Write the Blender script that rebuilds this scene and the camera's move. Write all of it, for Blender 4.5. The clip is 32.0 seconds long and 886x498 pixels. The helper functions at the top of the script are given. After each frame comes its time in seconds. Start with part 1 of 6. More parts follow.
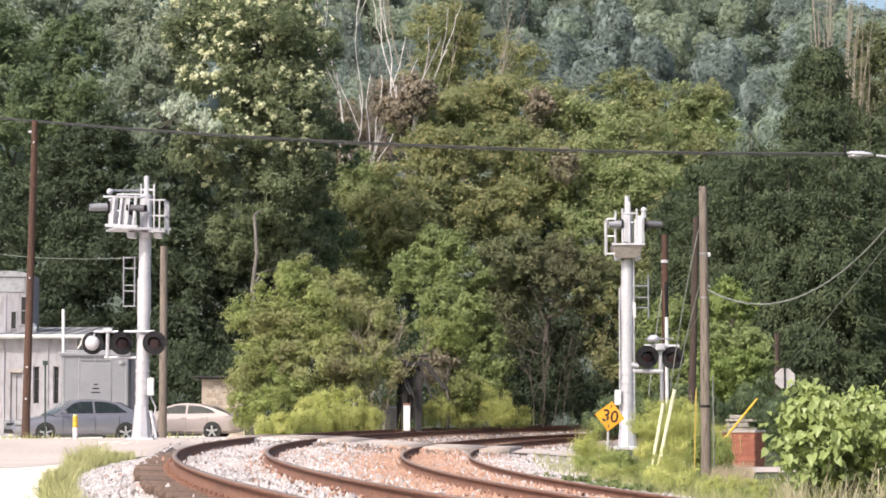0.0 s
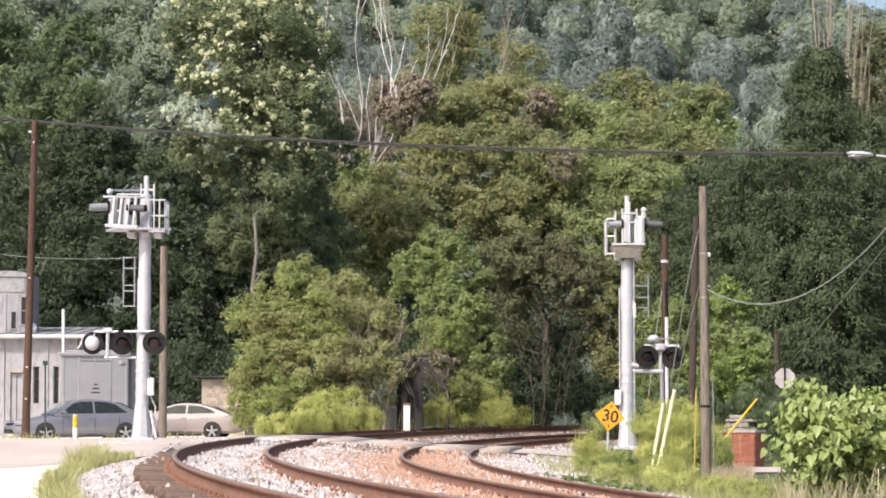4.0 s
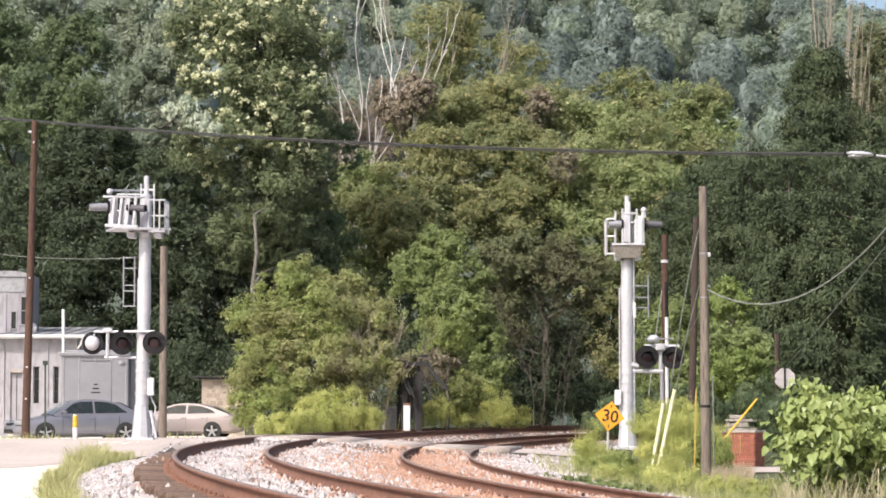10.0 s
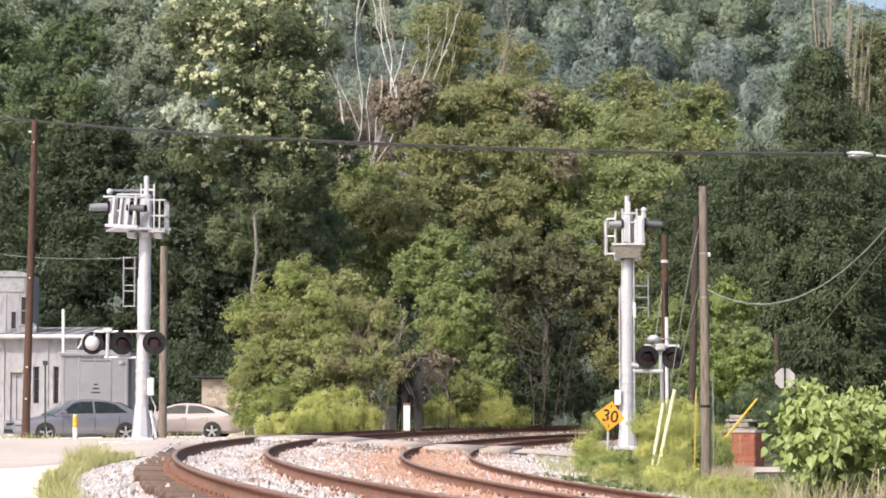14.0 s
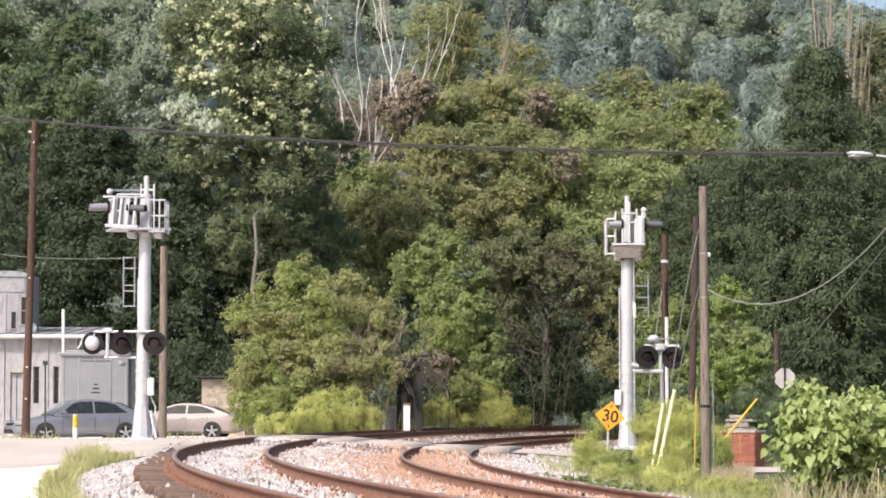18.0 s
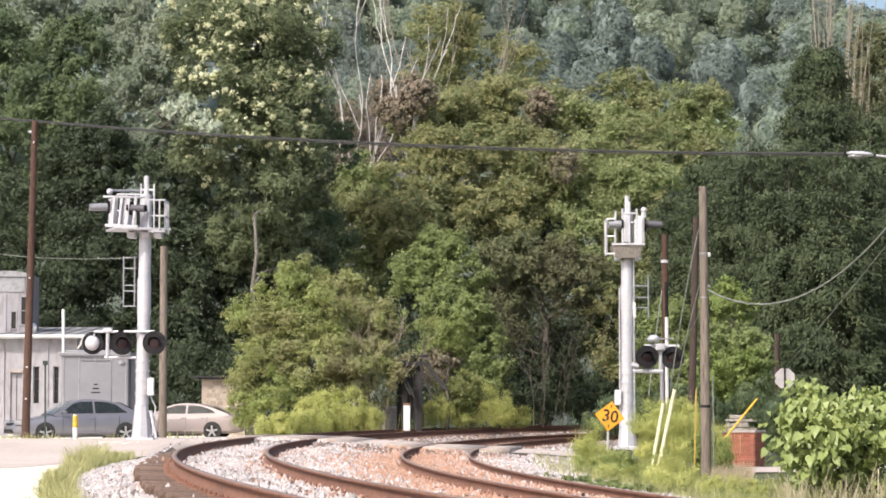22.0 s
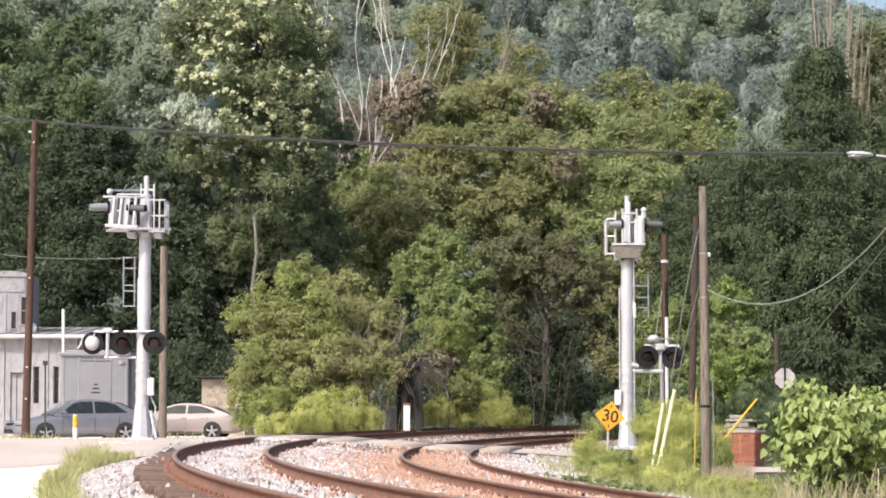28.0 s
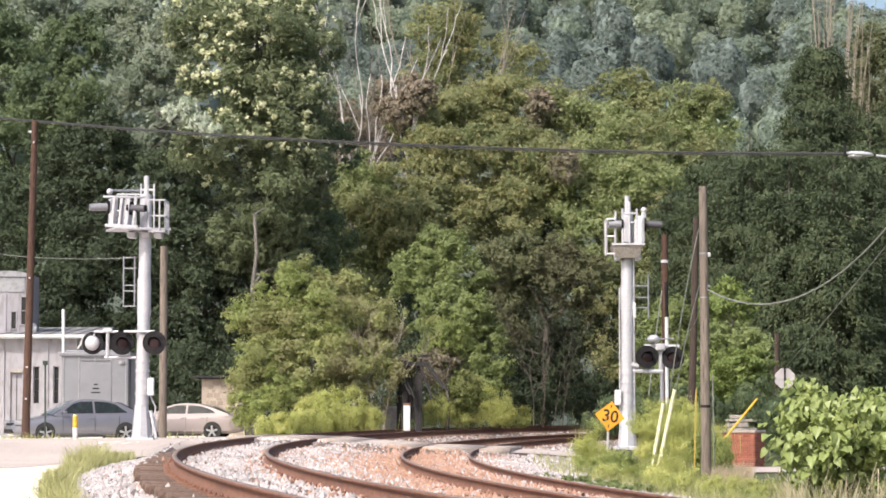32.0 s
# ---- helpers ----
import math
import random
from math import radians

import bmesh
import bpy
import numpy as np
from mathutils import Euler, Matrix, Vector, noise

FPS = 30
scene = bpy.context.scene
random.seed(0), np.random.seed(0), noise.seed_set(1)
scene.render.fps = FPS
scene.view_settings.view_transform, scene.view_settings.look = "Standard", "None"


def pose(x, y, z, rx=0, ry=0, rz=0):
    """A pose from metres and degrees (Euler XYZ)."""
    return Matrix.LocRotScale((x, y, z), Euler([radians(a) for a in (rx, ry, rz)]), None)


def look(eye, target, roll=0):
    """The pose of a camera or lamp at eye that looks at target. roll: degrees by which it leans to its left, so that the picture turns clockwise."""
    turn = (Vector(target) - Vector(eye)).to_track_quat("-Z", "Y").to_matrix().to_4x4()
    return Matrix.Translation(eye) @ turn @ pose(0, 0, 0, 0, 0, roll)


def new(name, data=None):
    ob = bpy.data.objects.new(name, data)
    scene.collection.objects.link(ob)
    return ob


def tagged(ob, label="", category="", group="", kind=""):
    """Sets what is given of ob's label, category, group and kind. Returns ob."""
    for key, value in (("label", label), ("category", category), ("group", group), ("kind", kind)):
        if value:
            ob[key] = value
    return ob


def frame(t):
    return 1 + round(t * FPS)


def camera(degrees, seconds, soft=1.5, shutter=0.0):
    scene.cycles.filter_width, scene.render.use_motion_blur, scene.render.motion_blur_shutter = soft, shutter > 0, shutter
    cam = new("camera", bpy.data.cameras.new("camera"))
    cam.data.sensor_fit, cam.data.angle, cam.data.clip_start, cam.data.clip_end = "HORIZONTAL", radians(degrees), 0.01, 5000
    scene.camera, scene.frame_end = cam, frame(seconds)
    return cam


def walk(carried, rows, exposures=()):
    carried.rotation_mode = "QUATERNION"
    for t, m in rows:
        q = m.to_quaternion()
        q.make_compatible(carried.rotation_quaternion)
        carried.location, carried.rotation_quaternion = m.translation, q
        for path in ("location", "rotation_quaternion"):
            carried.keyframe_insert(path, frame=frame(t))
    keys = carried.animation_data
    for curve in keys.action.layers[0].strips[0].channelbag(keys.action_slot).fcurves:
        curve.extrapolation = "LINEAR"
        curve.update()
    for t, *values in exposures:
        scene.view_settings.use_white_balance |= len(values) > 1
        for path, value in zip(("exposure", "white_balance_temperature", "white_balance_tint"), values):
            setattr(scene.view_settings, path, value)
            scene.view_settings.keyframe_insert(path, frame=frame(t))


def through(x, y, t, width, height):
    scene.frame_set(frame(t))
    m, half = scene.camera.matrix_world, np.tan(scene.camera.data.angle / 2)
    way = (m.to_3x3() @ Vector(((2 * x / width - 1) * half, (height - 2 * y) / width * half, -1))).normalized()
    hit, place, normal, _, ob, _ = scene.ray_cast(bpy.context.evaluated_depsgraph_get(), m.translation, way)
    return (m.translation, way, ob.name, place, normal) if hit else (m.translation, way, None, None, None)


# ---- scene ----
# A still camera on a low tripod beside a double-track curve, looking up the line to a road crossing.
cam = camera(19.766, 32.0, soft=1.7)
VIEW = pose(0, 0, 0.70, 93.6366, 0, 0)
walk(cam, [(0.0, VIEW), (32.0, VIEW)])

# ---- world and sun: bright hazy summer daylight, sun high behind the camera's left shoulder ----
SUN = Vector((-0.52, -0.74, 0.95)).normalized()
world = bpy.data.worlds.new("world")
scene.world = world
world.use_nodes = True
wn = world.node_tree
sky = wn.nodes.new("ShaderNodeTexSky")
sky.sky_type, sky.sun_disc = "NISHITA", False
sky.sun_elevation, sky.sun_rotation = math.asin(SUN.z), math.atan2(SUN.x, SUN.y)
sky.dust_density, sky.air_density, sky.ozone_density = 5.0, 1.0, 1.5
wn.links.new(sky.outputs[0], wn.nodes["Background"].inputs[0])
wn.nodes["Background"].inputs[1].default_value = 0.15
sun = new("sun", bpy.data.lights.new("sun", "SUN"))
sun.data.energy, sun.data.angle, sun.data.color = 2.9, radians(2.0), (1.0, 0.95, 0.86)
sun.matrix_world = look(SUN * 50, (0, 0, 0))
scene.view_settings.exposure = 0.62

# ---- materials ----
def node_mat(name):
    m = bpy.data.materials.new(name)
    m.use_nodes = True
    nt = m.node_tree
    return m, nt, nt.nodes["Principled BSDF"]


def mixed(nt, fac, a, b, blend="MIX"):
    mx = nt.nodes.new("ShaderNodeMix")
    mx.data_type, mx.blend_type = "RGBA", blend
    for sock, v in ((mx.inputs[0], fac), (mx.inputs[6], a), (mx.inputs[7], b)):
        if isinstance(v, bpy.types.NodeSocket):
            nt.links.new(v, sock)
        elif isinstance(v, (int, float)):
            sock.default_value = v
        else:
            sock.default_value = (*v, 1)
    return mx.outputs[2]


def noise_of(nt, scale, detail=4, lo=0.35, hi=0.65, stretch=None):
    tc = nt.nodes.new("ShaderNodeTexCoord")
    nz = nt.nodes.new("ShaderNodeTexNoise")
    nz.inputs["Scale"].default_value, nz.inputs["Detail"].default_value = scale, detail
    src = tc.outputs["Object"]
    if stretch:
        mp = nt.nodes.new("ShaderNodeMapping")
        mp.inputs["Scale"].default_value = stretch
        nt.links.new(src, mp.inputs[0])
        src = mp.outputs[0]
    nt.links.new(src, nz.inputs["Vector"])
    mr = nt.nodes.new("ShaderNodeMapRange")
    mr.inputs[1].default_value, mr.inputs[2].default_value = lo, hi
    nt.links.new(nz.outputs["Fac"], mr.inputs[0])
    return mr.outputs[0]


def surface(name, c1, c2, c3=None, rough=0.7, metal=0.0, coarse=1.5, fine=14.0, bump=0.2, stretch=None, vary=0.0, coat=0.0):
    """Two colours mixed by coarse noise, a third by fine noise, with a bump; vary: difference from object to object."""
    m, nt, bsdf = node_mat(name)
    col = mixed(nt, noise_of(nt, coarse, 5, stretch=stretch), c1, c2)
    fine_fac = noise_of(nt, fine, 3, 0.45, 0.75, stretch)
    col = mixed(nt, fine_fac, col, c3 or [v * 0.7 for v in c1])
    if vary:
        oi = nt.nodes.new("ShaderNodeObjectInfo")
        mr = nt.nodes.new("ShaderNodeMapRange")
        mr.inputs[3].default_value, mr.inputs[4].default_value = 1 - vary, 1 + vary
        nt.links.new(oi.outputs["Random"], mr.inputs[0])
        gray = nt.nodes.new("ShaderNodeCombineColor")
        for i in range(3):
            nt.links.new(mr.outputs[0], gray.inputs[i])
        col = mixed(nt, 1.0, col, gray.outputs[0], "MULTIPLY")
    nt.links.new(col, bsdf.inputs["Base Color"])
    bsdf.inputs["Roughness"].default_value, bsdf.inputs["Metallic"].default_value = rough, metal
    bsdf.inputs["Coat Weight"].default_value = coat
    if bump:
        bp = nt.nodes.new("ShaderNodeBump")
        bp.inputs["Strength"].default_value, bp.inputs["Distance"].default_value = bump, 0.02
        nt.links.new(fine_fac, bp.inputs["Height"])
        nt.links.new(bp.outputs[0], bsdf.inputs["Normal"])
    return m


def by_piece(name, c1, c2, c3, rough=0.75, through=0.3, patch=0.35, gloss=0.2, accent=None, share=0.2, clump=0.45):
    """Leaves, blades and stones: colour by piece, and a third colour in patches."""
    m, nt, bsdf = node_mat(name)
    geo = nt.nodes.new("ShaderNodeNewGeometry")
    both = nt.nodes.new("ShaderNodeMath")
    both.operation = "MULTIPLY_ADD"
    nt.links.new(geo.outputs["Random Per Island"], both.inputs[0])
    both.inputs[1].default_value = 1 - clump
    shade = nt.nodes.new("ShaderNodeMath")
    shade.operation = "MULTIPLY"
    nt.links.new(noise_of(nt, 1.3, 2, 0.33, 0.67), shade.inputs[0])
    shade.inputs[1].default_value = clump
    nt.links.new(shade.outputs[0], both.inputs[2])
    col = mixed(nt, both.outputs[0], c1, c2)
    col = mixed(nt, noise_of(nt, patch, 3, 0.42, 0.68), col, c3)
    if accent:
        cut = nt.nodes.new("ShaderNodeMath")
        cut.operation = "GREATER_THAN"
        cut.inputs[1].default_value = 1 - share
        nt.links.new(geo.outputs["Random Per Island"], cut.inputs[0])
        col = mixed(nt, cut.outputs[0], col, accent)
    nt.links.new(col, bsdf.inputs["Base Color"])
    bsdf.inputs["Roughness"].default_value = rough
    bsdf.inputs["Specular IOR Level"].default_value = gloss
    if through:
        tr = nt.nodes.new("ShaderNodeBsdfTranslucent")
        nt.links.new(mixed(nt, 1.0, col, (1.0, 1.0, 0.75), "MULTIPLY"), tr.inputs[0])
        ms = nt.nodes.new("ShaderNodeMixShader")
        ms.inputs[0].default_value = through
        nt.links.new(bsdf.outputs[0], ms.inputs[1])
        nt.links.new(tr.outputs[0], ms.inputs[2])
        nt.links.new(ms.outputs[0], nt.nodes["Material Output"].inputs[0])
    return m


RUST = surface("rusty_steel", (0.205, 0.096, 0.064), (0.135, 0.066, 0.046), (0.27, 0.132, 0.088), 0.75, 0.15, 3, 30, 0.2)
RAIL_TOP = surface("worn_rail_head", (0.28, 0.20, 0.165), (0.20, 0.14, 0.115), (0.32, 0.24, 0.20), 0.55, 0.3, 2, 20, 0.1)
TIE = surface("old_tie_wood", (0.13, 0.085, 0.065), (0.20, 0.13, 0.10), (0.07, 0.045, 0.035), 0.9, 0, 3, 18, 0.5, (1, 6, 1), 0.3)
# The darkest stone tone stands in for shaded gaps in the pile.
STONE_PALE = by_piece("pale_ballast_stone", (0.13, 0.115, 0.115), (0.72, 0.67, 0.67), (0.42, 0.375, 0.37), 0.85, 0, 0.5)
STONE_RUST = by_piece("rusty_ballast_stone", (0.21, 0.105, 0.070), (0.58, 0.37, 0.28), (0.38, 0.235, 0.170), 0.9, 0, 0.7)
# Rust-stained bed, its brown deepened for the shade between stones.
BED = surface("ballast_bed", (0.135, 0.098, 0.082), (0.185, 0.145, 0.128), (0.085, 0.060, 0.050), 0.95, 0, 1.2, 30, 0.8)
SOIL = surface("grassy_soil", (0.07, 0.09, 0.03), (0.11, 0.11, 0.05), (0.05, 0.06, 0.02), 0.95, 0, 0.4, 6, 0.6)
FOREST_FLOOR = surface("forest_floor", (0.060, 0.075, 0.055), (0.085, 0.105, 0.075), (0.045, 0.055, 0.042), 0.95, 0, 0.3, 4, 0.5)
GRAVEL = surface("pale_gravel", (0.78, 0.72, 0.62), (0.66, 0.60, 0.52), (0.84, 0.80, 0.72), 0.95, 0, 0.5, 25, 0.4)
ASPHALT = surface("worn_asphalt", (0.42, 0.355, 0.325), (0.50, 0.43, 0.395), (0.35, 0.29, 0.26), 0.9, 0, 0.35, 12, 0.2)
CONCRETE = surface("crossing_concrete", (0.432, 0.372, 0.336), (0.336, 0.276, 0.240), (0.240, 0.186, 0.156), 0.9, 0, 1.0, 12, 0.3)
GALV = surface("aluminium_paint", (0.517, 0.503, 0.538), (0.456, 0.450, 0.484), (0.562, 0.547, 0.585), 0.45, 0.25, 2, 12, 0.08)
GALV_DARK = surface("dull_galvanised", (0.294, 0.294, 0.323), (0.238, 0.238, 0.262), (0.336, 0.329, 0.345), 0.5, 0.4, 3, 14, 0.1)
HOOD = surface("dark_grey_hood_paint", (0.085, 0.082, 0.095), (0.065, 0.063, 0.072), (0.11, 0.105, 0.12), 0.6, 0.2, 3, 12, 0.05)
BLACK = surface("matt_black_paint", (0.012, 0.011, 0.013), (0.02, 0.018, 0.02), (0.03, 0.028, 0.03), 0.7, 0, 3, 12, 0.05)
BLACK.node_tree.nodes["Principled BSDF"].inputs["Specular IOR Level"].default_value = 0.12
LENS = surface("unlit_red_lens", (0.030, 0.007, 0.010), (0.024, 0.006, 0.009), (0.036, 0.010, 0.012), 0.3, 0, 20, 60, 0.05)
WOOD_GREY = surface("weathered_pole_wood", (0.217, 0.178, 0.150), (0.159, 0.129, 0.108), (0.101, 0.078, 0.064), 0.9, 0, 1.2, 9, 0.6, (4.335, 4.284, 0.357))
WOOD_BROWN = surface("creosoted_pole_wood", (0.086, 0.042, 0.027), (0.061, 0.030, 0.021), (0.036, 0.019, 0.015), 0.85, 0, 1.0, 9, 0.5, (4.320, 4.320, 0.370))
WOOD_DIM = surface("dark_old_pole_wood", (0.060, 0.040, 0.032), (0.045, 0.030, 0.025), (0.028, 0.019, 0.016), 0.9, 0, 1.0, 9, 0.5, (4.3, 4.3, 0.37))
WOOD_BLACK = surface("charred_timber", (0.022, 0.020, 0.022), (0.042, 0.038, 0.038), (0.012, 0.011, 0.012), 0.9, 0, 2, 10, 0.5, (4, 4, 0.6))
BARK = surface("tree_bark", (0.14, 0.12, 0.10), (0.09, 0.075, 0.06), (0.05, 0.042, 0.035), 0.95, 0, 2, 12, 0.7, (5, 5, 0.8))
BARK_PALE = surface("bleached_dead_wood", (0.66, 0.62, 0.60), (0.50, 0.46, 0.44), (0.34, 0.30, 0.28), 0.95, 0, 0.8, 8, 0.5)
BARK_TAN = surface("tan_dead_wood", (0.40, 0.34, 0.28), (0.32, 0.27, 0.22), (0.24, 0.2, 0.16), 0.95, 0, 0.8, 8, 0.5)
BARK_GREY = surface("pale_grey_bark", (0.20, 0.182, 0.165), (0.13, 0.118, 0.104), (0.07, 0.062, 0.055), 0.95, 0, 1.4, 9, 0.5, (4, 4, 0.8))
BARK_ROSE = surface("weathered_twigs", (0.25, 0.20, 0.19), (0.19, 0.15, 0.14), (0.13, 0.10, 0.095), 0.95, 0, 0.8, 8, 0.4)
WIRE = surface("black_cable", (0.025, 0.025, 0.027), (0.04, 0.04, 0.04), (0.03, 0.03, 0.03), 0.7, 0, 2, 8, 0)
WIRE_GREY = surface("grey_strand_wire", (0.27, 0.28, 0.26), (0.22, 0.23, 0.21), (0.17, 0.17, 0.16), 0.6, 0.3, 2, 8, 0)
SIGN_ORANGE = surface("faded_orange_sheeting", (0.90, 0.36, 0.025), (0.86, 0.33, 0.02), (0.93, 0.40, 0.03), 0.5, 0, 2, 14, 0.02)
INK = surface("black_lettering", (0.02, 0.018, 0.016), (0.03, 0.025, 0.02), (0.02, 0.018, 0.016), 0.6, 0, 4, 12, 0)
YELLOW = surface("sun_faded_yellow_plastic", (0.70, 0.66, 0.40), (0.64, 0.60, 0.38), (0.780, 0.728, 0.510), 0.6, 0, 2, 10, 0.05)
YELLOW_DIM = surface("weathered_yellow_paint", (0.46, 0.31, 0.05), (0.40, 0.27, 0.05), (0.32, 0.22, 0.06), 0.7, 0, 2, 10, 0.05)
YELLOW_DEEP = surface("yellow_paint", (0.600, 0.400, 0.036), (0.544, 0.352, 0.036), (0.440, 0.288, 0.045), 0.6, 0, 2, 10, 0.05)
WHITE = surface("white_paint", (0.686, 0.678, 0.684), (0.616, 0.607, 0.612), (0.528, 0.510, 0.504), 0.6, 0, 1.0, 9, 0.08)
SIDING = surface("whitewashed_wall", (0.315, 0.302, 0.334), (0.272, 0.260, 0.282), (0.215, 0.200, 0.205), 0.85, 0, 0.6, 5, 0.15, (0.896, 0.877, 0.375))
ROOFING = surface("grey_metal_roof", (0.30, 0.30, 0.32), (0.24, 0.24, 0.26), (0.18, 0.175, 0.18), 0.6, 0.2, 0.8, 6, 0.1)
STONEWALL = surface("tan_field_stone", (0.44, 0.37, 0.32), (0.34, 0.28, 0.235), (0.24, 0.195, 0.16), 0.95, 0, 2.2, 9, 0.5, None, 0.28)
MORTAR = surface("lime_mortar", (0.46, 0.40, 0.33), (0.38, 0.32, 0.27), (0.30, 0.25, 0.2), 0.95, 0, 2, 14, 0.4)
BRICK = surface("red_brick", (0.335, 0.115, 0.075), (0.27, 0.090, 0.060), (0.38, 0.165, 0.115), 0.9, 0, 3, 20, 0.4, None, 0.25)
BRICK_MORTAR = surface("brick_dusted_mortar", (0.27, 0.13, 0.085), (0.22, 0.11, 0.075), (0.32, 0.18, 0.13), 0.95, 0, 3, 14, 0.3)
SLAB = surface("grey_stone_slab", (0.40, 0.36, 0.33), (0.32, 0.28, 0.26), (0.22, 0.19, 0.17), 0.9, 0, 3, 15, 0.4)
CASE_GREY = surface("grey_relay_case_metal", (0.212, 0.212, 0.235), (0.190, 0.190, 0.212), (0.219, 0.219, 0.242), 0.5, 0.2, 1.2, 3, 0.0)
PAINT_GREY = surface("blue_grey_car_paint", (0.170, 0.167, 0.192), (0.153, 0.151, 0.175), (0.180, 0.176, 0.202), 0.3, 0.35, 2, 40, 0, None, 0, 0.8)
PAINT_BEIGE = surface("champagne_car_paint", (0.293, 0.244, 0.242), (0.272, 0.227, 0.224), (0.307, 0.255, 0.253), 0.5, 0.1, 2, 40, 0, None, 0, 0.1)
GLASS_DARK = surface("tinted_glass", (0.02, 0.022, 0.025), (0.03, 0.032, 0.035), (0.02, 0.02, 0.022), 0.06, 0, 2, 8, 0)
# The sky's reflection on the glass is put into this pale metallic colour.
WINDSHIELD = surface("sky_bright_windshield", (0.52, 0.55, 0.58), (0.44, 0.47, 0.50), (0.60, 0.62, 0.64), 0.10, 0.8, 1.5, 5, 0)
CAR_GLASS = surface("car_glass", (0.035, 0.045, 0.048), (0.025, 0.032, 0.035), (0.05, 0.06, 0.062), 0.05, 0, 1.5, 5, 0)
RUBBER = surface("tyre_rubber", (0.02, 0.02, 0.021), (0.03, 0.03, 0.03), (0.025, 0.024, 0.023), 0.85, 0, 4, 20, 0.2)
ALLOY = surface("alloy_wheel", (0.413, 0.413, 0.427), (0.360, 0.360, 0.375), (0.450, 0.450, 0.465), 0.35, 0.7, 4, 20, 0)
TAIL = surface("red_tail_lamp", (0.11, 0.030, 0.028), (0.09, 0.025, 0.024), (0.13, 0.04, 0.035), 0.2, 0, 4, 20, 0)
CLEAR = surface("clear_lamp_lens", (0.26, 0.26, 0.28), (0.2, 0.2, 0.22), (0.32, 0.32, 0.33), 0.15, 0.1, 4, 20, 0)
SIGN_BACK = surface("bare_aluminium_sign_back", (0.80, 0.74, 0.76), (0.72, 0.67, 0.69), (0.84, 0.79, 0.80), 0.6, 0.0, 3, 12, 0.02)
GREEN_POST = surface("green_sign_post", (0.020, 0.036, 0.026), (0.026, 0.044, 0.030), (0.032, 0.040, 0.030), 0.7, 0, 4, 12, 0)

L_BIG = by_piece("big_tree_leaves", (0.120, 0.152, 0.086), (0.265, 0.300, 0.178), (0.165, 0.195, 0.112), 0.6, 0.5, 0.5)
L_SEED = by_piece("cream_seed_clusters", (0.42, 0.45, 0.28), (0.80, 0.80, 0.60), (0.50, 0.50, 0.32), 0.7, 0.35, 0.5)
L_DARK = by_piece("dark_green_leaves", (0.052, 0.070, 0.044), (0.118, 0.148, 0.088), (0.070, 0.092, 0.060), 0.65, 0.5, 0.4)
L_MID = by_piece("mid_green_leaves", (0.096, 0.132, 0.074), (0.212, 0.260, 0.138), (0.125, 0.168, 0.102), 0.6, 0.5, 0.4)
L_SILVER = by_piece("silver_backed_leaves", (0.276, 0.331, 0.248), (0.690, 0.731, 0.635), (0.221, 0.276, 0.193), 0.6, 0.3, 0.8)
# Distance haze is put into this pale grey-green base colour.
L_GREY = by_piece("haze_grey_leaves", (0.215, 0.250, 0.200), (0.410, 0.450, 0.365), (0.270, 0.315, 0.250), 0.7, 0.5, 0.3)
L_OLIVE = by_piece("olive_leaves", (0.200, 0.215, 0.108), (0.380, 0.378, 0.196), (0.212, 0.246, 0.124), 0.6, 0.5, 0.25, 0.15, (0.47, 0.39, 0.21), 0.06)
L_OLIVE_B = by_piece("green_olive_leaves", (0.185, 0.235, 0.108), (0.360, 0.410, 0.205), (0.265, 0.270, 0.140), 0.6, 0.5, 0.3, 0.15, (0.45, 0.45, 0.25), 0.06)
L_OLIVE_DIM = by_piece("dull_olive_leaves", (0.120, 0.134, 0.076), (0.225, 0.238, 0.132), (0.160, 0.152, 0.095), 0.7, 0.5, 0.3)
L_BROWN = by_piece("browning_leaves", (0.215, 0.178, 0.138), (0.340, 0.285, 0.225), (0.225, 0.212, 0.142), 0.8, 0.35, 0.4)
L_BRIGHT = by_piece("bright_green_leaves", (0.155, 0.198, 0.080), (0.325, 0.375, 0.165), (0.190, 0.232, 0.098), 0.55, 0.45, 0.5)
L_BUSH = by_piece("light_shrub_leaves", (0.195, 0.240, 0.088), (0.370, 0.415, 0.168), (0.275, 0.268, 0.135), 0.6, 0.5, 0.5)
L_BUSH_DRY = by_piece("drying_shrub_leaves", (0.250, 0.275, 0.120), (0.440, 0.460, 0.220), (0.300, 0.275, 0.170), 0.7, 0.5, 0.7)
L_SPRUCE = by_piece("spruce_needles", (0.042, 0.060, 0.035), (0.137, 0.165, 0.089), (0.065, 0.087, 0.052), 0.75, 0.3, 0.5, 0.15, None, 0.2, 0.7)
# Distance haze is mixed into these base colours as blue-grey.
HILL_HAZE_TONES = (
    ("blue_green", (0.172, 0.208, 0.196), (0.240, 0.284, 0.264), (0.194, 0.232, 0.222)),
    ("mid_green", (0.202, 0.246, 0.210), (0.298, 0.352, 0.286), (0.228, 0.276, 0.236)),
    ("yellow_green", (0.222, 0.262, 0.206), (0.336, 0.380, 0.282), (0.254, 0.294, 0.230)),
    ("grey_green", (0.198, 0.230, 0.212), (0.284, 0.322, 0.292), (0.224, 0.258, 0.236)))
L_HILLS = [by_piece("haze_tinted_leaves_" + tone, a, b, c, 0.9, 0.55, 0.06, 0.03) for tone, a, b, c in HILL_HAZE_TONES]
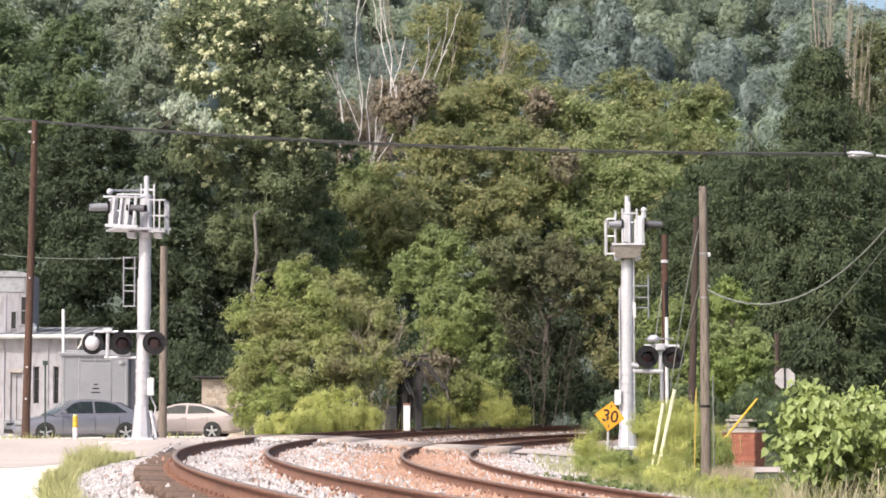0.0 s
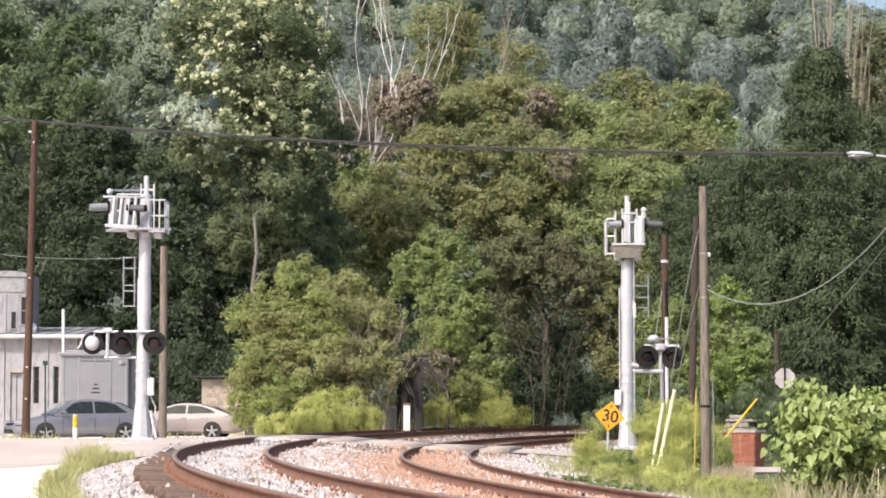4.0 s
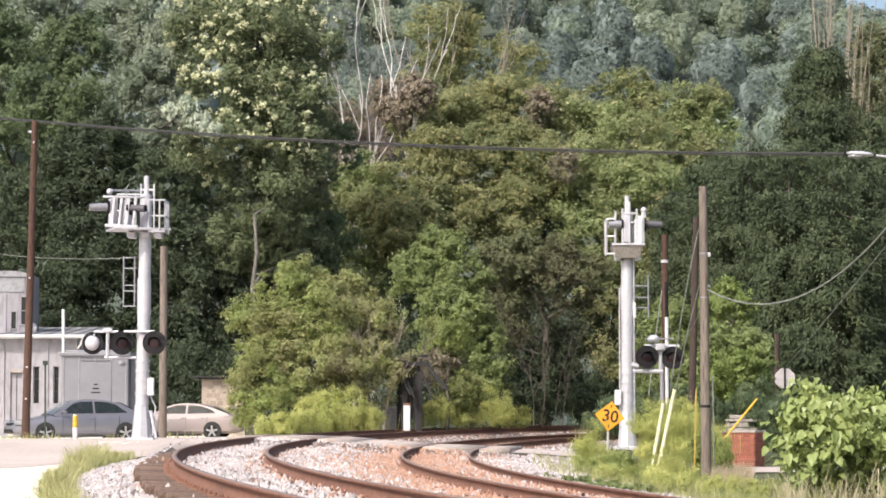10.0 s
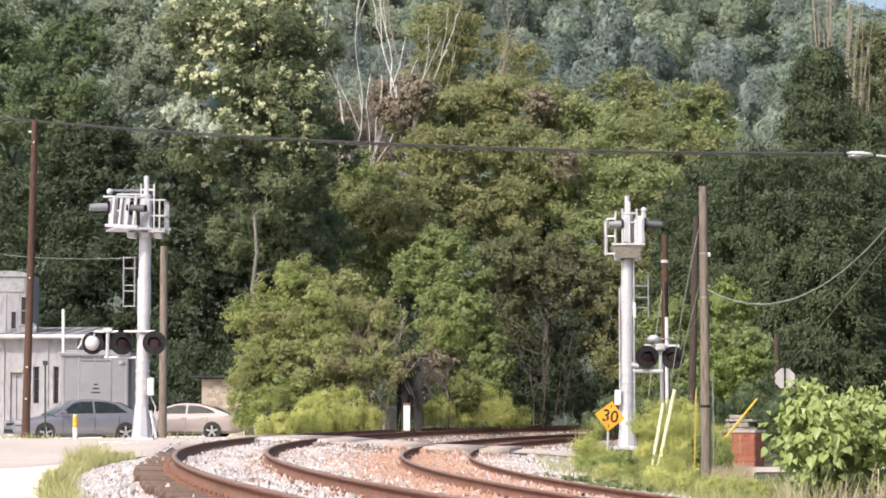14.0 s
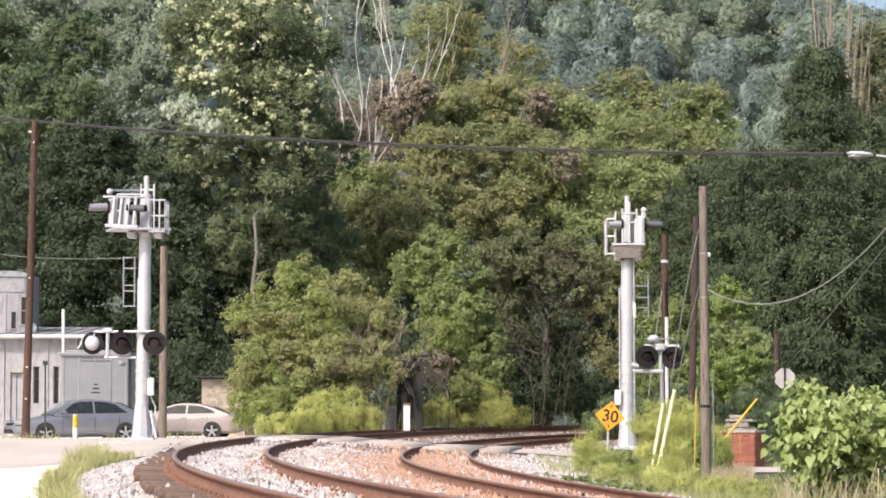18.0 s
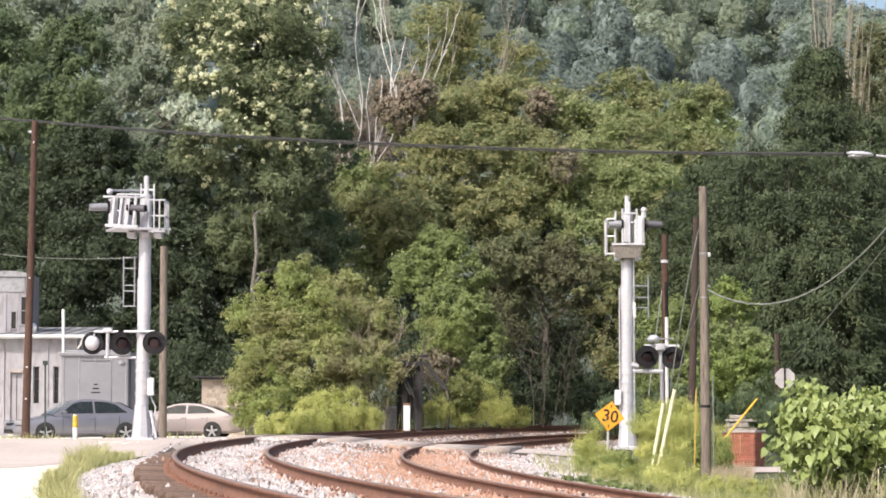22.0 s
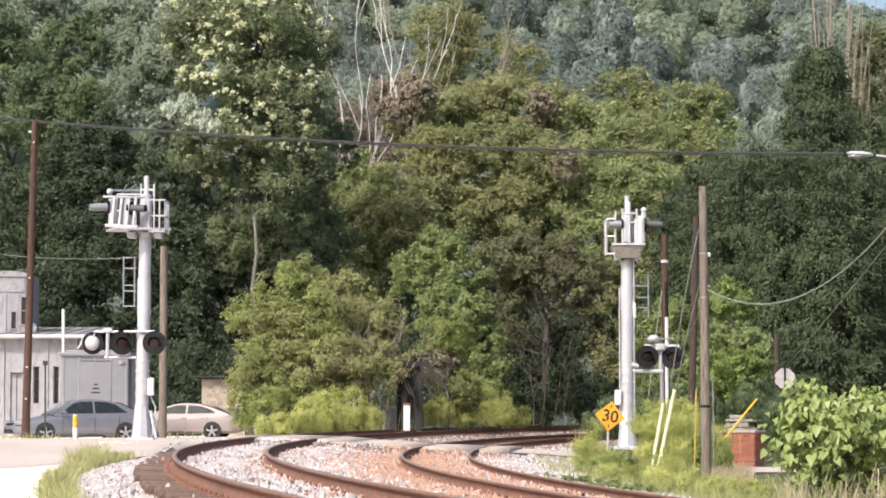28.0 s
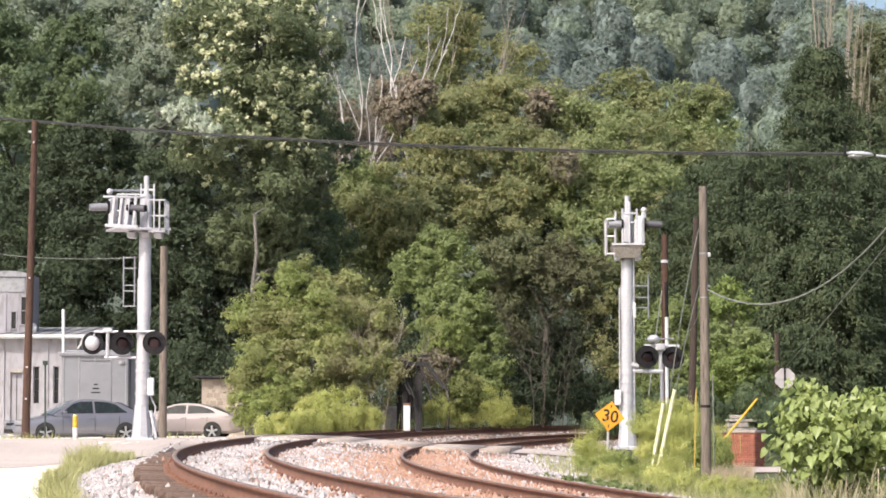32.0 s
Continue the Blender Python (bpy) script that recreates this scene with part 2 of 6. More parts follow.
# Crown bodies reuse the dark leaf tone, dimmed for shade inside the foliage.
HILL_CROWN_SHADES = [surface("shaded_far_crown_" + tone, [v * 0.85 for v in a], a, [v * 0.8 for v in a], 0.95, 0, 0.8, 1.6, 0.5) for tone, a, b, c in HILL_HAZE_TONES]
for m_ in HILL_CROWN_SHADES:
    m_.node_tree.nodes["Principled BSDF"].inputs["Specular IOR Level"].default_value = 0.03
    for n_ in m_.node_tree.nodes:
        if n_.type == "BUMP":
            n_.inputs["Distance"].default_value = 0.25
L_LEAFY = by_piece("light_green_shrub_leaves", (0.125, 0.172, 0.055), (0.36, 0.43, 0.155), (0.185, 0.24, 0.080), 0.55, 0.45, 0.5)
L_FRESH = by_piece("fresh_line_side_weeds", (0.32, 0.36, 0.13), (0.66, 0.64, 0.27), (0.40, 0.43, 0.16), 0.7, 0.5, 0.9, 0.2, None, 0.2, 0.6)
L_WEED_GREEN = by_piece("leafy_green_weeds", (0.17, 0.205, 0.070), (0.38, 0.42, 0.155), (0.23, 0.27, 0.095), 0.7, 0.42, 0.9, 0.2, None, 0.2, 0.6)
L_WEED = by_piece("yellow_green_weeds", (0.29, 0.325, 0.10), (0.70, 0.68, 0.28), (0.39, 0.42, 0.15), 0.7, 0.42, 0.9, 0.2, None, 0.2, 0.6)
L_GRASS = by_piece("dry_grass_blades", (0.29, 0.30, 0.12), (0.60, 0.57, 0.32), (0.36, 0.35, 0.17), 0.75, 0.4, 1.2)
L_BROAD = by_piece("broad_pale_leaves", (0.150, 0.205, 0.062), (0.42, 0.470, 0.185), (0.24, 0.300, 0.100), 0.42, 0.3, 2.0, 0.35)
L_PLUME = by_piece("pinkish_grass_plumes", (0.42, 0.32, 0.24), (0.60, 0.48, 0.38), (0.48, 0.42, 0.28), 0.8, 0.4, 1.5)
L_STRAW = by_piece("straw_stems", (0.36, 0.31, 0.20), (0.62, 0.56, 0.42), (0.30, 0.29, 0.15), 0.8, 0.2, 2.0)

# ---- building helpers ----
def part(name, bm, material, parent=None, label="", smooth=False):
    """Links a bmesh as one mesh object under a thing or a part."""
    me = bpy.data.meshes.new(name)
    bmesh.ops.recalc_face_normals(bm, faces=bm.faces)
    bm.to_mesh(me)
    bm.free()
    if smooth:
        me.shade_smooth()
        me.set_sharp_from_angle(angle=0.75)
    me.materials.append(material)
    ob = new(name, me)
    if parent:
        ob.parent = parent
    if label:
        ob["label"] = label
    return ob


def raw(name, verts, faces, material, parent=None, smooth=False):
    """A mesh from arrays: verts (n, 3), faces (m, 3 or 4)."""
    verts, faces = np.asarray(verts, np.float32), np.asarray(faces, np.int32)
    me = bpy.data.meshes.new(name)
    k = faces.shape[1]
    me.vertices.add(len(verts))
    me.vertices.foreach_set("co", verts.ravel())
    me.loops.add(faces.size)
    me.loops.foreach_set("vertex_index", faces.ravel())
    me.polygons.add(len(faces))
    me.polygons.foreach_set("loop_start", np.arange(0, faces.size, k, dtype=np.int32))
    me.update(calc_edges=True)
    if smooth:
        me.shade_smooth()
    me.materials.append(material)
    ob = new(name, me)
    if parent:
        ob.parent = parent
    return ob


def thing(name, place, label, category, group="", kind="", turn=0):
    ob = new(name)
    ob.empty_display_size = 0.2
    ob.matrix_world = pose(*place, 0, 0, turn)
    return tagged(ob, label, category, group, kind)


def box(bm, c, s, bevel=0.0, rot=None):
    r = bmesh.ops.create_cube(bm, size=1.0)
    vs = r["verts"]
    bmesh.ops.scale(bm, vec=s, verts=vs)
    if bevel:
        es = list({e for v in vs for e in v.link_edges})
        o = bmesh.ops.bevel(bm, geom=es, offset=bevel, segments=2, affect="EDGES", profile=0.5)
        vs = list({v for f in o["faces"] for v in f.verts} | {v for v in vs if v.is_valid})
    if rot:
        bmesh.ops.transform(bm, matrix=rot, verts=vs)
    bmesh.ops.translate(bm, vec=c, verts=vs)
    return vs


def rod(bm, a, b, r0, r1=None, seg=10, caps=True):
    """A tapered cylinder from a to b."""
    a, b = Vector(a), Vector(b)
    d = b - a
    m = Matrix.Translation((a + b) / 2) @ d.to_track_quat("Z", "Y").to_matrix().to_4x4()
    o = bmesh.ops.create_cone(bm, cap_ends=caps, segments=seg, radius1=r0, radius2=r0 if r1 is None else r1, depth=d.length, matrix=m)
    return o["verts"]


def tube(bm, pts, r, seg=6):
    """One bent round bar through the points; r: one radius, or one for each point."""
    pts = [Vector(p) for p in pts]
    rs = r if isinstance(r, (list, tuple)) else [r] * len(pts)
    rings = []
    for i, p in enumerate(pts):
        d = (pts[min(i + 1, len(pts) - 1)] - pts[max(i - 1, 0)]).normalized()
        side = d.cross(Vector((0.13, 1, 0.07))).normalized()
        other = d.cross(side)
        rings.append([bm.verts.new(p + (side * math.cos(6.2832 * k / seg) + other * math.sin(6.2832 * k / seg)) * rs[i]) for k in range(seg)])
    for a, b in zip(rings, rings[1:]):
        for k in range(seg):
            bm.faces.new((a[k], a[(k + 1) % seg], b[(k + 1) % seg], b[k]))
    bm.faces.new(rings[0])
    bm.faces.new(rings[-1][::-1])


def sag(a, b, drop, n=24):
    """Points of a hanging line from a to b."""
    a, b = Vector(a), Vector(b)
    return [a.lerp(b, i / n) - Vector((0, 0, drop * 4 * (i / n) * (1 - i / n))) for i in range(n + 1)]


# ---- the lie of the land ----
CX, CY, R1 = 174.95, 57.4, 180.0       # the curve's centre and its outermost rail
RAILS = ((0.0, 0.026), (1.505, -0.023), (4.145, -0.246), (5.65, -0.318))   # offset inwards, height of the head
PROFILE = ((-60, -0.42), (-6, -0.42), (-3.4, -0.44), (-2.4, -0.41), (-1.5, -0.38), (-0.85, -0.27), (-0.1, -0.235), (0.1, -0.165), (1.4, -0.205), (2.3, -0.24), (3.2, -0.40), (6.3, -0.50), (7.4, -0.62), (9.5, -0.85), (14, -0.95), (300, -1.1))


def inward(x, y):
    return R1 - math.hypot(x - CX, y - CY)


def road_side(x):
    """The near edge of the crossing road at x."""
    return 66.2 + 0.30 * (x + 4.3)


def smooth_step(a, b, v):
    t = min(1, max(0, (v - a) / (b - a)))
    return t * t * (3 - 2 * t)


ROAD = ((-60, -0.20), (-9, -0.08), (-3, -0.05), (0, 0.0), (1.5, -0.045), (4.1, -0.27), (5.6, -0.345), (8, -0.5), (13, -0.98), (60, -1.1))


def line(table, v):
    return float(np.interp(v, [a for a, b in table], [b for a, b in table]))


def road_z(x, y):
    return line(ROAD, inward(x, y))


RIDGE = ((0.10, 0.20), (0.125, 0.176), (0.145, 0.166), (0.160, 0.1605), (0.18, 0.158), (0.25, 0.145))


def land(x, y):
    """Height of the ground."""
    e = inward(x, y)
    z = line(PROFILE, e)
    near = y - road_side(x)
    if -1.2 < e < 7.5:
        z -= 0.03 * smooth_step(6.5, 9, near)
    w = smooth_step(-2.5, -0.2, near) * (1 - smooth_step(6.7, 9, near)) if -1.5 < e < 7 else smooth_step(-9, -0.5, near) * (1 - smooth_step(8, 22, near))
    zr = road_z(x, y) - 0.03
    z = z * (1 - w) + zr * w
    back = smooth_step(150, 460, y)
    rise = back * (78 - 0.11 * x + 6 * math.sin(x * 0.021 + 1) + 4 * math.sin(x * 0.05))
    # the ridge falls away to the east
    return z + min(rise, max(0.0, y * line(RIDGE, x / max(y, 1)) - 10.5))

# ---- ground, road, tracks ----
def sheet(name, xs, ys, height, material, label, lift=0.0, keep=None):
    vs = [(x, y, height(x, y) + lift) for y in ys for x in xs]
    n = len(xs)
    fs = [(j * n + i, j * n + i + 1, (j + 1) * n + i + 1, (j + 1) * n + i) for j in range(len(ys) - 1) for i in range(n - 1)
          if keep is None or keep((xs[i] + xs[i + 1]) / 2, (ys[j] + ys[j + 1]) / 2)]
    ob = raw(name, vs, fs, material, smooth=True)
    return tagged(ob, label, name.split("_")[0], kind="structure")


def spread(*runs):
    out = []
    for a, b, step in runs:
        out += list(np.arange(a, b, step))
    return out + [runs[-1][1]]


xs = spread((-900, -60, 40), (-60, -14, 3), (-14, 16, 0.4), (16, 70, 3), (70, 900, 40))
ys = spread((-300, -12, 24), (-12, 14, 2), (14, 95, 0.8), (95, 150, 5), (150, 520, 14), (520, 1500, 80))
ground = sheet("ground", xs, ys, land, SOIL, "grassy earth rising to a wooded hill", -0.02)
ground.data.materials.append(FOREST_FLOOR)
for p in ground.data.polygons:
    p.material_index = int(p.center.y > 100 + 6 * math.sin(p.center.x * 0.4))

# gravel yard beside the line, asphalt road over the crossing
def yard():
    ys_ = spread((14, 112, 0.8))
    vs, fs, n = [], [], 46
    for y in ys_:
        edge = -1.8 - 0.027 * max(0, y - 32)
        for k in range(n):
            e = edge - 34 * (k / (n - 1)) ** 2
            x = CX - math.sqrt((R1 - e) ** 2 - (y - CY) ** 2)
            vs.append((x, y, land(x, y) + 0.012))
    for j in range(len(ys_) - 1):
        fs += [(j * n + k, (j + 1) * n + k, (j + 1) * n + k + 1, j * n + k + 1) for k in range(n - 1)]
    tagged(raw("gravel_yard", vs, fs, GRAVEL, smooth=True), "pale sunlit gravel yard beside the tracks", "ground", kind="structure")


yard()


def road_sheet():
    """The road over the tracks, widening to the left."""
    xs_, n = spread((-60, -14, 3), (-14, 16, 0.3), (16, 60, 3)), 13
    vs, fs = [], []
    for x in xs_:
        y0 = road_side(x) - min(15.5, 4.6 * max(0, -5.2 - x))
        y1 = road_side(x) + 6.5
        for k in range(n):
            y = y0 + (y1 - y0) * k / (n - 1)
            near = y - road_side(x)
            vs.append((x, y, (road_z(x, y) - 0.008) if near > -0.3 and x > -5.2 else max(land(x, y) + 0.02, road_z(x, y) - 0.02 if near > 0 else -9)))
    for i in range(len(xs_) - 1):
        fs += [(i * n + k, (i + 1) * n + k, (i + 1) * n + k + 1, i * n + k + 1) for k in range(n - 1)]
    tagged(raw("road", vs, fs, ASPHALT, smooth=True), "worn pinkish grey asphalt road crossing the tracks", "road", kind="structure")


road_sheet()


def on_curve(e, a):
    """A point inwards by e of the outermost rail, at the angle a round the curve's centre."""
    return CX - (R1 - e) * math.cos(a), CY + (R1 - e) * math.sin(a)


RAIL_SECTION = ((-0.036, 0), (0.036, 0), (0.038, -0.03), (0.012, -0.045), (0.010, -0.125), (0.07, -0.145), (0.07, -0.16), (-0.07, -0.16), (-0.07, -0.145), (-0.010, -0.125), (-0.012, -0.045), (-0.038, -0.03))


def rail(parent, e, z, a0, a1):
    n = 420
    vs, fs = [], []
    m = len(RAIL_SECTION)
    for i in range(n + 1):
        a = a0 + (a1 - a0) * i / n
        for dx, dz in RAIL_SECTION:
            x, y = on_curve(e + dx, a)
            vs.append((x, y, z + dz))
    for i in range(n):
        for k in range(m):
            fs.append((i * m + k, i * m + (k + 1) % m, (i + 1) * m + (k + 1) % m, (i + 1) * m + k))
    ob = raw("rail", vs, fs, RUST, parent)
    ob.data.materials.append(RAIL_TOP)
    for p in ob.data.polygons:
        if p.index % m == 0:
            p.material_index = 1
    ob["label"] = "rusty curved rail with a worn head"
    return ob


def tie_mesh():
    bm = bmesh.new()
    box(bm, (0, 0, -0.09), (2.6, 0.23, 0.18), 0.012)
    me = bpy.data.meshes.new("tie")
    bm.to_mesh(me)
    bm.free()
    me.materials.append(TIE)
    return me


TIE_MESH = tie_mesh()


def track(label, e0, za, zb):
    ob = thing("railway_track", (0, 0, 0), label, "railway track", "tracks over the crossing")
    rail(ob, e0, za, -0.46, 0.40)
    rail(ob, e0 + 1.505, zb, -0.46, 0.40)
    rnd = random.Random(int(e0 * 10) + 4)
    slope = math.atan2(za - zb, 1.505)
    vs = []
    cube = np.array([(i, j, k) for k in (-0.5, 0.5) for i, j in ((-0.5, -0.5), (0.5, -0.5), (0.5, 0.5), (-0.5, 0.5))])
    a = -0.455
    while a < 0.39:
        x, y = on_curve(e0 + 0.7525 + rnd.uniform(-0.05, 0.05), a)
        near = y - road_side(x)
        if not -0.1 < near < 6.6:
            t = new("tie", TIE_MESH)
            t.parent = ob
            t.matrix_basis = pose(x, y, (za + zb) / 2 - 0.172, 0, math.degrees(slope), -math.degrees(a) + rnd.uniform(-1.5, 1.5))
            for e, z in ((e0, za), (e0 + 1.505, zb)):
                px, py = on_curve(e, a)
                turn = np.array(Matrix.Rotation(-a, 3, "Z")).T
                vs.append(cube * (0.34, 0.19, 0.012) @ turn + (px, py, z - 0.164))
                for s in (-0.1, 0.1):
                    qx, qy = on_curve(e + s, a)
                    vs.append(cube * (0.03, 0.03, 0.04) @ turn + (qx, qy + rnd.uniform(-0.06, 0.06), z - 0.145))
        a += 0.55 / 180
    sides = np.array(((3, 2, 1, 0), (4, 5, 6, 7), (0, 1, 5, 4), (1, 2, 6, 5), (2, 3, 7, 6), (3, 0, 4, 7)))
    faces = (np.arange(len(vs))[:, None, None] * 8 + sides).reshape(-1, 4)
    tagged(raw("rail_fastening", np.concatenate(vs), faces, RUST, ob), "rusty tie plates and spikes", kind="stuff")
    return ob


track("curved railway track with rusty rails on worn timber ties", 0.0, 0.026, -0.023)
track("inner curved railway track with rusty rails in stained ballast", 4.145, -0.246, -0.318)

# timber and concrete panels between and beside the rails on the crossing
def crossing_panels():
    ob = thing("crossing_surface", (0, 0, 0), "grey concrete panels set between the rails of the crossing", "crossing panel", kind="structure")
    spans = ((-0.75, -0.06), (0.09, 1.415), (1.565, 2.4), (3.2, 4.085), (4.235, 5.56), (5.71, 6.5))
    for e0, e1 in spans:
        vs, fs = [], []
        n = 8
        for i in range(n + 1):
            for e in (e0, e1):
                zt = float(np.interp(e, [c for c, d in RAILS], [d for c, d in RAILS])) - 0.004
                xg = -4
                for k in range(3):
                    a = math.asin((road_side(xg) - 0.15 + 6.7 * i / n - CY) / (R1 - e))
                    xg = on_curve(e, a)[0]
                x, y = on_curve(e, a)
                vs += [(x, y, zt), (x, y, zt - 0.18)]
        for i in range(n):
            b = i * 4
            fs += [(b, b + 2, b + 6, b + 4), (b + 1, b + 5, b + 7, b + 3), (b, b + 4, b + 5, b + 1), (b + 2, b + 3, b + 7, b + 6)]
        fs += [(0, 1, 3, 2), (n * 4, n * 4 + 2, n * 4 + 3, n * 4 + 1)]
        raw("panel", vs, fs, CONCRETE, ob)


crossing_panels()


def stones(name, label, material, count, chance, seed, size=(0.022, 0.048)):
    """Loose broken stones scattered over the bed, denser where chance(e, y) is high."""
    g = np.random.default_rng(seed)
    base = np.array([(1, 0, -0.35), (-1, 0, -0.35), (0, 1, -0.35), (0, -1, -0.35), (0, 0, 1)], float)
    tri = np.array([(0, 2, 4), (2, 1, 4), (1, 3, 4), (3, 0, 4)])
    es, ys_ = g.uniform(-1.75, 8.6, count * 3), np.where(g.random(count * 3) < 0.86, 15 + 52 * g.random(count * 3) ** 1.25, g.uniform(73, 118, count * 3))
    ok = g.random(count * 3) < chance(es, ys_)
    es, ys_ = es[ok][:count], ys_[ok][:count]
    n = len(es)
    xs_ = CX - np.sqrt((R1 - es) ** 2 - (ys_ - CY) ** 2)
    zs_ = np.array([land(a, b) for a, b in zip(xs_, ys_)])
    on_tie = (es > -0.6) & (es < -0.08) & (g.random(n) < (0.012 if material is STONE_RUST else 0.004))
    zs_ = np.where(on_tie, -0.135, zs_)
    sc = g.uniform(*size, n)[:, None, None] * g.uniform(0.6, 1.25, (n, 1, 3))
    v = base[None] * g.uniform(0.7, 1.2, (n, 5, 1)) + g.normal(0, 0.16, (n, 5, 3))
    v *= sc
    an = g.uniform(0, 6.283, n)
    tl = g.normal(0, 0.5, n)
    c, s = np.cos(an)[:, None], np.sin(an)[:, None]
    v = np.stack([v[..., 0] * c - v[..., 1] * s, v[..., 0] * s + v[..., 1] * c, v[..., 2] + v[..., 0] * np.sin(tl)[:, None]], -1)
    v += np.stack([xs_, ys_, zs_ + 0.012], -1)[:, None, :]
    f = tri[None] + (np.arange(n) * 5)[:, None, None]
    ob = raw(name, v.reshape(-1, 3), f.reshape(-1, 3), material)
    return tagged(ob, label, "ballast", kind="stuff")


def rusty(e):
    """How far brake dust has stained the bed."""
    return np.exp(-((e - 4.4) / 1.5) ** 2) + 0.5 * np.exp(-((e + 0.35) / 0.3) ** 2) + 0.25 * np.exp(-((e - 1.5) / 0.35) ** 2)


def bed_only(e):
    return ((e > -1.65) & (e < 8.2)).astype(float)


def bed():
    """The stone bed under both tracks, broken by the road."""
    n, m_ = 40, 300
    vs, fs, ok = [], [], []
    for i in range(m_ + 1):
        a = -0.46 + 0.86 * i / m_
        for k in range(n):
            e = -1.62 + 9.3 * k / (n - 1)
            x, y = on_curve(e, a)
            vs.append((x, y, land(x, y) + 0.006))
            ok.append(not -0.3 < y - road_side(x) < 6.8)
    for i in range(m_):
        for k in range(n - 1):
            q = (i * n + k, (i + 1) * n + k, (i + 1) * n + k + 1, i * n + k + 1)
            if all(ok[v] for v in q):
                fs.append(q)
    tagged(raw("ballast_bed", vs, fs, BED, smooth=True), "stained stone ballast bed, darkened for shade between the stones", "ballast", kind="structure")


bed()
stones("pale_ballast", "pale grey crushed stone ballast", STONE_PALE, 31000, lambda e, y: bed_only(e) * np.where(e < -0.62, 1.0, np.clip(1 - rusty(e) * 0.95, 0.04, 1)), 5, (0.022, 0.052))
stones("rusty_ballast", "rust-stained crushed stone ballast", STONE_RUST, 20000, lambda e, y: bed_only(e) * np.where(e < -0.62, 0.012, np.clip(rusty(e), 0.02, 1)), 6, (0.024, 0.056))

# ---- trees ----
def leaf_cards(blobs, count, size, seed, lump=0.25, droop=0.0, wide=0.55, lumps=48, front=0.25, jitter=0.75, far=0.0, shell=(0.45, 1.08), flat=0.95, ball=0.3):
    """Leaf sprays in soft clumps round the shells of ellipsoids (x, y, z, rx, rz): arrays of verts and three-cornered leaves."""
    g = np.random.default_rng(seed)
    bl = np.array(blobs, float)
    area = (bl[:, 3] * bl[:, 4])
    if far:
        area = area * (far / bl[:, 1]) ** 2
    share = np.maximum((2 * count * area / area.sum()).astype(int), 40)
    vs = []
    for (bx, by, bz, rx, rz), n in zip(bl, share):
        k = lumps
        d = g.normal(size=(k, 3))
        d[:, 1] -= front
        d[:, 2] += 0.15
        d /= np.linalg.norm(d, axis=1)[:, None]
        lc = np.array((bx, by, bz)) + d * np.array((rx, rx * 0.85, rz)) * g.uniform(*shell, (k, 1))
        lr = lump * min(rx, rz) * (0.5 + 1.2 * g.random(k) ** 2)
        # each clump carries smaller sprays of its own
        m = 5
        sub_d = g.normal(size=(k, m, 3)) + d[:, None] * 0.5 + np.array((0, -0.1, 0.15))
        sub_d /= np.linalg.norm(sub_d, axis=2)[..., None]
        sc = (lc[:, None] + sub_d * (lr[:, None, None] * g.uniform(0.35, 1.0, (k, m, 1))) * np.array((1.2, 1.1, flat))).reshape(-1, 3)
        sr = np.repeat(lr, m) * g.uniform(0.28, 0.6, k * m)
        w = sr ** 2
        pick = g.choice(k * m, n, p=w / w.sum())
        o = g.normal(size=(n, 3))
        c = sc[pick] + o * sr[pick][:, None] * np.array((0.7, 0.7, 0.58))
        nrm = o * 0.45 + sub_d.reshape(-1, 3)[pick] * 0.55 + d[pick // m] * ball + np.array((-0.1, -0.25, 0.4)) + g.normal(0, jitter, (n, 3))
        nrm /= np.linalg.norm(nrm, axis=1)[:, None]
        t = np.cross(nrm, g.normal(size=(n, 3)))
        t[:, 2] -= droop
        t /= np.linalg.norm(t, axis=1)[:, None] + 1e-6
        b = np.cross(nrm, t)
        ln = 0.82 * size * g.uniform(0.5, 1.3, n)[:, None]
        if far:
            ln *= by / far
        half = b * ln * wide * 0.55
        vs.append(np.stack([c - t * ln * 0.5 + half, c + t * ln * 0.6, c - t * ln * 0.5 - half], 1))
    v = np.concatenate(vs).reshape(-1, 3)
    return v, np.arange(len(v)).reshape(-1, 3)


def wood(bm, a, b, r0, r1, rnd, wob=0.12, seg=7, steps=5):
    """A crooked tapered limb."""
    a, b = Vector(a), Vector(b)
    ln = (b - a).length
    pts = [a.lerp(b, i / steps) + (Vector((rnd.gauss(0, 1), rnd.gauss(0, 1), rnd.gauss(0, 0.5))) * ln * wob * 0.3 if 0 < i < steps else Vector()) for i in range(steps + 1)]
    tube(bm, pts, [r0 + (r1 - r0) * i / steps for i in range(steps + 1)], seg)
    return pts


TREE_COUNT = [10]
SWAYS = []      # crown parts that the wind moves, with a seed each


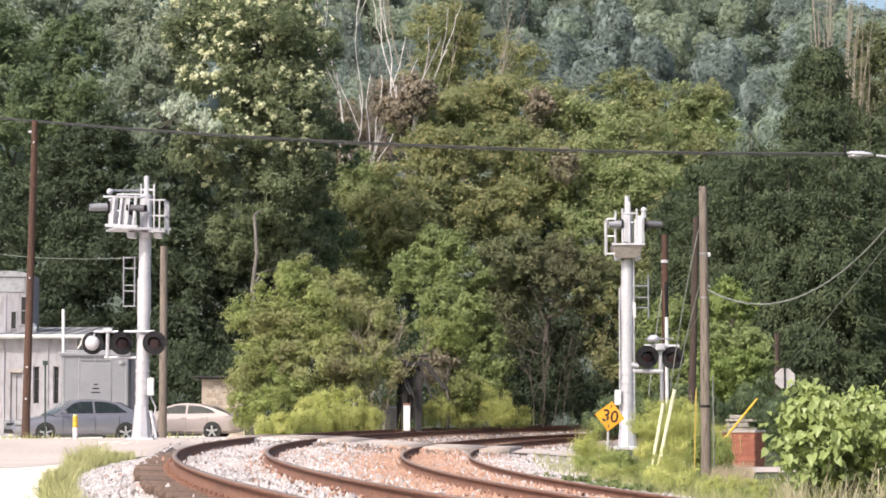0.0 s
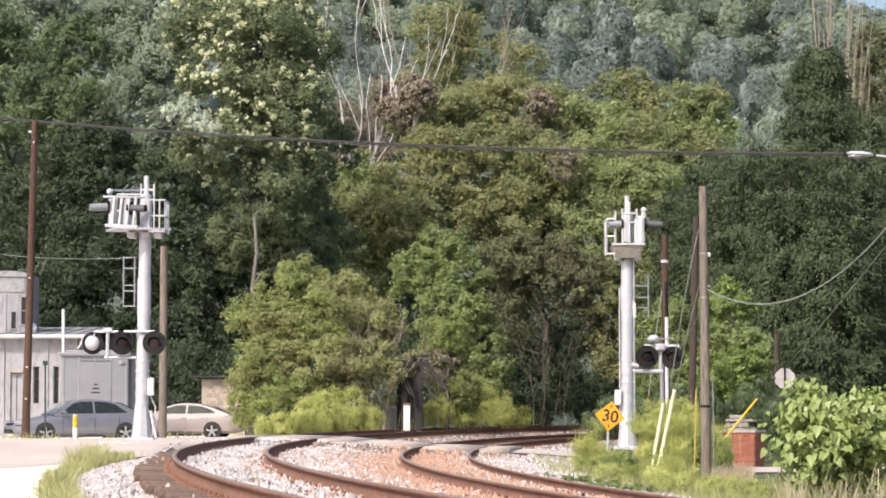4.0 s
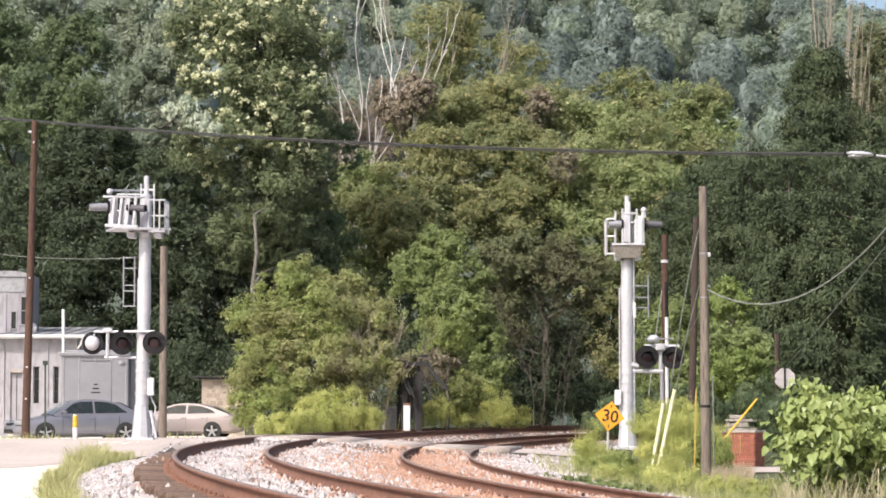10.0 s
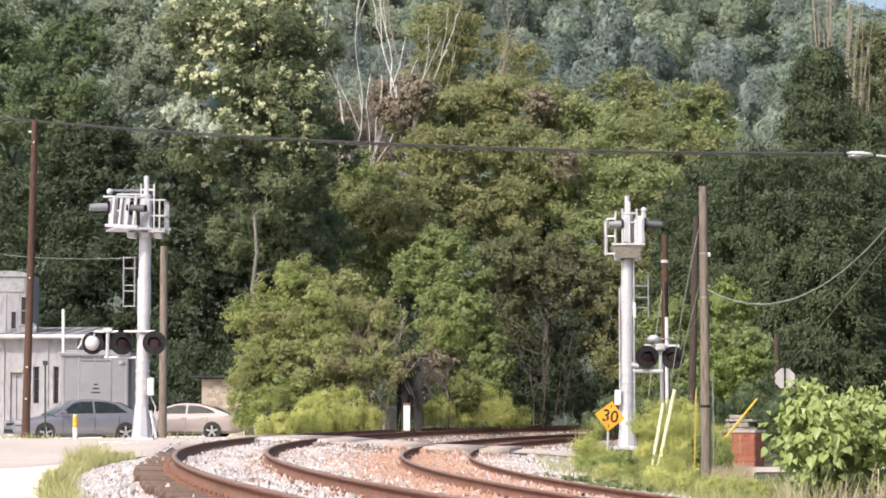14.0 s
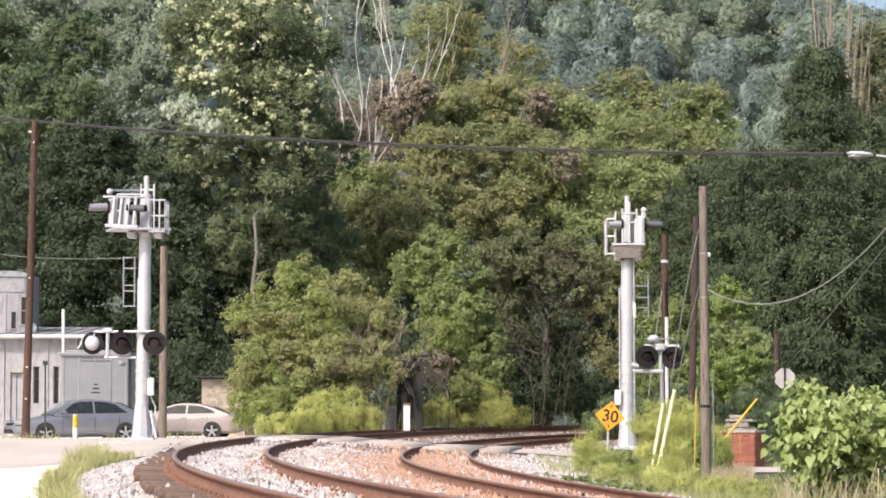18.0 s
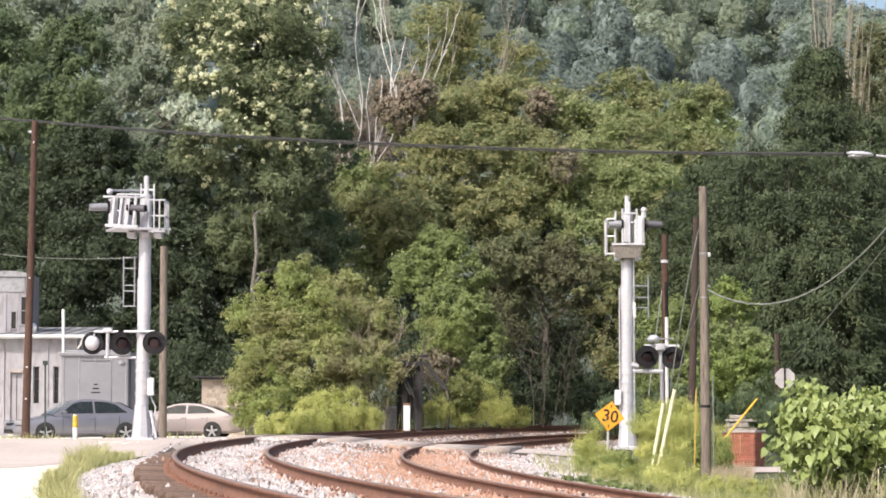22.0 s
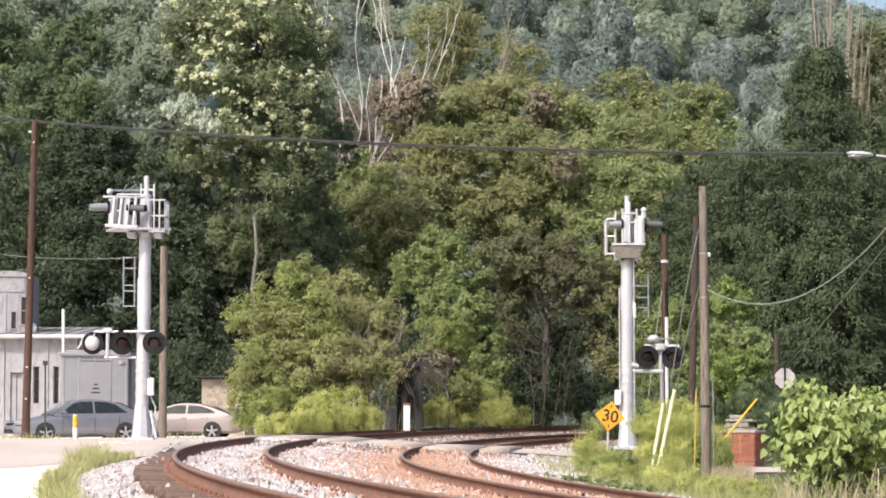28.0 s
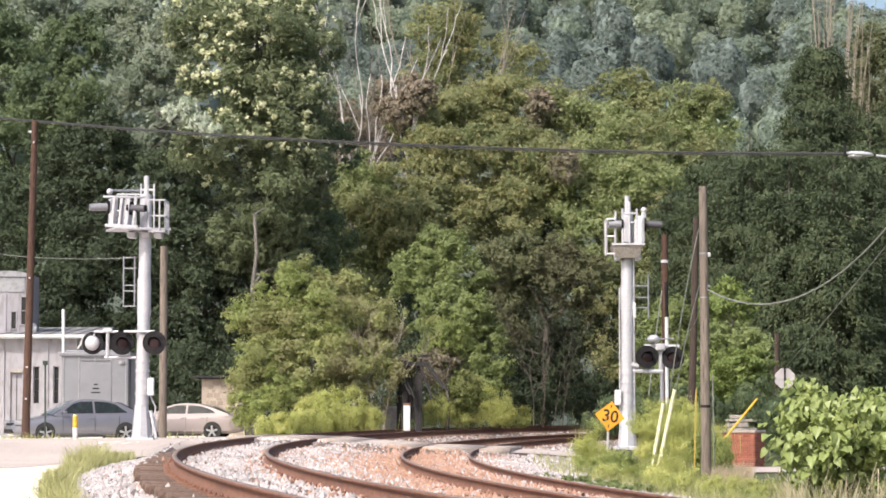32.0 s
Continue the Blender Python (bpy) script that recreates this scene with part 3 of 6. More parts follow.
def tree(name, label, category, x, y, blobs, leaves, count, size, trunk=0.22, bark=None, sway=None, lump=0.24, lumps=70, wide=0.55, droop=0.0, crook=0.1, group=""):
    """A tree at (x, y): trunk, a limb to each crown part. sway: crown parts that move, as lists of blob numbers."""
    TREE_COUNT[0] += 1
    seed = TREE_COUNT[0]
    rnd = random.Random(seed)
    z0 = land(x, y) - 0.05
    ob = thing(name, (x, y, z0), label, category, group)
    rel = [(b[0] - x, b[1] - y, b[2] - z0, b[3], b[4]) for b in blobs]
    top = max(b[2] for b in rel)
    bm = bmesh.new()
    fork = (rnd.uniform(-0.3, 0.3), rnd.uniform(-0.3, 0.3), top * 0.72)
    pts = wood(bm, (0, 0, 0), fork, trunk, trunk * 0.45, rnd, crook, 9, 6)
    part("trunk", bm, bark or BARK, ob)
    for b in rel:
        bm = bmesh.new()
        at = min(pts, key=lambda p: abs(p.z - max(0.2, b[2] - b[4] * 1.1)))
        tip = Vector(b[:3]) + Vector((0, 0, b[4] * 0.3))
        ps = wood(bm, at, tip, trunk * 0.4, trunk * 0.08, rnd)
        for k in range(4):
            s = ps[2 + k % 3]
            wood(bm, s, Vector(b[:3]) + Vector((rnd.uniform(-1, 1) * b[3], rnd.uniform(-1, 0.5) * b[3], rnd.uniform(-0.3, 0.8) * b[4])), trunk * 0.14, trunk * 0.04, rnd, 0.15, 5, 3)
        part("limb", bm, bark or BARK, ob)
    groups = sway or [list(range(len(rel)))]
    total = sum(b[3] * b[4] for b in rel)
    made = []
    for i, ids in enumerate(groups):
        bs = [rel[j] for j in ids]
        foot = Vector((0, 0, 0))
        if sway:
            foot = Vector((sum(b[0] for b in bs) / len(bs) * 0.5, 0, max(0.5, min(b[2] - b[4] for b in bs) - 1.0)))
            bs = [(b[0] - foot.x, b[1], b[2] - foot.z, b[3], b[4]) for b in bs]
        leaf = leaves[i % len(leaves)] if isinstance(leaves, (list, tuple)) else leaves
        upright = leaf is L_SILVER
        v, f = leaf_cards(bs, int(0.86 * count * sum(b[3] * b[4] for b in bs) / total), size * (1.3 if upright else 1), seed * 17 + i, lump, -1.3 if upright else droop, 0.3 if upright else wide, lumps)
        c = raw("crown", v, f, leaf, ob)
        c.location = foot
        made.append(c)
        if sway:
            SWAYS.append((c, seed + i))
    return ob, made


def spruce(label, x, y, top, base, radius, count, seed, rise=0.68, group="dark spruces", full=0.45, limbs=210):
    """A drooping conifer: whorls of limbs that carry hanging sprays, round a straight trunk."""
    z0 = land(x, y) - 0.05
    ob = thing("spruce_tree", (x, y, z0), label, "conifer", group)
    h = top - z0
    bm = bmesh.new()
    rod(bm, (0, 0, 0), (0, 0, h * 0.97), 0.2, 0.02, 9)
    part("trunk", bm, BARK, ob)
    g = np.random.default_rng(seed)
    nb = limbs
    u = g.random(nb) ** rise * 0.98
    zt = h - u * (h - base)
    rad = radius * (0.10 + 0.90 * u ** full) * g.uniform(0.62, 1.1, nb)
    an = g.uniform(0, 6.283, nb)
    bm = bmesh.new()
    vs = []
    wt = (0.7 + rad) / (0.7 + rad).sum()
    for i in range(nb):
        d = np.array((math.cos(an[i]), math.sin(an[i]), 0))
        side = np.array((-d[1], d[0], 0))
        tip = d * rad[i] + np.array((0, 0, zt[i] - 0.22 * rad[i]))
        if i % 3 == 0:
            rod(bm, (0, 0, zt[i]), tip * 0.75 + np.array((0, 0, zt[i] * 0.25)), 0.035, 0.012, 4)
        n = int(1.85 * count * wt[i])
        nl = max(3, int(rad[i] * 2.1))
        ls = np.clip(1 - np.abs(g.normal(0, 0.3, nl)), 0.15, 1)
        hub = np.array((0, 0, zt[i])) * (1 - ls[:, None]) + tip * ls[:, None]
        hub = hub + side * (g.normal(0, 0.5, nl) * (0.25 + rad[i] * 0.26))[:, None]
        size = g.uniform(0.12, 0.36, nl)
        pick = g.integers(0, nl, n)
        o = g.normal(0, 1, (n, 3))
        c = hub[pick] + o * size[pick][:, None] * np.array((0.72, 0.72, 0.62)) - np.array((0, 0, 1)) * (np.abs(g.normal(0, 1, n)) * size[pick] * 1.0)[:, None]
        t = d * 0.3 + g.normal(0, 0.4, (n, 3)) - np.array((0, 0, 0.55))
        t /= np.linalg.norm(t, axis=1)[:, None]
        nr = o * 0.3 + d * 0.6 + np.array((0, 0, 0.5)) + g.normal(0, 0.4, (n, 3))
        b = np.cross(nr, t)
        b /= np.linalg.norm(b, axis=1)[:, None]
        ln = g.uniform(0.10, 0.24, n)[:, None]
        vs.append(np.stack([c + b * 0.038, c + t * ln, c - b * 0.038], 1))
    tagged(part("branch_whorl", bm, BARK, ob), kind="stuff")
    v = np.concatenate(vs).reshape(-1, 3)
    raw("crown", v, np.arange(len(v)).reshape(-1, 3), L_SPRUCE, ob)
    return ob


def bare_tree(name, label, x, y, height, spread_, stems, material, seed, lean=0.0, up=0.8, thick=0.13, fan=0.45, twist=0.0, depth=3, forks=3, crook=4):
    """A leafless tree: crooked stems that fork again and again."""
    rnd = random.Random(seed)
    z0 = land(x, y) - 0.05
    ob = thing(name, (x, y, z0), label, "dead tree")

    def grow(bm, a, d, ln, r, depth):
        pts, way = [Vector(a)], d
        for i in range(crook):
            d = (d * 0.75 + way * 0.3 + Vector((rnd.gauss(0, twist or fan * 0.2), rnd.gauss(0, twist or fan * 0.2), rnd.gauss(0.06, 0.06)))).normalized()
            pts.append(pts[-1] + d * ln / crook)
        tube(bm, pts, [r * (1 - 0.38 * i / crook) for i in range(crook + 1)], 6 if r > 0.03 else 4)
        if depth:
            for k in range(forks):
                s = pts[max(1, crook - 2 + k % 3)]
                dd = (d * up + Vector((rnd.gauss(0, fan), rnd.gauss(0, fan), rnd.uniform(0.0, 0.5)))).normalized()
                grow(bm, s, dd, ln * rnd.uniform(0.55, 0.85), r * 0.62, depth - 1)

    for s in range(stems):
        bm = bmesh.new()
        u = (s + 0.5) / stems * 2 - 1
        grow(bm, (u * spread_ * 0.35, rnd.uniform(-0.4, 0.4), 0), Vector((u * spread_ / height * 0.7 + lean, rnd.gauss(0, 0.04), 1)).normalized(), height * rnd.uniform(0.42, 0.58), thick * rnd.uniform(0.7, 1.15), depth)
        part("trunk" if s == 0 else "stem", bm, material, ob)
    return ob


# left edge and the dark wood behind the white building
# Lower crowns take the darker leaf green, standing in for the wood's shade.
tree("tree", "dark green broadleaf tree at the wood's edge", "tree", -20.671, 122, ((-21.941, 122, 17.231, 2.304, 2.982), (-20.536, 122, 13.393, 2.169, 2.711), (-21.54, 121, 9.498, 2.151, 2.958), (-20.386, 120, 5.68, 1.867, 2.4)), (L_MID, L_DARK), 22100, 0.25, sway=[[0, 1], [2, 3]])
tree("tree", "tall mid-green tree with a pointed crown", "tree", -16.984, 118, ((-17.136, 118, 17.354, 1.442, 1.836), (-17.772, 118, 14.831, 2.098, 2.098), (-16.294, 117, 12.349, 2.34, 2.08), (-18.099, 117, 9.991, 2.21, 2.21), (-15.987, 116, 7.84, 2.32, 2.32), (-17.638, 116, 4.998, 2.32, 2.062), (-15.819, 116, 3.451, 2.062, 1.547)), (L_MID, L_DARK), 39000, 0.24, sway=[[0, 1], [2, 3, 4, 5, 6]])
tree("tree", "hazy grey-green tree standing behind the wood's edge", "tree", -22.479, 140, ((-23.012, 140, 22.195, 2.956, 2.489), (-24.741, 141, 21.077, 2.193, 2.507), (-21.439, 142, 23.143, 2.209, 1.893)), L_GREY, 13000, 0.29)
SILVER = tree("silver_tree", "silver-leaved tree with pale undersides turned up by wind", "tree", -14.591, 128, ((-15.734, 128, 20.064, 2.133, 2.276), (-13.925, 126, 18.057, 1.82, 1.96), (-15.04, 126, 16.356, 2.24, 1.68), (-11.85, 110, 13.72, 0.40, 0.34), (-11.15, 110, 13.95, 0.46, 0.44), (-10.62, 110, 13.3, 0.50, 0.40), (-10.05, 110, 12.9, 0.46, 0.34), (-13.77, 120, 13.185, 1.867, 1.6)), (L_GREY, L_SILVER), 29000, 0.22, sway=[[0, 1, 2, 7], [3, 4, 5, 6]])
BIG_BLOBS = ((-8.946, 116, 20.607, 2.964, 1.804), (-10.918, 115, 18.097, 1.917, 1.917), (-8.45, 113, 17.54, 2.26, 1.883), (-6.538, 115, 17.578, 1.661, 2.172), (-9.702, 113, 15.249, 2.134, 1.632), (-6.921, 113, 14.741, 1.883, 1.883), (-8.104, 112, 12.981, 2.24, 1.369), (-6.407, 113, 12.33, 1.381, 1.381), (-9.939, 113, 12.457, 1.883, 1.632), (-7.911, 113, 10.179, 2.386, 1.883), (-6.073, 114, 9.753, 1.14, 1.773), (-9.241, 114, 8.225, 2.027, 1.52), (-6.955, 114, 7.971, 1.773, 1.52))
BIG_PARTS = [[0, 2], [1, 4], [3, 5], [6, 7, 8], [9, 10, 11, 12]]
BIG = tree("big_tree", "big spreading tree with yellowish seed clusters over dark leaves", "tree", -8.391, 115, BIG_BLOBS, L_BIG, 72000, 0.20, 0.24, BARK, sway=BIG_PARTS, lump=0.27, lumps=60)


def seed_clusters(made, groups, blobs, x, y, count, seed):
    """Cream seed heads in tufts on the outer crown, moving with the crown part that bears them."""
    z0 = land(x, y) - 0.05
    for i, (crown, ids) in enumerate(zip(made, groups)):
        bs = [(blobs[j][0] - x - crown.location.x, blobs[j][1] - y, blobs[j][2] - z0 - crown.location.z, blobs[j][3], blobs[j][4]) for j in ids]
        v, f = leaf_cards(bs, int(count * sum(b[3] * b[4] for b in bs)), 0.17, seed + i, 0.085, 0, 0.7, 64, 0.9, 0.5, 0.0, (0.92, 1.12))
        tagged(raw("seed_cluster", v, f, L_SEED, crown), kind="stuff")


seed_clusters(BIG[1], BIG_PARTS[:4], BIG_BLOBS, -8.391, 115, 150, 910)
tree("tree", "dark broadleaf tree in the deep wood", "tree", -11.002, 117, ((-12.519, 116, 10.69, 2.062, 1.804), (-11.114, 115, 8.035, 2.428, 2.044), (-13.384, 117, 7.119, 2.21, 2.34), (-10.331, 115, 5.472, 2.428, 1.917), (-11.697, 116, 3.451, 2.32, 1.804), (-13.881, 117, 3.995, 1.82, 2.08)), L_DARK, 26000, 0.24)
tree("tree", "dark broadleaf tree with a pale trunk showing", "tree", -8.22, 110.2, ((-9.3, 118, 7.963, 1.967, 1.573), (-7.196, 118, 7.436, 2.098, 2.098), (-9.1, 119, 5.109, 2.38, 2.116), (-6.983, 119, 4.844, 2.116, 2.116), (-5.985, 117, 8.353, 1.5, 2.133), (-5.3, 117, 13.0, 1.3, 1.8)), (L_DARK, L_MID), 26000, 0.22, 0.15, BARK_GREY, sway=[[0, 2, 3], [1, 4, 5]], crook=0.03)

# dead and half-dead trees against the hill
bare_tree("dead_tree", "bleached leafless dead tree with twisted limbs", -4.1, 130, 26.5, 1.2, 4, BARK_PALE, 36, -0.005, 2.6, 0.10, 0.2, 0.15, 3, 2, 8)
bare_tree("dead_tree", "bleached leafless dead tree with a few long limbs", -5.45, 131, 24.5, 0.4, 2, BARK_PALE, 15, -0.005, 2.6, 0.085, 0.18, 0.13, 2, 2, 8)
bare_tree("dead_tree", "grey-brown dead tree with a haze of fine twigs", -4.9, 136, 16.5, 3.0, 9, BARK_ROSE, 52, 0, 1.2, 0.05, 0.34, 0.12, 3, 3, 4)
bare_tree("dead_tree", "tall leafless grey tree standing behind the others", -1.6, 150, 24.5, 1.6, 3, BARK_TAN, 8, 0, 2.4, 0.085, 0.22, 0.1, 3, 2, 6)
tree("tree", "browning tree beneath the dead limbs", "tree", -4.101, 138, ((-5.517, 138, 15.987, 1.38, 1.687), (-2.919, 139, 17.034, 1.544, 1.853), (-5.012, 137, 13.419, 1.827, 1.827), (-1.689, 140, 17.623, 0.933, 1.4), (-3.82, 138, 14.749, 1.533, 1.533)), L_BROWN, 11700, 0.22)
tree("tree", "dark green tree with thin bare twigs at the top", "tree", 0.037, 165, ((0.037, 165, 24.917, 2.2, 2.2), (-0.517, 165, 22.315, 2.383, 1.833), (1.338, 166, 25.438, 1.291, 1.844), (4.36, 168, 23.843, 2.24, 1.68), (3.54, 165, 20.831, 2.2, 1.833)), L_OLIVE, 12500, 0.26)

# the olive-green wood across the middle
tree("tree", "olive-green broad tree catching the sun", "tree", -1.845, 130, ((-0.56, 132, 15.47, 2.053, 1.76), (-3.855, 129, 11.81, 1.777, 1.777), (-0.685, 128, 12.583, 2.418, 1.991), (-4.075, 127, 9.934, 1.834, 2.54), (-1.516, 126, 9.58, 2.38, 2.24), (-3.504, 127, 7.101, 2.117, 1.976), (-2.2, 129, 16.0, 1.0, 1.2), (-1.2, 129, 16.7, 0.9, 1.0)), (L_OLIVE, L_OLIVE_B, L_BROWN), 42000, 0.23, sway=[[0, 2, 4], [1, 3, 5], [6, 7]])
tree("tree", "spreading olive tree with orange-tinged tips", "tree", 3.447, 134, ((1.377, 134, 16.146, 2.233, 1.936), (4.072, 134, 16.447, 2.531, 1.936), (2.514, 131, 13.449, 2.766, 2.183), (5.105, 130, 13.06, 2.456, 2.167), (1.882, 128, 10.293, 2.418, 2.133), (3.1, 128, 10.3, 1.7, 1.5), (5.006, 131, 16.388, 0.757, 0.99), (6.072, 126, 12.68, 0.672, 0.84)), (L_OLIVE, L_BROWN), 40000, 0.23, sway=[[0, 1, 2, 3, 4, 5], [6, 7]])
tree("tree", "olive-green tree beside the signal mast", "tree", 7.957, 130, ((6.764, 134, 15.544, 2.084, 1.787), (9.017, 132, 14.434, 2.347, 2.053), (7.077, 129, 12.099, 2.293, 2.007), (9.876, 128, 11.724, 1.991, 2.133), (7.807, 127, 9.367, 2.258, 1.976), (10.352, 127, 9.083, 1.693, 2.258), (8.577, 126, 6.77, 2.24, 1.68), (10.815, 126, 5.929, 1.96, 2.52), (9.683, 126, 3.689, 2.24, 2.24)), (L_OLIVE_B, L_OLIVE), 49400, 0.23, sway=[[0, 1, 2, 3, 4], [5, 6, 7, 8]])
# Dull crown over dark lower leaves: cavity shade put into the leaf colours.
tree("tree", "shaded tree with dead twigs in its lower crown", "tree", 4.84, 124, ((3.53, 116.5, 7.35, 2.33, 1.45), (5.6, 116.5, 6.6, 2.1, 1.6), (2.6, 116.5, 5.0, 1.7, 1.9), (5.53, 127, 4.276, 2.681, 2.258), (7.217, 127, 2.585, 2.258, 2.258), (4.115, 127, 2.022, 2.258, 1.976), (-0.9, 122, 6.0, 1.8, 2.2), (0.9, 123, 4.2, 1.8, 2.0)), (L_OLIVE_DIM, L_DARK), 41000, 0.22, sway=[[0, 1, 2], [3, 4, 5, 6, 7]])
# Added filler crown: its dark leaves stand in for the hollow's shade.
tree("tree", "dark leaf filler for the shaded hollow of the olive wood", "tree", 5.0, 136, ((5.0, 136, 10.2, 2.4, 2.0), (3.6, 137, 8.0, 2.0, 1.8), (6.4, 136, 8.2, 1.8, 1.8)), L_DARK, 12000, 0.23)
tree("tree", "fresh bright green young tree", "tree", 0.144, 108, ((-0.096, 108, 7.709, 1.08, 0.84), (-0.937, 108, 6.384, 1.32, 1.08), (0.865, 108, 6.384, 1.2, 1.08), (0.143, 107, 4.902, 1.783, 1.189), (1.569, 107, 3.713, 1.07, 1.189), (1.805, 107, 2.051, 1.189, 1.189), (0.384, 108, 2.782, 1.44, 1.44)), L_BRIGHT, 26000, 0.17, 0.12, sway=[[0, 1, 2], [3, 4, 5, 6]])
tree("shrub", "dense light olive shrub beside the line", "shrub", -4.769, 96, ((-5.638, 96, 5.325, 1.387, 0.96), (-6.841, 95, 3.903, 1.161, 1.161), (-4.73, 95, 4.22, 1.478, 1.267), (-3.073, 96, 4.043, 1.28, 1.173), (-2.414, 97, 3.431, 1.035, 1.186), (-6.552, 94, 2.095, 1.253, 1.253), (-4.675, 94, 2.304, 1.567, 1.253), (-2.826, 95, 2.11, 1.478, 1.267), (-3.538, 97, 5.157, 0.862, 0.754), (-5.859, 93, 0.947, 1.55, 0.93), (-7.174, 94, 1.262, 0.836, 1.044)), (L_BUSH, L_BUSH_DRY), 54600, 0.14, 0.1, sway=[[0, 1, 2, 5, 9, 10], [3, 4, 6, 7, 8]])
tree("shrub", "shrub with reddish brown dying leaves", "shrub", 0.13, 98, ((0.242, 99, 3.488, 0.836, 0.88), (-0.088, 99, 2.389, 0.88, 0.88), (0.791, 99, 1.511, 0.88, 0.88)), (L_BUSH, L_BROWN), 8450, 0.14, 0.07, sway=[[0, 2], [1]])

# right side: far olive crowns, dark spruces, roadside shrubs
tree("tree", "sunlit yellow-green tree beyond the spruces", "tree", 14.93, 170, ((12.008, 170, 21.823, 2.267, 1.7), (15.041, 170, 20.677, 2.833, 2.267), (17.7, 170, 20.677, 1.889, 2.267), (12.977, 168, 18.179, 2.987, 2.24), (16.35, 168, 17.803, 2.613, 2.24)), (L_OLIVE, L_OLIVE_B), 23400, 0.28, sway=[[0, 3], [1, 2, 4]])
spruce("tall dark spruce with drooping branches", 16.1, 108, 16.3, 3.0, 3.25, 68000, 21, 0.9, "dark spruces", 0.42, 420)
spruce("dark spruce with drooping branches", 12.593, 104, 12.571, 1.0, 2.773, 36450, 22)
spruce("dark spruce with drooping branches", 11.575, 112, 12.303, 1.0, 2.364, 27337, 23)
spruce("dark spruce with drooping branches", 16.877, 100, 13.125, 1.0, 2.778, 39487, 24)
spruce("dark spruce with drooping branches", 13.661, 100, 11.217, 1.0, 2.333, 33412, 25)
spruce("dark spruce with drooping branches", 14.972, 97, 10.575, 1.0, 2.156, 33412, 26)
spruce("dark spruce with drooping branches", 10.445, 116, 10.95, 1.0, 2.062, 20250, 27)
spruce("dark spruce with drooping branches", 14.556, 112, 12.855, 1.0, 2.738, 28350, 28)
spruce("dark spruce with drooping branches", 18.948, 106, 15.063, 1.0, 2.591, 24300, 29)
spruce("dark spruce with drooping branches", 12.344, 110, 12.762, 1.0, 2.322, 22500, 30)
bare_tree("dead_tree", "clump of thin tan leafless stems above the spruces", 17.8, 116, 21.0, 0.3, 8, BARK_TAN, 12, 0.0, 7.0, 0.046, 0.055, 0.038, 2, 3, 5)
bare_tree("dead_tree", "slender pale leafless tree at the wood's edge", 18.85, 113, 15.0, 0.35, 2, BARK_TAN, 14, -0.008, 3.6, 0.062, 0.15, 0.07, 2, 2, 6)
tree("tree", "olive tree rising behind the spruces", "tree", 25.482, 150, ((25.3, 150, 22.2, 1.5, 1.3), (26.2, 150, 20.4, 2.1, 1.7), (24.9, 149, 18.2, 1.6, 1.6), (26.3, 148, 16.2, 2.2, 2.0), (25.2, 147, 13.2, 2.0, 2.2)), L_OLIVE_DIM, 15000, 0.24)
tree("shrub", "leafy roadside shrub with light green leaves", "shrub", 10.07, 88, ((10.126, 90, 4.335, 0.9, 0.8), (10.087, 88, 2.983, 1.076, 0.88), (9.578, 87, 1.798, 0.967, 0.87), (10.663, 88, 1.616, 0.684, 0.782), (10.72, 86.5, 2.35, 0.5, 0.6), (10.3, 86, 2.2, 0.6, 0.55)), (L_LEAFY, L_BRIGHT), 15600, 0.15, 0.08, sway=[[0, 2, 5], [1, 3, 4]])
tree("tree", "green tree with hanging ivy behind the crossing signal", "tree", 9.226, 100, ((9.113, 101, 3.993, 1.122, 1.347), (8.207, 101, 2.423, 1.122, 1.347), (9.359, 99, 1.731, 1.1, 1.1)), L_BRIGHT, 11700, 0.15, 0.1)


bare_tree("dead_shrub", "tangle of dead grey-brown twigs under the shaded canopy", 4.5, 115, 6.6, 3.0, 5, BARK, 17, 0, 0.5, 0.028)
bare_tree("dead_shrub", "dead grey twigs sticking out of the shrub", -2.599, 94.5, 4.2, 1.6, 3, BARK_TAN, 19, 0, 0.9, 0.03)


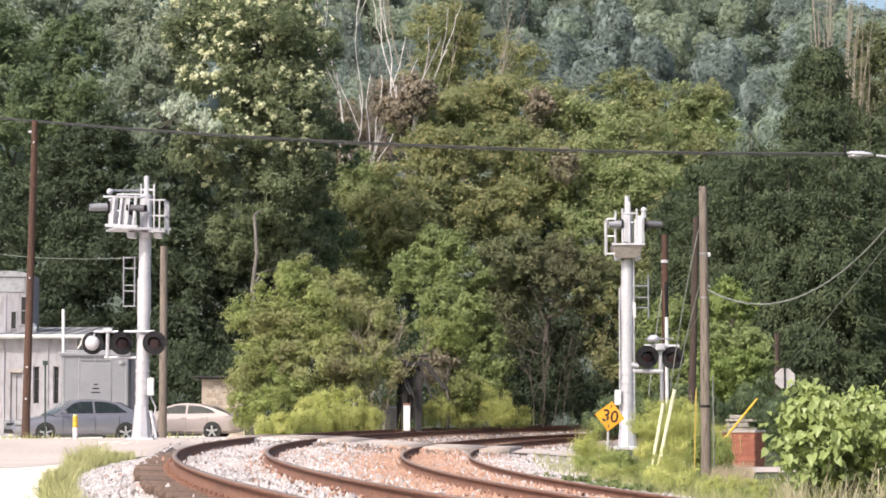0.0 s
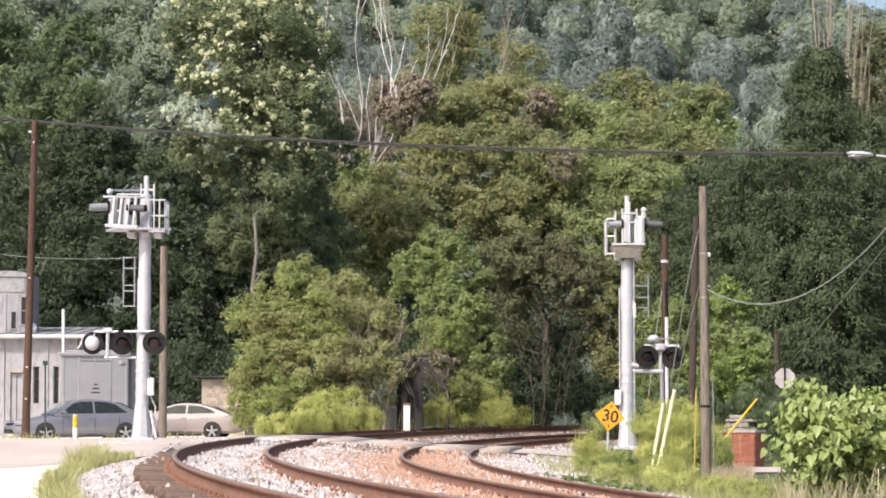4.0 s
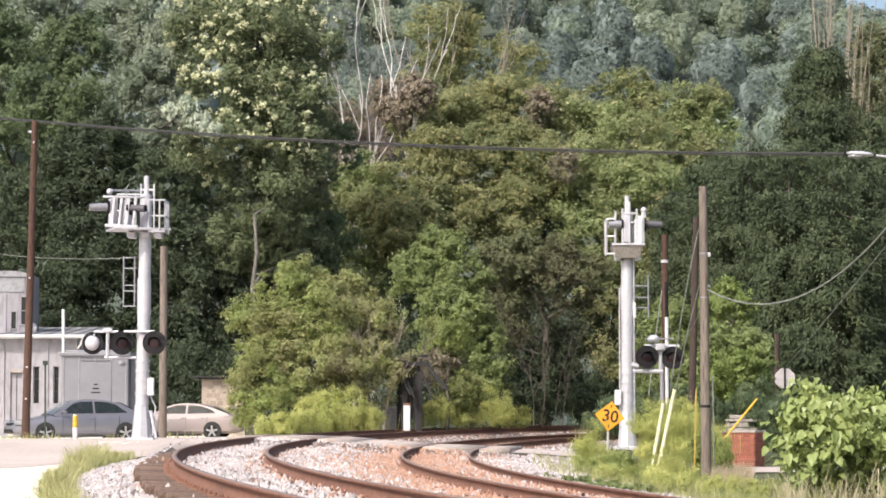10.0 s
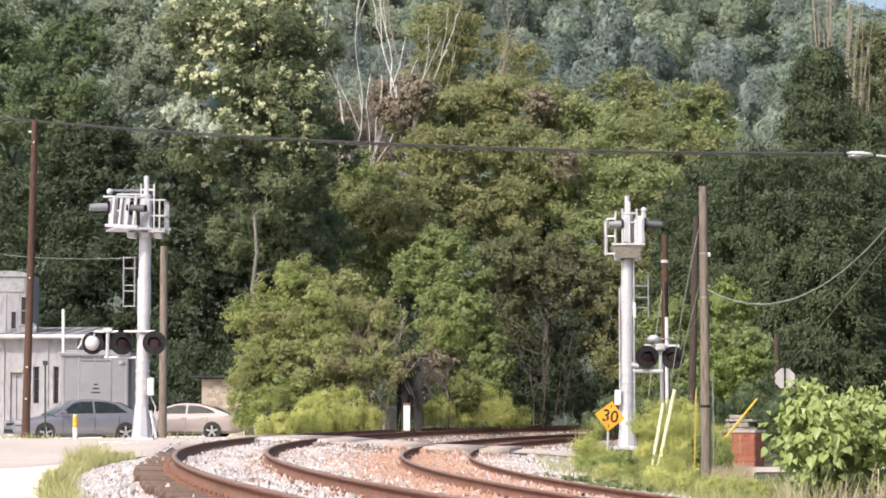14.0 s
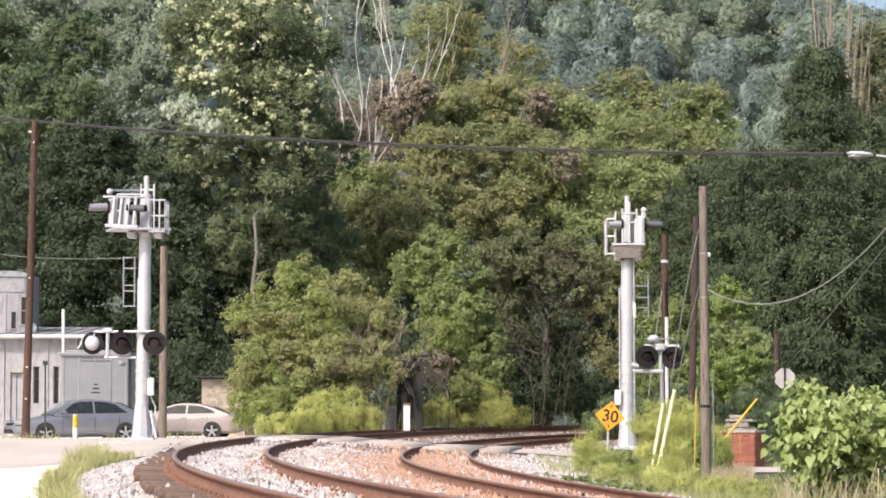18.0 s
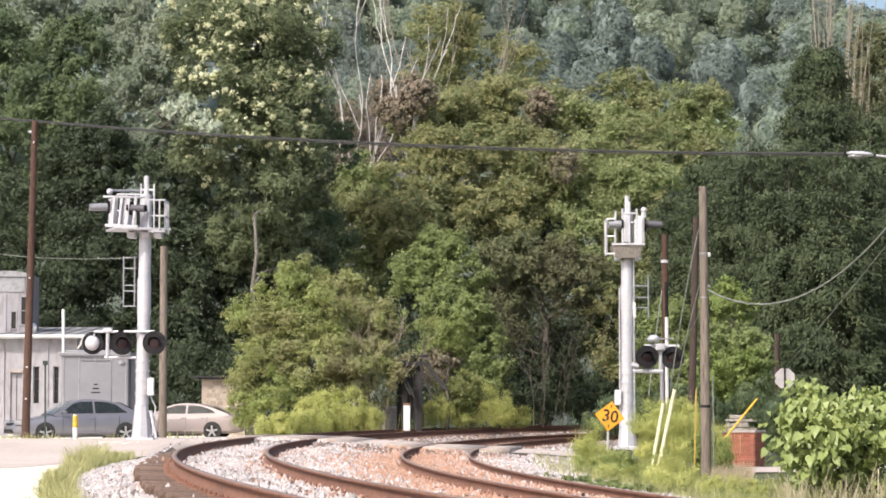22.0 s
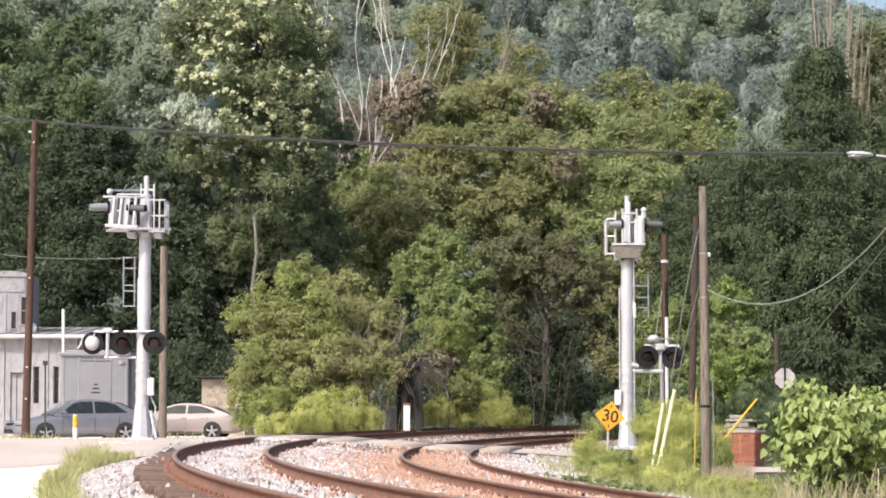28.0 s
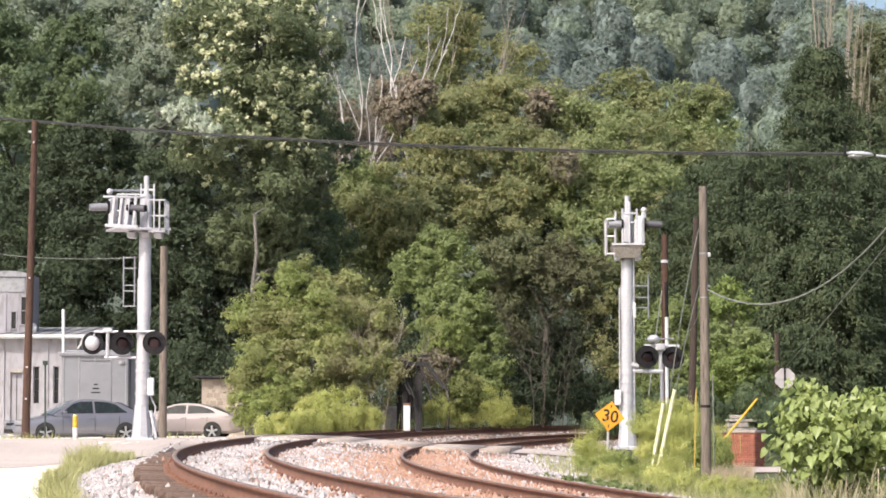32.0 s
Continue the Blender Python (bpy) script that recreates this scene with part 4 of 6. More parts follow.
def crown_bodies(blobs, seed, leaves, nu=16, nv=10):
    """Far crowns: closed lumpy bodies, and leaf sprays lying over their surface."""
    g = np.random.default_rng(seed)
    u, w = np.meshgrid(np.arange(nu) / nu * 2 * math.pi, (np.arange(nv) + 0.5) / nv * math.pi)
    unit = np.stack([np.sin(w) * np.cos(u), np.sin(w) * np.sin(u), np.cos(w)], -1).reshape(-1, 3)
    quads = np.array([(j * nu + i, j * nu + (i + 1) % nu, (j + 1) * nu + (i + 1) % nu, (j + 1) * nu + i) for j in range(nv - 1) for i in range(nu)])
    vs, fs, lv = [], [], []
    for k, (x, y, z, rx, rz) in enumerate(blobs):
        d = g.normal(size=(30, 3))
        d /= np.linalg.norm(d, axis=1)[:, None]
        tall = g.uniform(0.45, 1.0, 30)
        size = np.array((rx, rx * 0.9, rz))

        def bump(q):
            return 0.56 + 0.40 * (np.exp((q @ d.T - 1) / 0.07) * tall).max(axis=1)

        vs.append(np.array((x, y, z)) + unit * bump(unit)[:, None] * 0.86 * size)
        fs.append(quads + k * len(unit))
        if leaves:
            n = int(leaves * rx * rz / 13)
            q = g.normal(size=(n, 3)) + np.array((0, -0.7, 0.25))
            q /= np.linalg.norm(q, axis=1)[:, None]
            c = np.array((x, y, z)) + q * (bump(q) * g.uniform(0.86, 1.06, n))[:, None] * size
            nrm = q + g.normal(0, 0.42, (n, 3))
            nrm /= np.linalg.norm(nrm, axis=1)[:, None]
            t = np.cross(nrm, g.normal(size=(n, 3)))
            t /= np.linalg.norm(t, axis=1)[:, None]
            ln = 0.5 * y / 420 * g.uniform(0.6, 1.5, n)[:, None]
            half = np.cross(nrm, t) * ln * 0.42
            lv.append(np.stack([c - t * ln * 0.5 + half, c + t * ln * 0.55, c - t * ln * 0.5 - half], 1))
    leaf = np.concatenate(lv).reshape(-1, 3) if lv else None
    return np.concatenate(vs), np.concatenate(fs), leaf


def hill_woods():
    """The wooded hill: crowns beyond count on the slope, in four tones of green tinted with haze."""
    rnd = random.Random(77)
    tones = ("blue-green", "mid-green", "yellow-green", "grey-green")
    own = [[], [], [], []]
    y = 246.0
    while y < 490:
        x = -0.2 * y + rnd.uniform(0, 7)
        while x < 0.2 * y:
            px_, py_ = x + rnd.uniform(-2.5, 2.5), y + rnd.uniform(-2.5, 2.5)
            h = rnd.uniform(7, 16)
            # Nearest rows lean to the blue-green, the darkest haze tint.
            tone = noise.noise((px_ * 0.03, py_ * 0.03, 2.0)) * 2.2 + rnd.gauss(0.9 if y > 285 else 0.0, 0.9)
            own[min(3, max(0, int(tone + 0.8)))].append((px_, py_, land(px_, py_) + h * 0.5, rnd.uniform(2.2, 5.4), h * rnd.uniform(0.28, 0.42)))
            x += rnd.uniform(4.2, 7.6)
        y += 6.5
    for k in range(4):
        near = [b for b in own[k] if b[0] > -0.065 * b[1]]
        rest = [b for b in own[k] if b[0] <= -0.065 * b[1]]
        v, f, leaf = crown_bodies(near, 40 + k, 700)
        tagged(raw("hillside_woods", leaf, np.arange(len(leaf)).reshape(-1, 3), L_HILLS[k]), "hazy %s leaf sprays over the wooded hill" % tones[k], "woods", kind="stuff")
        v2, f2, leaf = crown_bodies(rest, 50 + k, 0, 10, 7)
        tagged(raw("hillside_woods", np.concatenate([v, v2]), np.concatenate([f, f2 + len(v)]), HILL_CROWN_SHADES[k], None, True), "hazy %s tree crowns covering the hill" % tones[k], "woods", kind="stuff")


hill_woods()

# ---- crossing signals ----
def pipe(name, pts, r, material, parent, label="", seg=8):
    bm = bmesh.new()
    tube(bm, pts, r, seg)
    return part(name, bm, material, parent, label, True)


def block(name, c, s, material, parent, bevel=0.01, label="", rot=None):
    bm = bmesh.new()
    box(bm, c, s, bevel, rot)
    return part(name, bm, material, parent, label)


def flasher(parent, x, z, y, turn=0.0, r=0.315, back=False):
    """A crossing lamp: round black shield, hooded red lens, rounded case behind. turn: degrees from facing the camera's side."""
    f = new("flasher")
    f.parent = parent
    f.matrix_basis = pose(x, y, z, 0, 0, turn)
    f["label"] = "black round crossing lamp with a hooded red lens, unlit"
    bm = bmesh.new()
    rod(bm, (0, 0.012, 0), (0, -0.012, 0), r, r, 28)
    part("shield", bm, BLACK, f)
    bm = bmesh.new()
    n = 16
    for i in range(n):
        a, b = (math.pi * (-0.15 + 1.3 * k / n) for k in (i, i + 1))
        ln = (0.26, 0.26)
        q = [bm.verts.new((0.15 * math.cos(a), -0.012, 0.15 * math.sin(a))), bm.verts.new((0.15 * math.cos(b), -0.012, 0.15 * math.sin(b))),
             bm.verts.new((0.165 * math.cos(b), -0.012 - 0.24 * max(0.15, math.sin(b)), 0.165 * math.sin(b))), bm.verts.new((0.165 * math.cos(a), -0.012 - 0.24 * max(0.15, math.sin(a)), 0.165 * math.sin(a)))]
        bm.faces.new(q)
    bmesh.ops.remove_doubles(bm, verts=bm.verts, dist=0.001)
    bmesh.ops.solidify(bm, geom=bm.faces[:], thickness=0.008)
    part("hood", bm, BLACK, f)
    bm = bmesh.new()
    bmesh.ops.create_uvsphere(bm, u_segments=20, v_segments=10, radius=0.135, matrix=Matrix.Translation((0, -0.012, 0)) @ Matrix.Diagonal((1, 0.12, 1, 1)))
    part("lens", bm, LENS, f, "dark red unlit lens", True)
    bm = bmesh.new()
    bmesh.ops.create_uvsphere(bm, u_segments=20, v_segments=12, radius=0.2, matrix=Matrix.Translation((0, 0.03 if back else 0.15, 0)) @ Matrix.Diagonal((1, 0.75, 1, 1)))
    part("case", bm, GALV if back else BLACK, f, "", True)
    return f


def signal_head(parent, x, z, y, turn, length=0.45, white=True):
    """A searchlight-type head: upright case with a long dark hood."""
    s = new("signal_head")
    s.parent = parent
    s.matrix_basis = pose(x, y, z, 0, 0, turn)
    s["label"] = "white signal case with a long dark hood"
    bm = bmesh.new()
    box(bm, (0, 0.10, -0.06), (0.25, 0.20, 0.74), 0.04)
    part("case", bm, GALV, s)
    bm = bmesh.new()
    rod(bm, (0, 0, 0.08), (0, -0.05, 0.08), 0.175, 0.175, 20)
    part("shield", bm, BLACK, s)
    bm = bmesh.new()
    rod(bm, (0, -0.04, 0.08), (0, -length, 0.06), 0.105, 0.092, 18, False)
    bmesh.ops.solidify(bm, geom=bm.faces[:], thickness=0.012)
    part("hood", bm, GALV_DARK if white else HOOD, s, "grey tubular lamp hood" if white else "dark tubular lamp hood", True)
    bm = bmesh.new()
    rod(bm, (0, -0.06, 0.08), (0, -0.07, 0.08), 0.10, 0.10, 16)
    part("lens", bm, BLACK, s)
    return s


def cage(parent, x0, x1, y0, y1, z0, z1, posts=4, rails=(0.0, 0.5, 1.0)):
    """Guard rail along one side of the platform."""
    for i in range(posts):
        u = i / (posts - 1)
        p = (x0 + (x1 - x0) * u, y0 + (y1 - y0) * u)
        pipe("guard_post", [(*p, z0), (*p, z1)], 0.024, GALV, parent)
    for k in rails:
        z = z0 + (z1 - z0) * k
        pipe("guard_rail", [(x0, y0, z), (x1, y1, z)], 0.024, GALV, parent)


def mast_common(ob, lean, top, platform, shaft=0.185):
    def at(z):
        return lean * z / top
    bm = bmesh.new()
    rod(bm, (at(0.9), 0, 0.9), (at(platform), 0, platform), shaft, shaft * 0.95, 24)
    part("shaft", bm, GALV, ob, "silver-painted steel tube", True)
    bm = bmesh.new()
    rod(bm, (at(platform), 0, platform), (at(top - 0.5), 0, top - 0.5), shaft * 0.92, shaft * 0.9, 24)
    part("upper_shaft", bm, GALV, ob, "", True)
    bm = bmesh.new()
    rod(bm, (at(top), 0, platform + 0.5), (at(top), 0, top), 0.075, 0.07, 16)
    part("finial_pipe", bm, GALV, ob, "", True)
    bm = bmesh.new()
    rod(bm, (0, 0, 0.02), (0, 0, 0.90), 0.265, 0.178, 8)
    part("base_casting", bm, GALV, ob, "flared cast base")
    bm = bmesh.new()
    box(bm, (0, 0, 0.0), (0.72, 0.72, 0.09), 0.015)
    part("foot_plate", bm, GALV, ob)
    for z in (1.2, 1.55, 1.8, 2.05):
        bm = bmesh.new()
        rod(bm, (at(z), 0, z - 0.03), (at(z), 0, z + 0.03), shaft + 0.018, None, 24)
        part("band", bm, GALV, ob)
    for s in (-1, 1):
        for t in (-1, 1):
            bm = bmesh.new()
            rod(bm, (s * 0.28, t * 0.28, 0.04), (s * 0.28, t * 0.28, 0.11), 0.025, None, 6)
            part("anchor_bolt", bm, GALV_DARK, ob)
    return at


def mast_left():
    ob = thing("signal_mast", (-7.929, 67, -0.056), "silver railway signal mast with caged platform and crossing flashers", "railway signal", "signal masts at the crossing")
    at = mast_common(ob, 0.09, 6.95, 5.25, 0.172)
    # sleeve and bands of the upper mast
    for z, hgt in ((3.75, 0.95), (2.72, 0.12)):
        bm = bmesh.new()
        rod(bm, (at(z), 0, z - hgt / 2), (at(z), 0, z + hgt / 2), 0.182, None, 24)
        part("sleeve", bm, GALV, ob, "", True)
    # platform
    block("platform", (-0.12, 0, 5.52), (1.5, 1.1, 0.06), GALV, ob, 0.012, "", Matrix.Rotation(radians(20), 4, "Z"))
    block("toe_board", (-0.50, -0.57, 5.58), (0.86, 0.03, 0.08), GALV, ob, 0.006, "", Matrix.Rotation(radians(3), 4, "Y"))
    for x in (-0.28, 0.10, 0.42):
        block("bracket", (x, 0, 5.38), (0.22, 0.5, 0.16), GALV, ob, 0.03)
    cage(ob, 0.20, 0.62, -0.42, -0.36, 5.45, 6.28, 4)
    cage(ob, 0.62, 0.62, -0.36, 0.5, 5.45, 6.28, 3)
    cage(ob, -0.75, 0.0, 0.45, 0.5, 5.52, 6.5, 4, (1.0, 0.92, 0.55))
    # white signal cases with hoods to both sides
    signal_head(ob, -0.86, 6.02, -0.30, -72, 0.52)
    signal_head(ob, -0.30, 5.98, -0.40, 62, 0.50, False)
    for x in (-0.72, -0.53, -0.34, -0.16):
        block("case_rib", (x, -0.50, 5.98), (0.07, 0.10, 0.76), GALV, ob, 0.012, "", Matrix.Rotation(radians(5), 4, "Y"))
    pipe("guard_rail", [(-0.98, -0.5, 6.36), (-0.2, -0.55, 6.34), (0.08, -0.3, 6.36)], 0.03, GALV, ob)
    bm = bmesh.new()
    bmesh.ops.create_uvsphere(bm, u_segments=16, v_segments=10, radius=0.085, matrix=Matrix.Translation((-0.83, -0.4, 6.50)))
    part("knob", bm, GALV, ob, "", True)
    pipe("guard_rail", [(-0.78, -0.3, 6.54), (0.0, 0.1, 6.56)], 0.03, GALV_DARK, ob)
    for x in (-0.05, 0.29):
        pipe("fork_post", [(x, 0, 6.2), (x, 0, 6.74)], 0.028, GALV, ob)
    pipe("fork_bar", [(-0.05, 0, 6.58), (0.29, 0, 6.58)], 0.03, GALV, ob)
    # ladder stub
    for x in (-0.49, -0.20):
        pipe("ladder_rail", [(x, -0.05, 3.48), (x, -0.05, 4.82)], 0.022, GALV_DARK, ob)
    for z in (3.5, 3.9, 4.05, 4.5, 4.78):
        pipe("rung", [(-0.49, -0.05, z), (-0.16, -0.05, z)], 0.018, GALV_DARK, ob)
    # crossing lamps on their arm
    pipe("crossarm", [(-1.25, -0.05, 2.72), (-1.25, -0.05, 2.83), (-0.62, -0.05, 2.83)], 0.032, GALV, ob)
    pipe("crossarm", [(-0.45, -0.22, 2.83), (0.36, -0.22, 2.83)], 0.034, GALV, ob)
    pipe("lower_arm", [(-0.98, -0.02, 2.15), (-0.15, -0.02, 2.15)], 0.04, GALV, ob)
    pipe("riser", [(-0.90, -0.02, 2.15), (-0.90, -0.02, 2.86)], 0.05, GALV, ob)
    block("junction_box", (-0.90, -0.03, 2.86), (0.26, 0.16, 0.10), GALV, ob, 0.03)
    flasher(ob, -1.30, 2.53, 0.02, 168, 0.30, True)
    flasher(ob, -0.50, 2.53, -0.16, 8)
    flasher(ob, 0.36, 2.53, -0.30, -6)
    block("control_box", (0.26, -0.16, 1.38), (0.17, 0.14, 0.46), WHITE, ob, 0.03, "small white control box")
    pipe("conduit", [(0.30, -0.1, 0.1), (0.38, -0.1, 0.85), (0.24, -0.1, 1.15)], 0.02, GALV, ob)
    pipe("stay_leg", [(0.42, -0.25, 0.02), (0.26, -0.15, 0.75)], 0.045, GALV, ob)
    return ob


mast_left()


def mast_right():
    ob = thing("signal_mast", (5.056, 70, -0.322), "silver signal mast among weeds with caged platform and crossing flashers", "railway signal", "signal masts at the crossing")
    at = mast_common(ob, 0.03, 6.94, 5.28, 0.175)
    bm = bmesh.new()
    rod(bm, (at(4), 0, 3.8), (at(4), 0, 4.45), 0.183, None, 24)
    part("sleeve", bm, GALV, ob, "", True)
    bm = bmesh.new()
    box(bm, (0, 0, 0), (0.86, 1.05, 0.34), 0.01)
    for v in bm.verts:
        if v.co.z < 0:
            v.co.x *= 0.72
            v.co.y *= 0.72
    bmesh.ops.translate(bm, vec=(0.0, 0, 5.38), verts=bm.verts)
    part("platform", bm, SLAB, ob, "tan rusting tapered platform base")
    block("platform_edge", (0.02, -0.53, 5.57), (0.92, 0.04, 0.06), GALV, ob, 0.008)
    for x in (-0.26, 0.30):
        block("bracket", (x, -0.1, 5.26), (0.16, 0.4, 0.24), GALV, ob, 0.03)
    cage(ob, -0.55, -0.33, -0.30, -0.36, 5.32, 6.28, 2)
    cage(ob, -0.55, -0.55, -0.30, 0.4, 5.32, 6.28, 3)
    pipe("guard_post", [(-0.28, 0.3, 5.5), (-0.27, 0.3, 6.55)], 0.03, GALV, ob)
    for x in (-0.13, 0.06, 0.26):
        pipe("guard_post", [(x, -0.46, 5.5), (x, -0.46, 6.55 if x != 0.06 else 6.75)], 0.03, GALV, ob)
    pipe("guard_rail", [(-0.15, -0.46, 6.42), (0.28, -0.46, 6.42)], 0.03, GALV, ob)
    pipe("guard_rail", [(-0.15, -0.46, 6.14), (0.5, -0.4, 6.2)], 0.03, GALV, ob)
    signal_head(ob, -0.12, 6.05, -0.36, -85, 0.40)
    signal_head(ob, 0.48, 6.05, -0.38, 85, 0.48, False)
    signal_head(ob, 0.36, 5.95, -0.30, 160, 0.12)
    bm = bmesh.new()
    bmesh.ops.create_uvsphere(bm, u_segments=16, v_segments=10, radius=0.085, matrix=Matrix.Translation((0.46, -0.35, 6.52)))
    part("knob", bm, GALV, ob, "", True)
    pipe("case_neck", [(0.46, -0.35, 6.3), (0.46, -0.35, 6.5)], 0.07, GALV, ob)
    # ladder stub
    pipe("ladder_rail", [(0.60, -0.02, 3.55), (0.60, -0.02, 4.78)], 0.022, GALV_DARK, ob)
    for z in (3.85, 4.13, 4.45):
        pipe("rung", [(0.16, -0.02, z), (0.60, -0.02, z)], 0.018, GALV_DARK, ob)
    pipe("conduit", [(-0.20, -0.08, 0.6), (-0.20, -0.08, 4.4)], 0.02, GALV, ob)
    pipe("conduit", [(0.20, -0.08, 0.6), (0.20, -0.08, 5.2)], 0.02, GALV, ob)
    block("coupling", (0.21, -0.10, 3.78), (0.08, 0.08, 0.42), WHITE, ob, 0.02)
    # crossing lamps
    pipe("lower_arm", [(0.15, -0.05, 2.12), (0.98, -0.05, 2.10)], 0.06, GALV, ob)
    pipe("arm_clamp", [(0.12, -0.1, 2.28), (0.32, -0.1, 2.24)], 0.07, GALV, ob)
    pipe("riser", [(0.92, -0.05, 2.10), (0.92, -0.05, 2.86)], 0.055, GALV, ob)
    pipe("crossarm", [(0.48, -0.05, 2.80), (1.44, -0.05, 2.78)], 0.05, GALV, ob)
    block("junction_box", (0.92, -0.12, 2.76), (0.28, 0.18, 0.2), GALV, ob, 0.05)
    flasher(ob, 0.54, 2.49, -0.16, 6)
    flasher(ob, 1.26, 2.47, -0.10, -10)
    bm = bmesh.new()
    bmesh.ops.create_uvsphere(bm, u_segments=18, v_segments=10, radius=0.16, matrix=Matrix.Translation((0.73, -0.1, 2.98)) @ Matrix.Diagonal((1.1, 1, 0.75, 1)))
    part("bell", bm, GALV, ob, "weathered domed crossing bell", True)
    pipe("rail_bar", [(0.5, 0, 2.98), (1.3, 0, 3.0)], 0.02, GALV_DARK, ob)
    block("control_box", (-0.26, -0.16, 1.38), (0.18, 0.14, 0.42), WHITE, ob, 0.03, "small white control box")
    return ob


mast_right()


def lamp_post():
    """The slim post that carries the far lamps of the crossing, with a pale riser."""
    ob = thing("signal_post", (6.283, 73, 0.942), "slim grey signal post with white riser pipes", "railway signal")
    pipe("shaft", [(0, 0, -1.2), (0, 0, 1.655)], 0.06, GALV_DARK, ob)
    pipe("riser_pipe", [(0.13, -0.1, -0.2), (0.13, -0.1, 2.433)], 0.05, WHITE, ob, "white plastic riser pipe")


lamp_post()


def letters(text, size, depth=0.002):
    cu = bpy.data.curves.new("digits", "FONT")
    cu.body, cu.size, cu.extrude = text, size, depth
    cu.align_x, cu.align_y = "CENTER", "CENTER"
    return cu


def speed_sign():
    ob = thing("speed_sign", (4.19, 64, 0.555), "orange diamond railway speed board reading 30", "sign", turn=4)
    bm = bmesh.new()
    box(bm, (0, 0, 0), (0.535, 0.008, 0.535), 0.002, Matrix.Rotation(radians(45), 4, "Y"))
    part("board", bm, SIGN_ORANGE, ob, "orange reflective diamond")
    tx = new("number", letters("30", 0.42))
    tx.data.materials.append(INK)
    tx.data.offset = 0.006
    tx.parent = ob
    tx.matrix_basis = pose(0.01, -0.010, -0.005, 90, 0, 0)
    for s, n_ in ((1, 0.24), (-1, -0.26)):
        bm = bmesh.new()
        box(bm, (0, -0.007, n_), (0.012, 0.003, 0.10))
        for k in (-1, 1):
            box(bm, (k * 0.016, -0.007, n_ + 0.02), (0.010, 0.003, 0.06), 0, None)
        part("mark", bm, INK, ob)
    for ch in ob.children:
        ch.matrix_basis = Matrix.Rotation(radians(9), 4, "Y") @ ch.matrix_basis
    pipe("post", [(-0.05, 0.05, -1.25), (-0.03, 0.05, 0.2)], 0.035, GALV, ob, "pale steel post")


speed_sign()


# ---- poles and wires ----
def wood_pole(label, foot, head, r0, r1, material, sink=0.3):
    ob = thing("utility_pole", foot, label, "utility pole", "utility poles")
    d = Vector(head) - Vector(foot)
    bm = bmesh.new()
    n = 8
    tube(bm, [d * (i / n) - (Vector((0, 0, sink)) if i == 0 else Vector()) for i in range(n + 1)], [r0 + (r1 - r0) * i / n for i in range(n + 1)], 14)
    part("shaft", bm, material, ob, "", True)
    return ob, d


ob, d = wood_pole("weathered grey cut-off wooden pole in the weeds", (5.777, 56, -0.822), (5.745, 56, 5.648), 0.115, 0.088, WOOD_GREY)
for k, hgt in ((0.25, 0.06), (0.62, 0.03), (0.77, 0.05)):
    bm = bmesh.new()
    c = d * k
    rod(bm, c - Vector((0, 0, hgt / 2)), c + Vector((0, 0, hgt / 2)), 0.118 - 0.03 * k, None, 14)
    part("strap", bm, BLACK if k < 0.3 else GALV_DARK, ob, "metal strap")
pipe("conduit", [(0.17, -0.02, 0.249), (0.155, -0.02, 2.302)], 0.016, WIRE_GREY, ob)
block("insulator", (0.09, -0.03, 4.953), (0.07, 0.08, 0.1), GALV, ob, 0.02)
block("insulator", (0.08, -0.03, 4.256), (0.06, 0.06, 0.06), GALV_DARK, ob, 0.015)
block("side_batten", (-0.085, 0, 5.973), (0.025, 0.06, 0.85), WOOD_BROWN, ob, 0.005)

ob, d = wood_pole("tall leaning red-brown creosoted pole", (-12.284, 75, -0.08), (-12.096, 75, 9.278), 0.125, 0.095, WOOD_BROWN)
for k in (0.12, 0.22, 0.5, 0.93):
    block("bolt", tuple(d * k + Vector((0, -0.12, 0))), (0.05, 0.04, 0.05), GALV, ob, 0.01)
block("bracket", tuple(d * 0.965 + Vector((-0.12, 0, 0))), (0.12, 0.08, 0.06), GALV, ob, 0.01)
wood_pole("sawn-off grey wooden pole beside the signal mast", (-7.915, 72, -0.08), (-7.921, 72, 5.356), 0.115, 0.105, WOOD_GREY)
ob, d = wood_pole("short red-brown pole with a steel band", (6.99, 80, 0.558), (6.985, 80, 6.231), 0.115, 0.1, WOOD_BROWN)
bm = bmesh.new()
rod(bm, d * 0.845, d * 0.86, 0.118, None, 14)
part("band", bm, GALV, ob)
pipe("dark_conduit", [(0.08, -0.09, 0), (0.02, -0.1, 4.178)], 0.05, BLACK, ob)
wood_pole("dark brown pole behind the grey pole", (7.61, 78, 0.476), (7.787, 78, 6.633), 0.12, 0.09, WOOD_DIM)
wood_pole("short weathered brown pole behind the road sign", (12.493, 95.5, 0.425), (12.541, 95.5, 3.6), 0.12, 0.11, WOOD_DIM)


def cable(label, pts, r, material):
    bm = bmesh.new()
    tube(bm, pts, r, 6)
    return tagged(part("overhead_cable", bm, material, None, "", True), label, "cable")


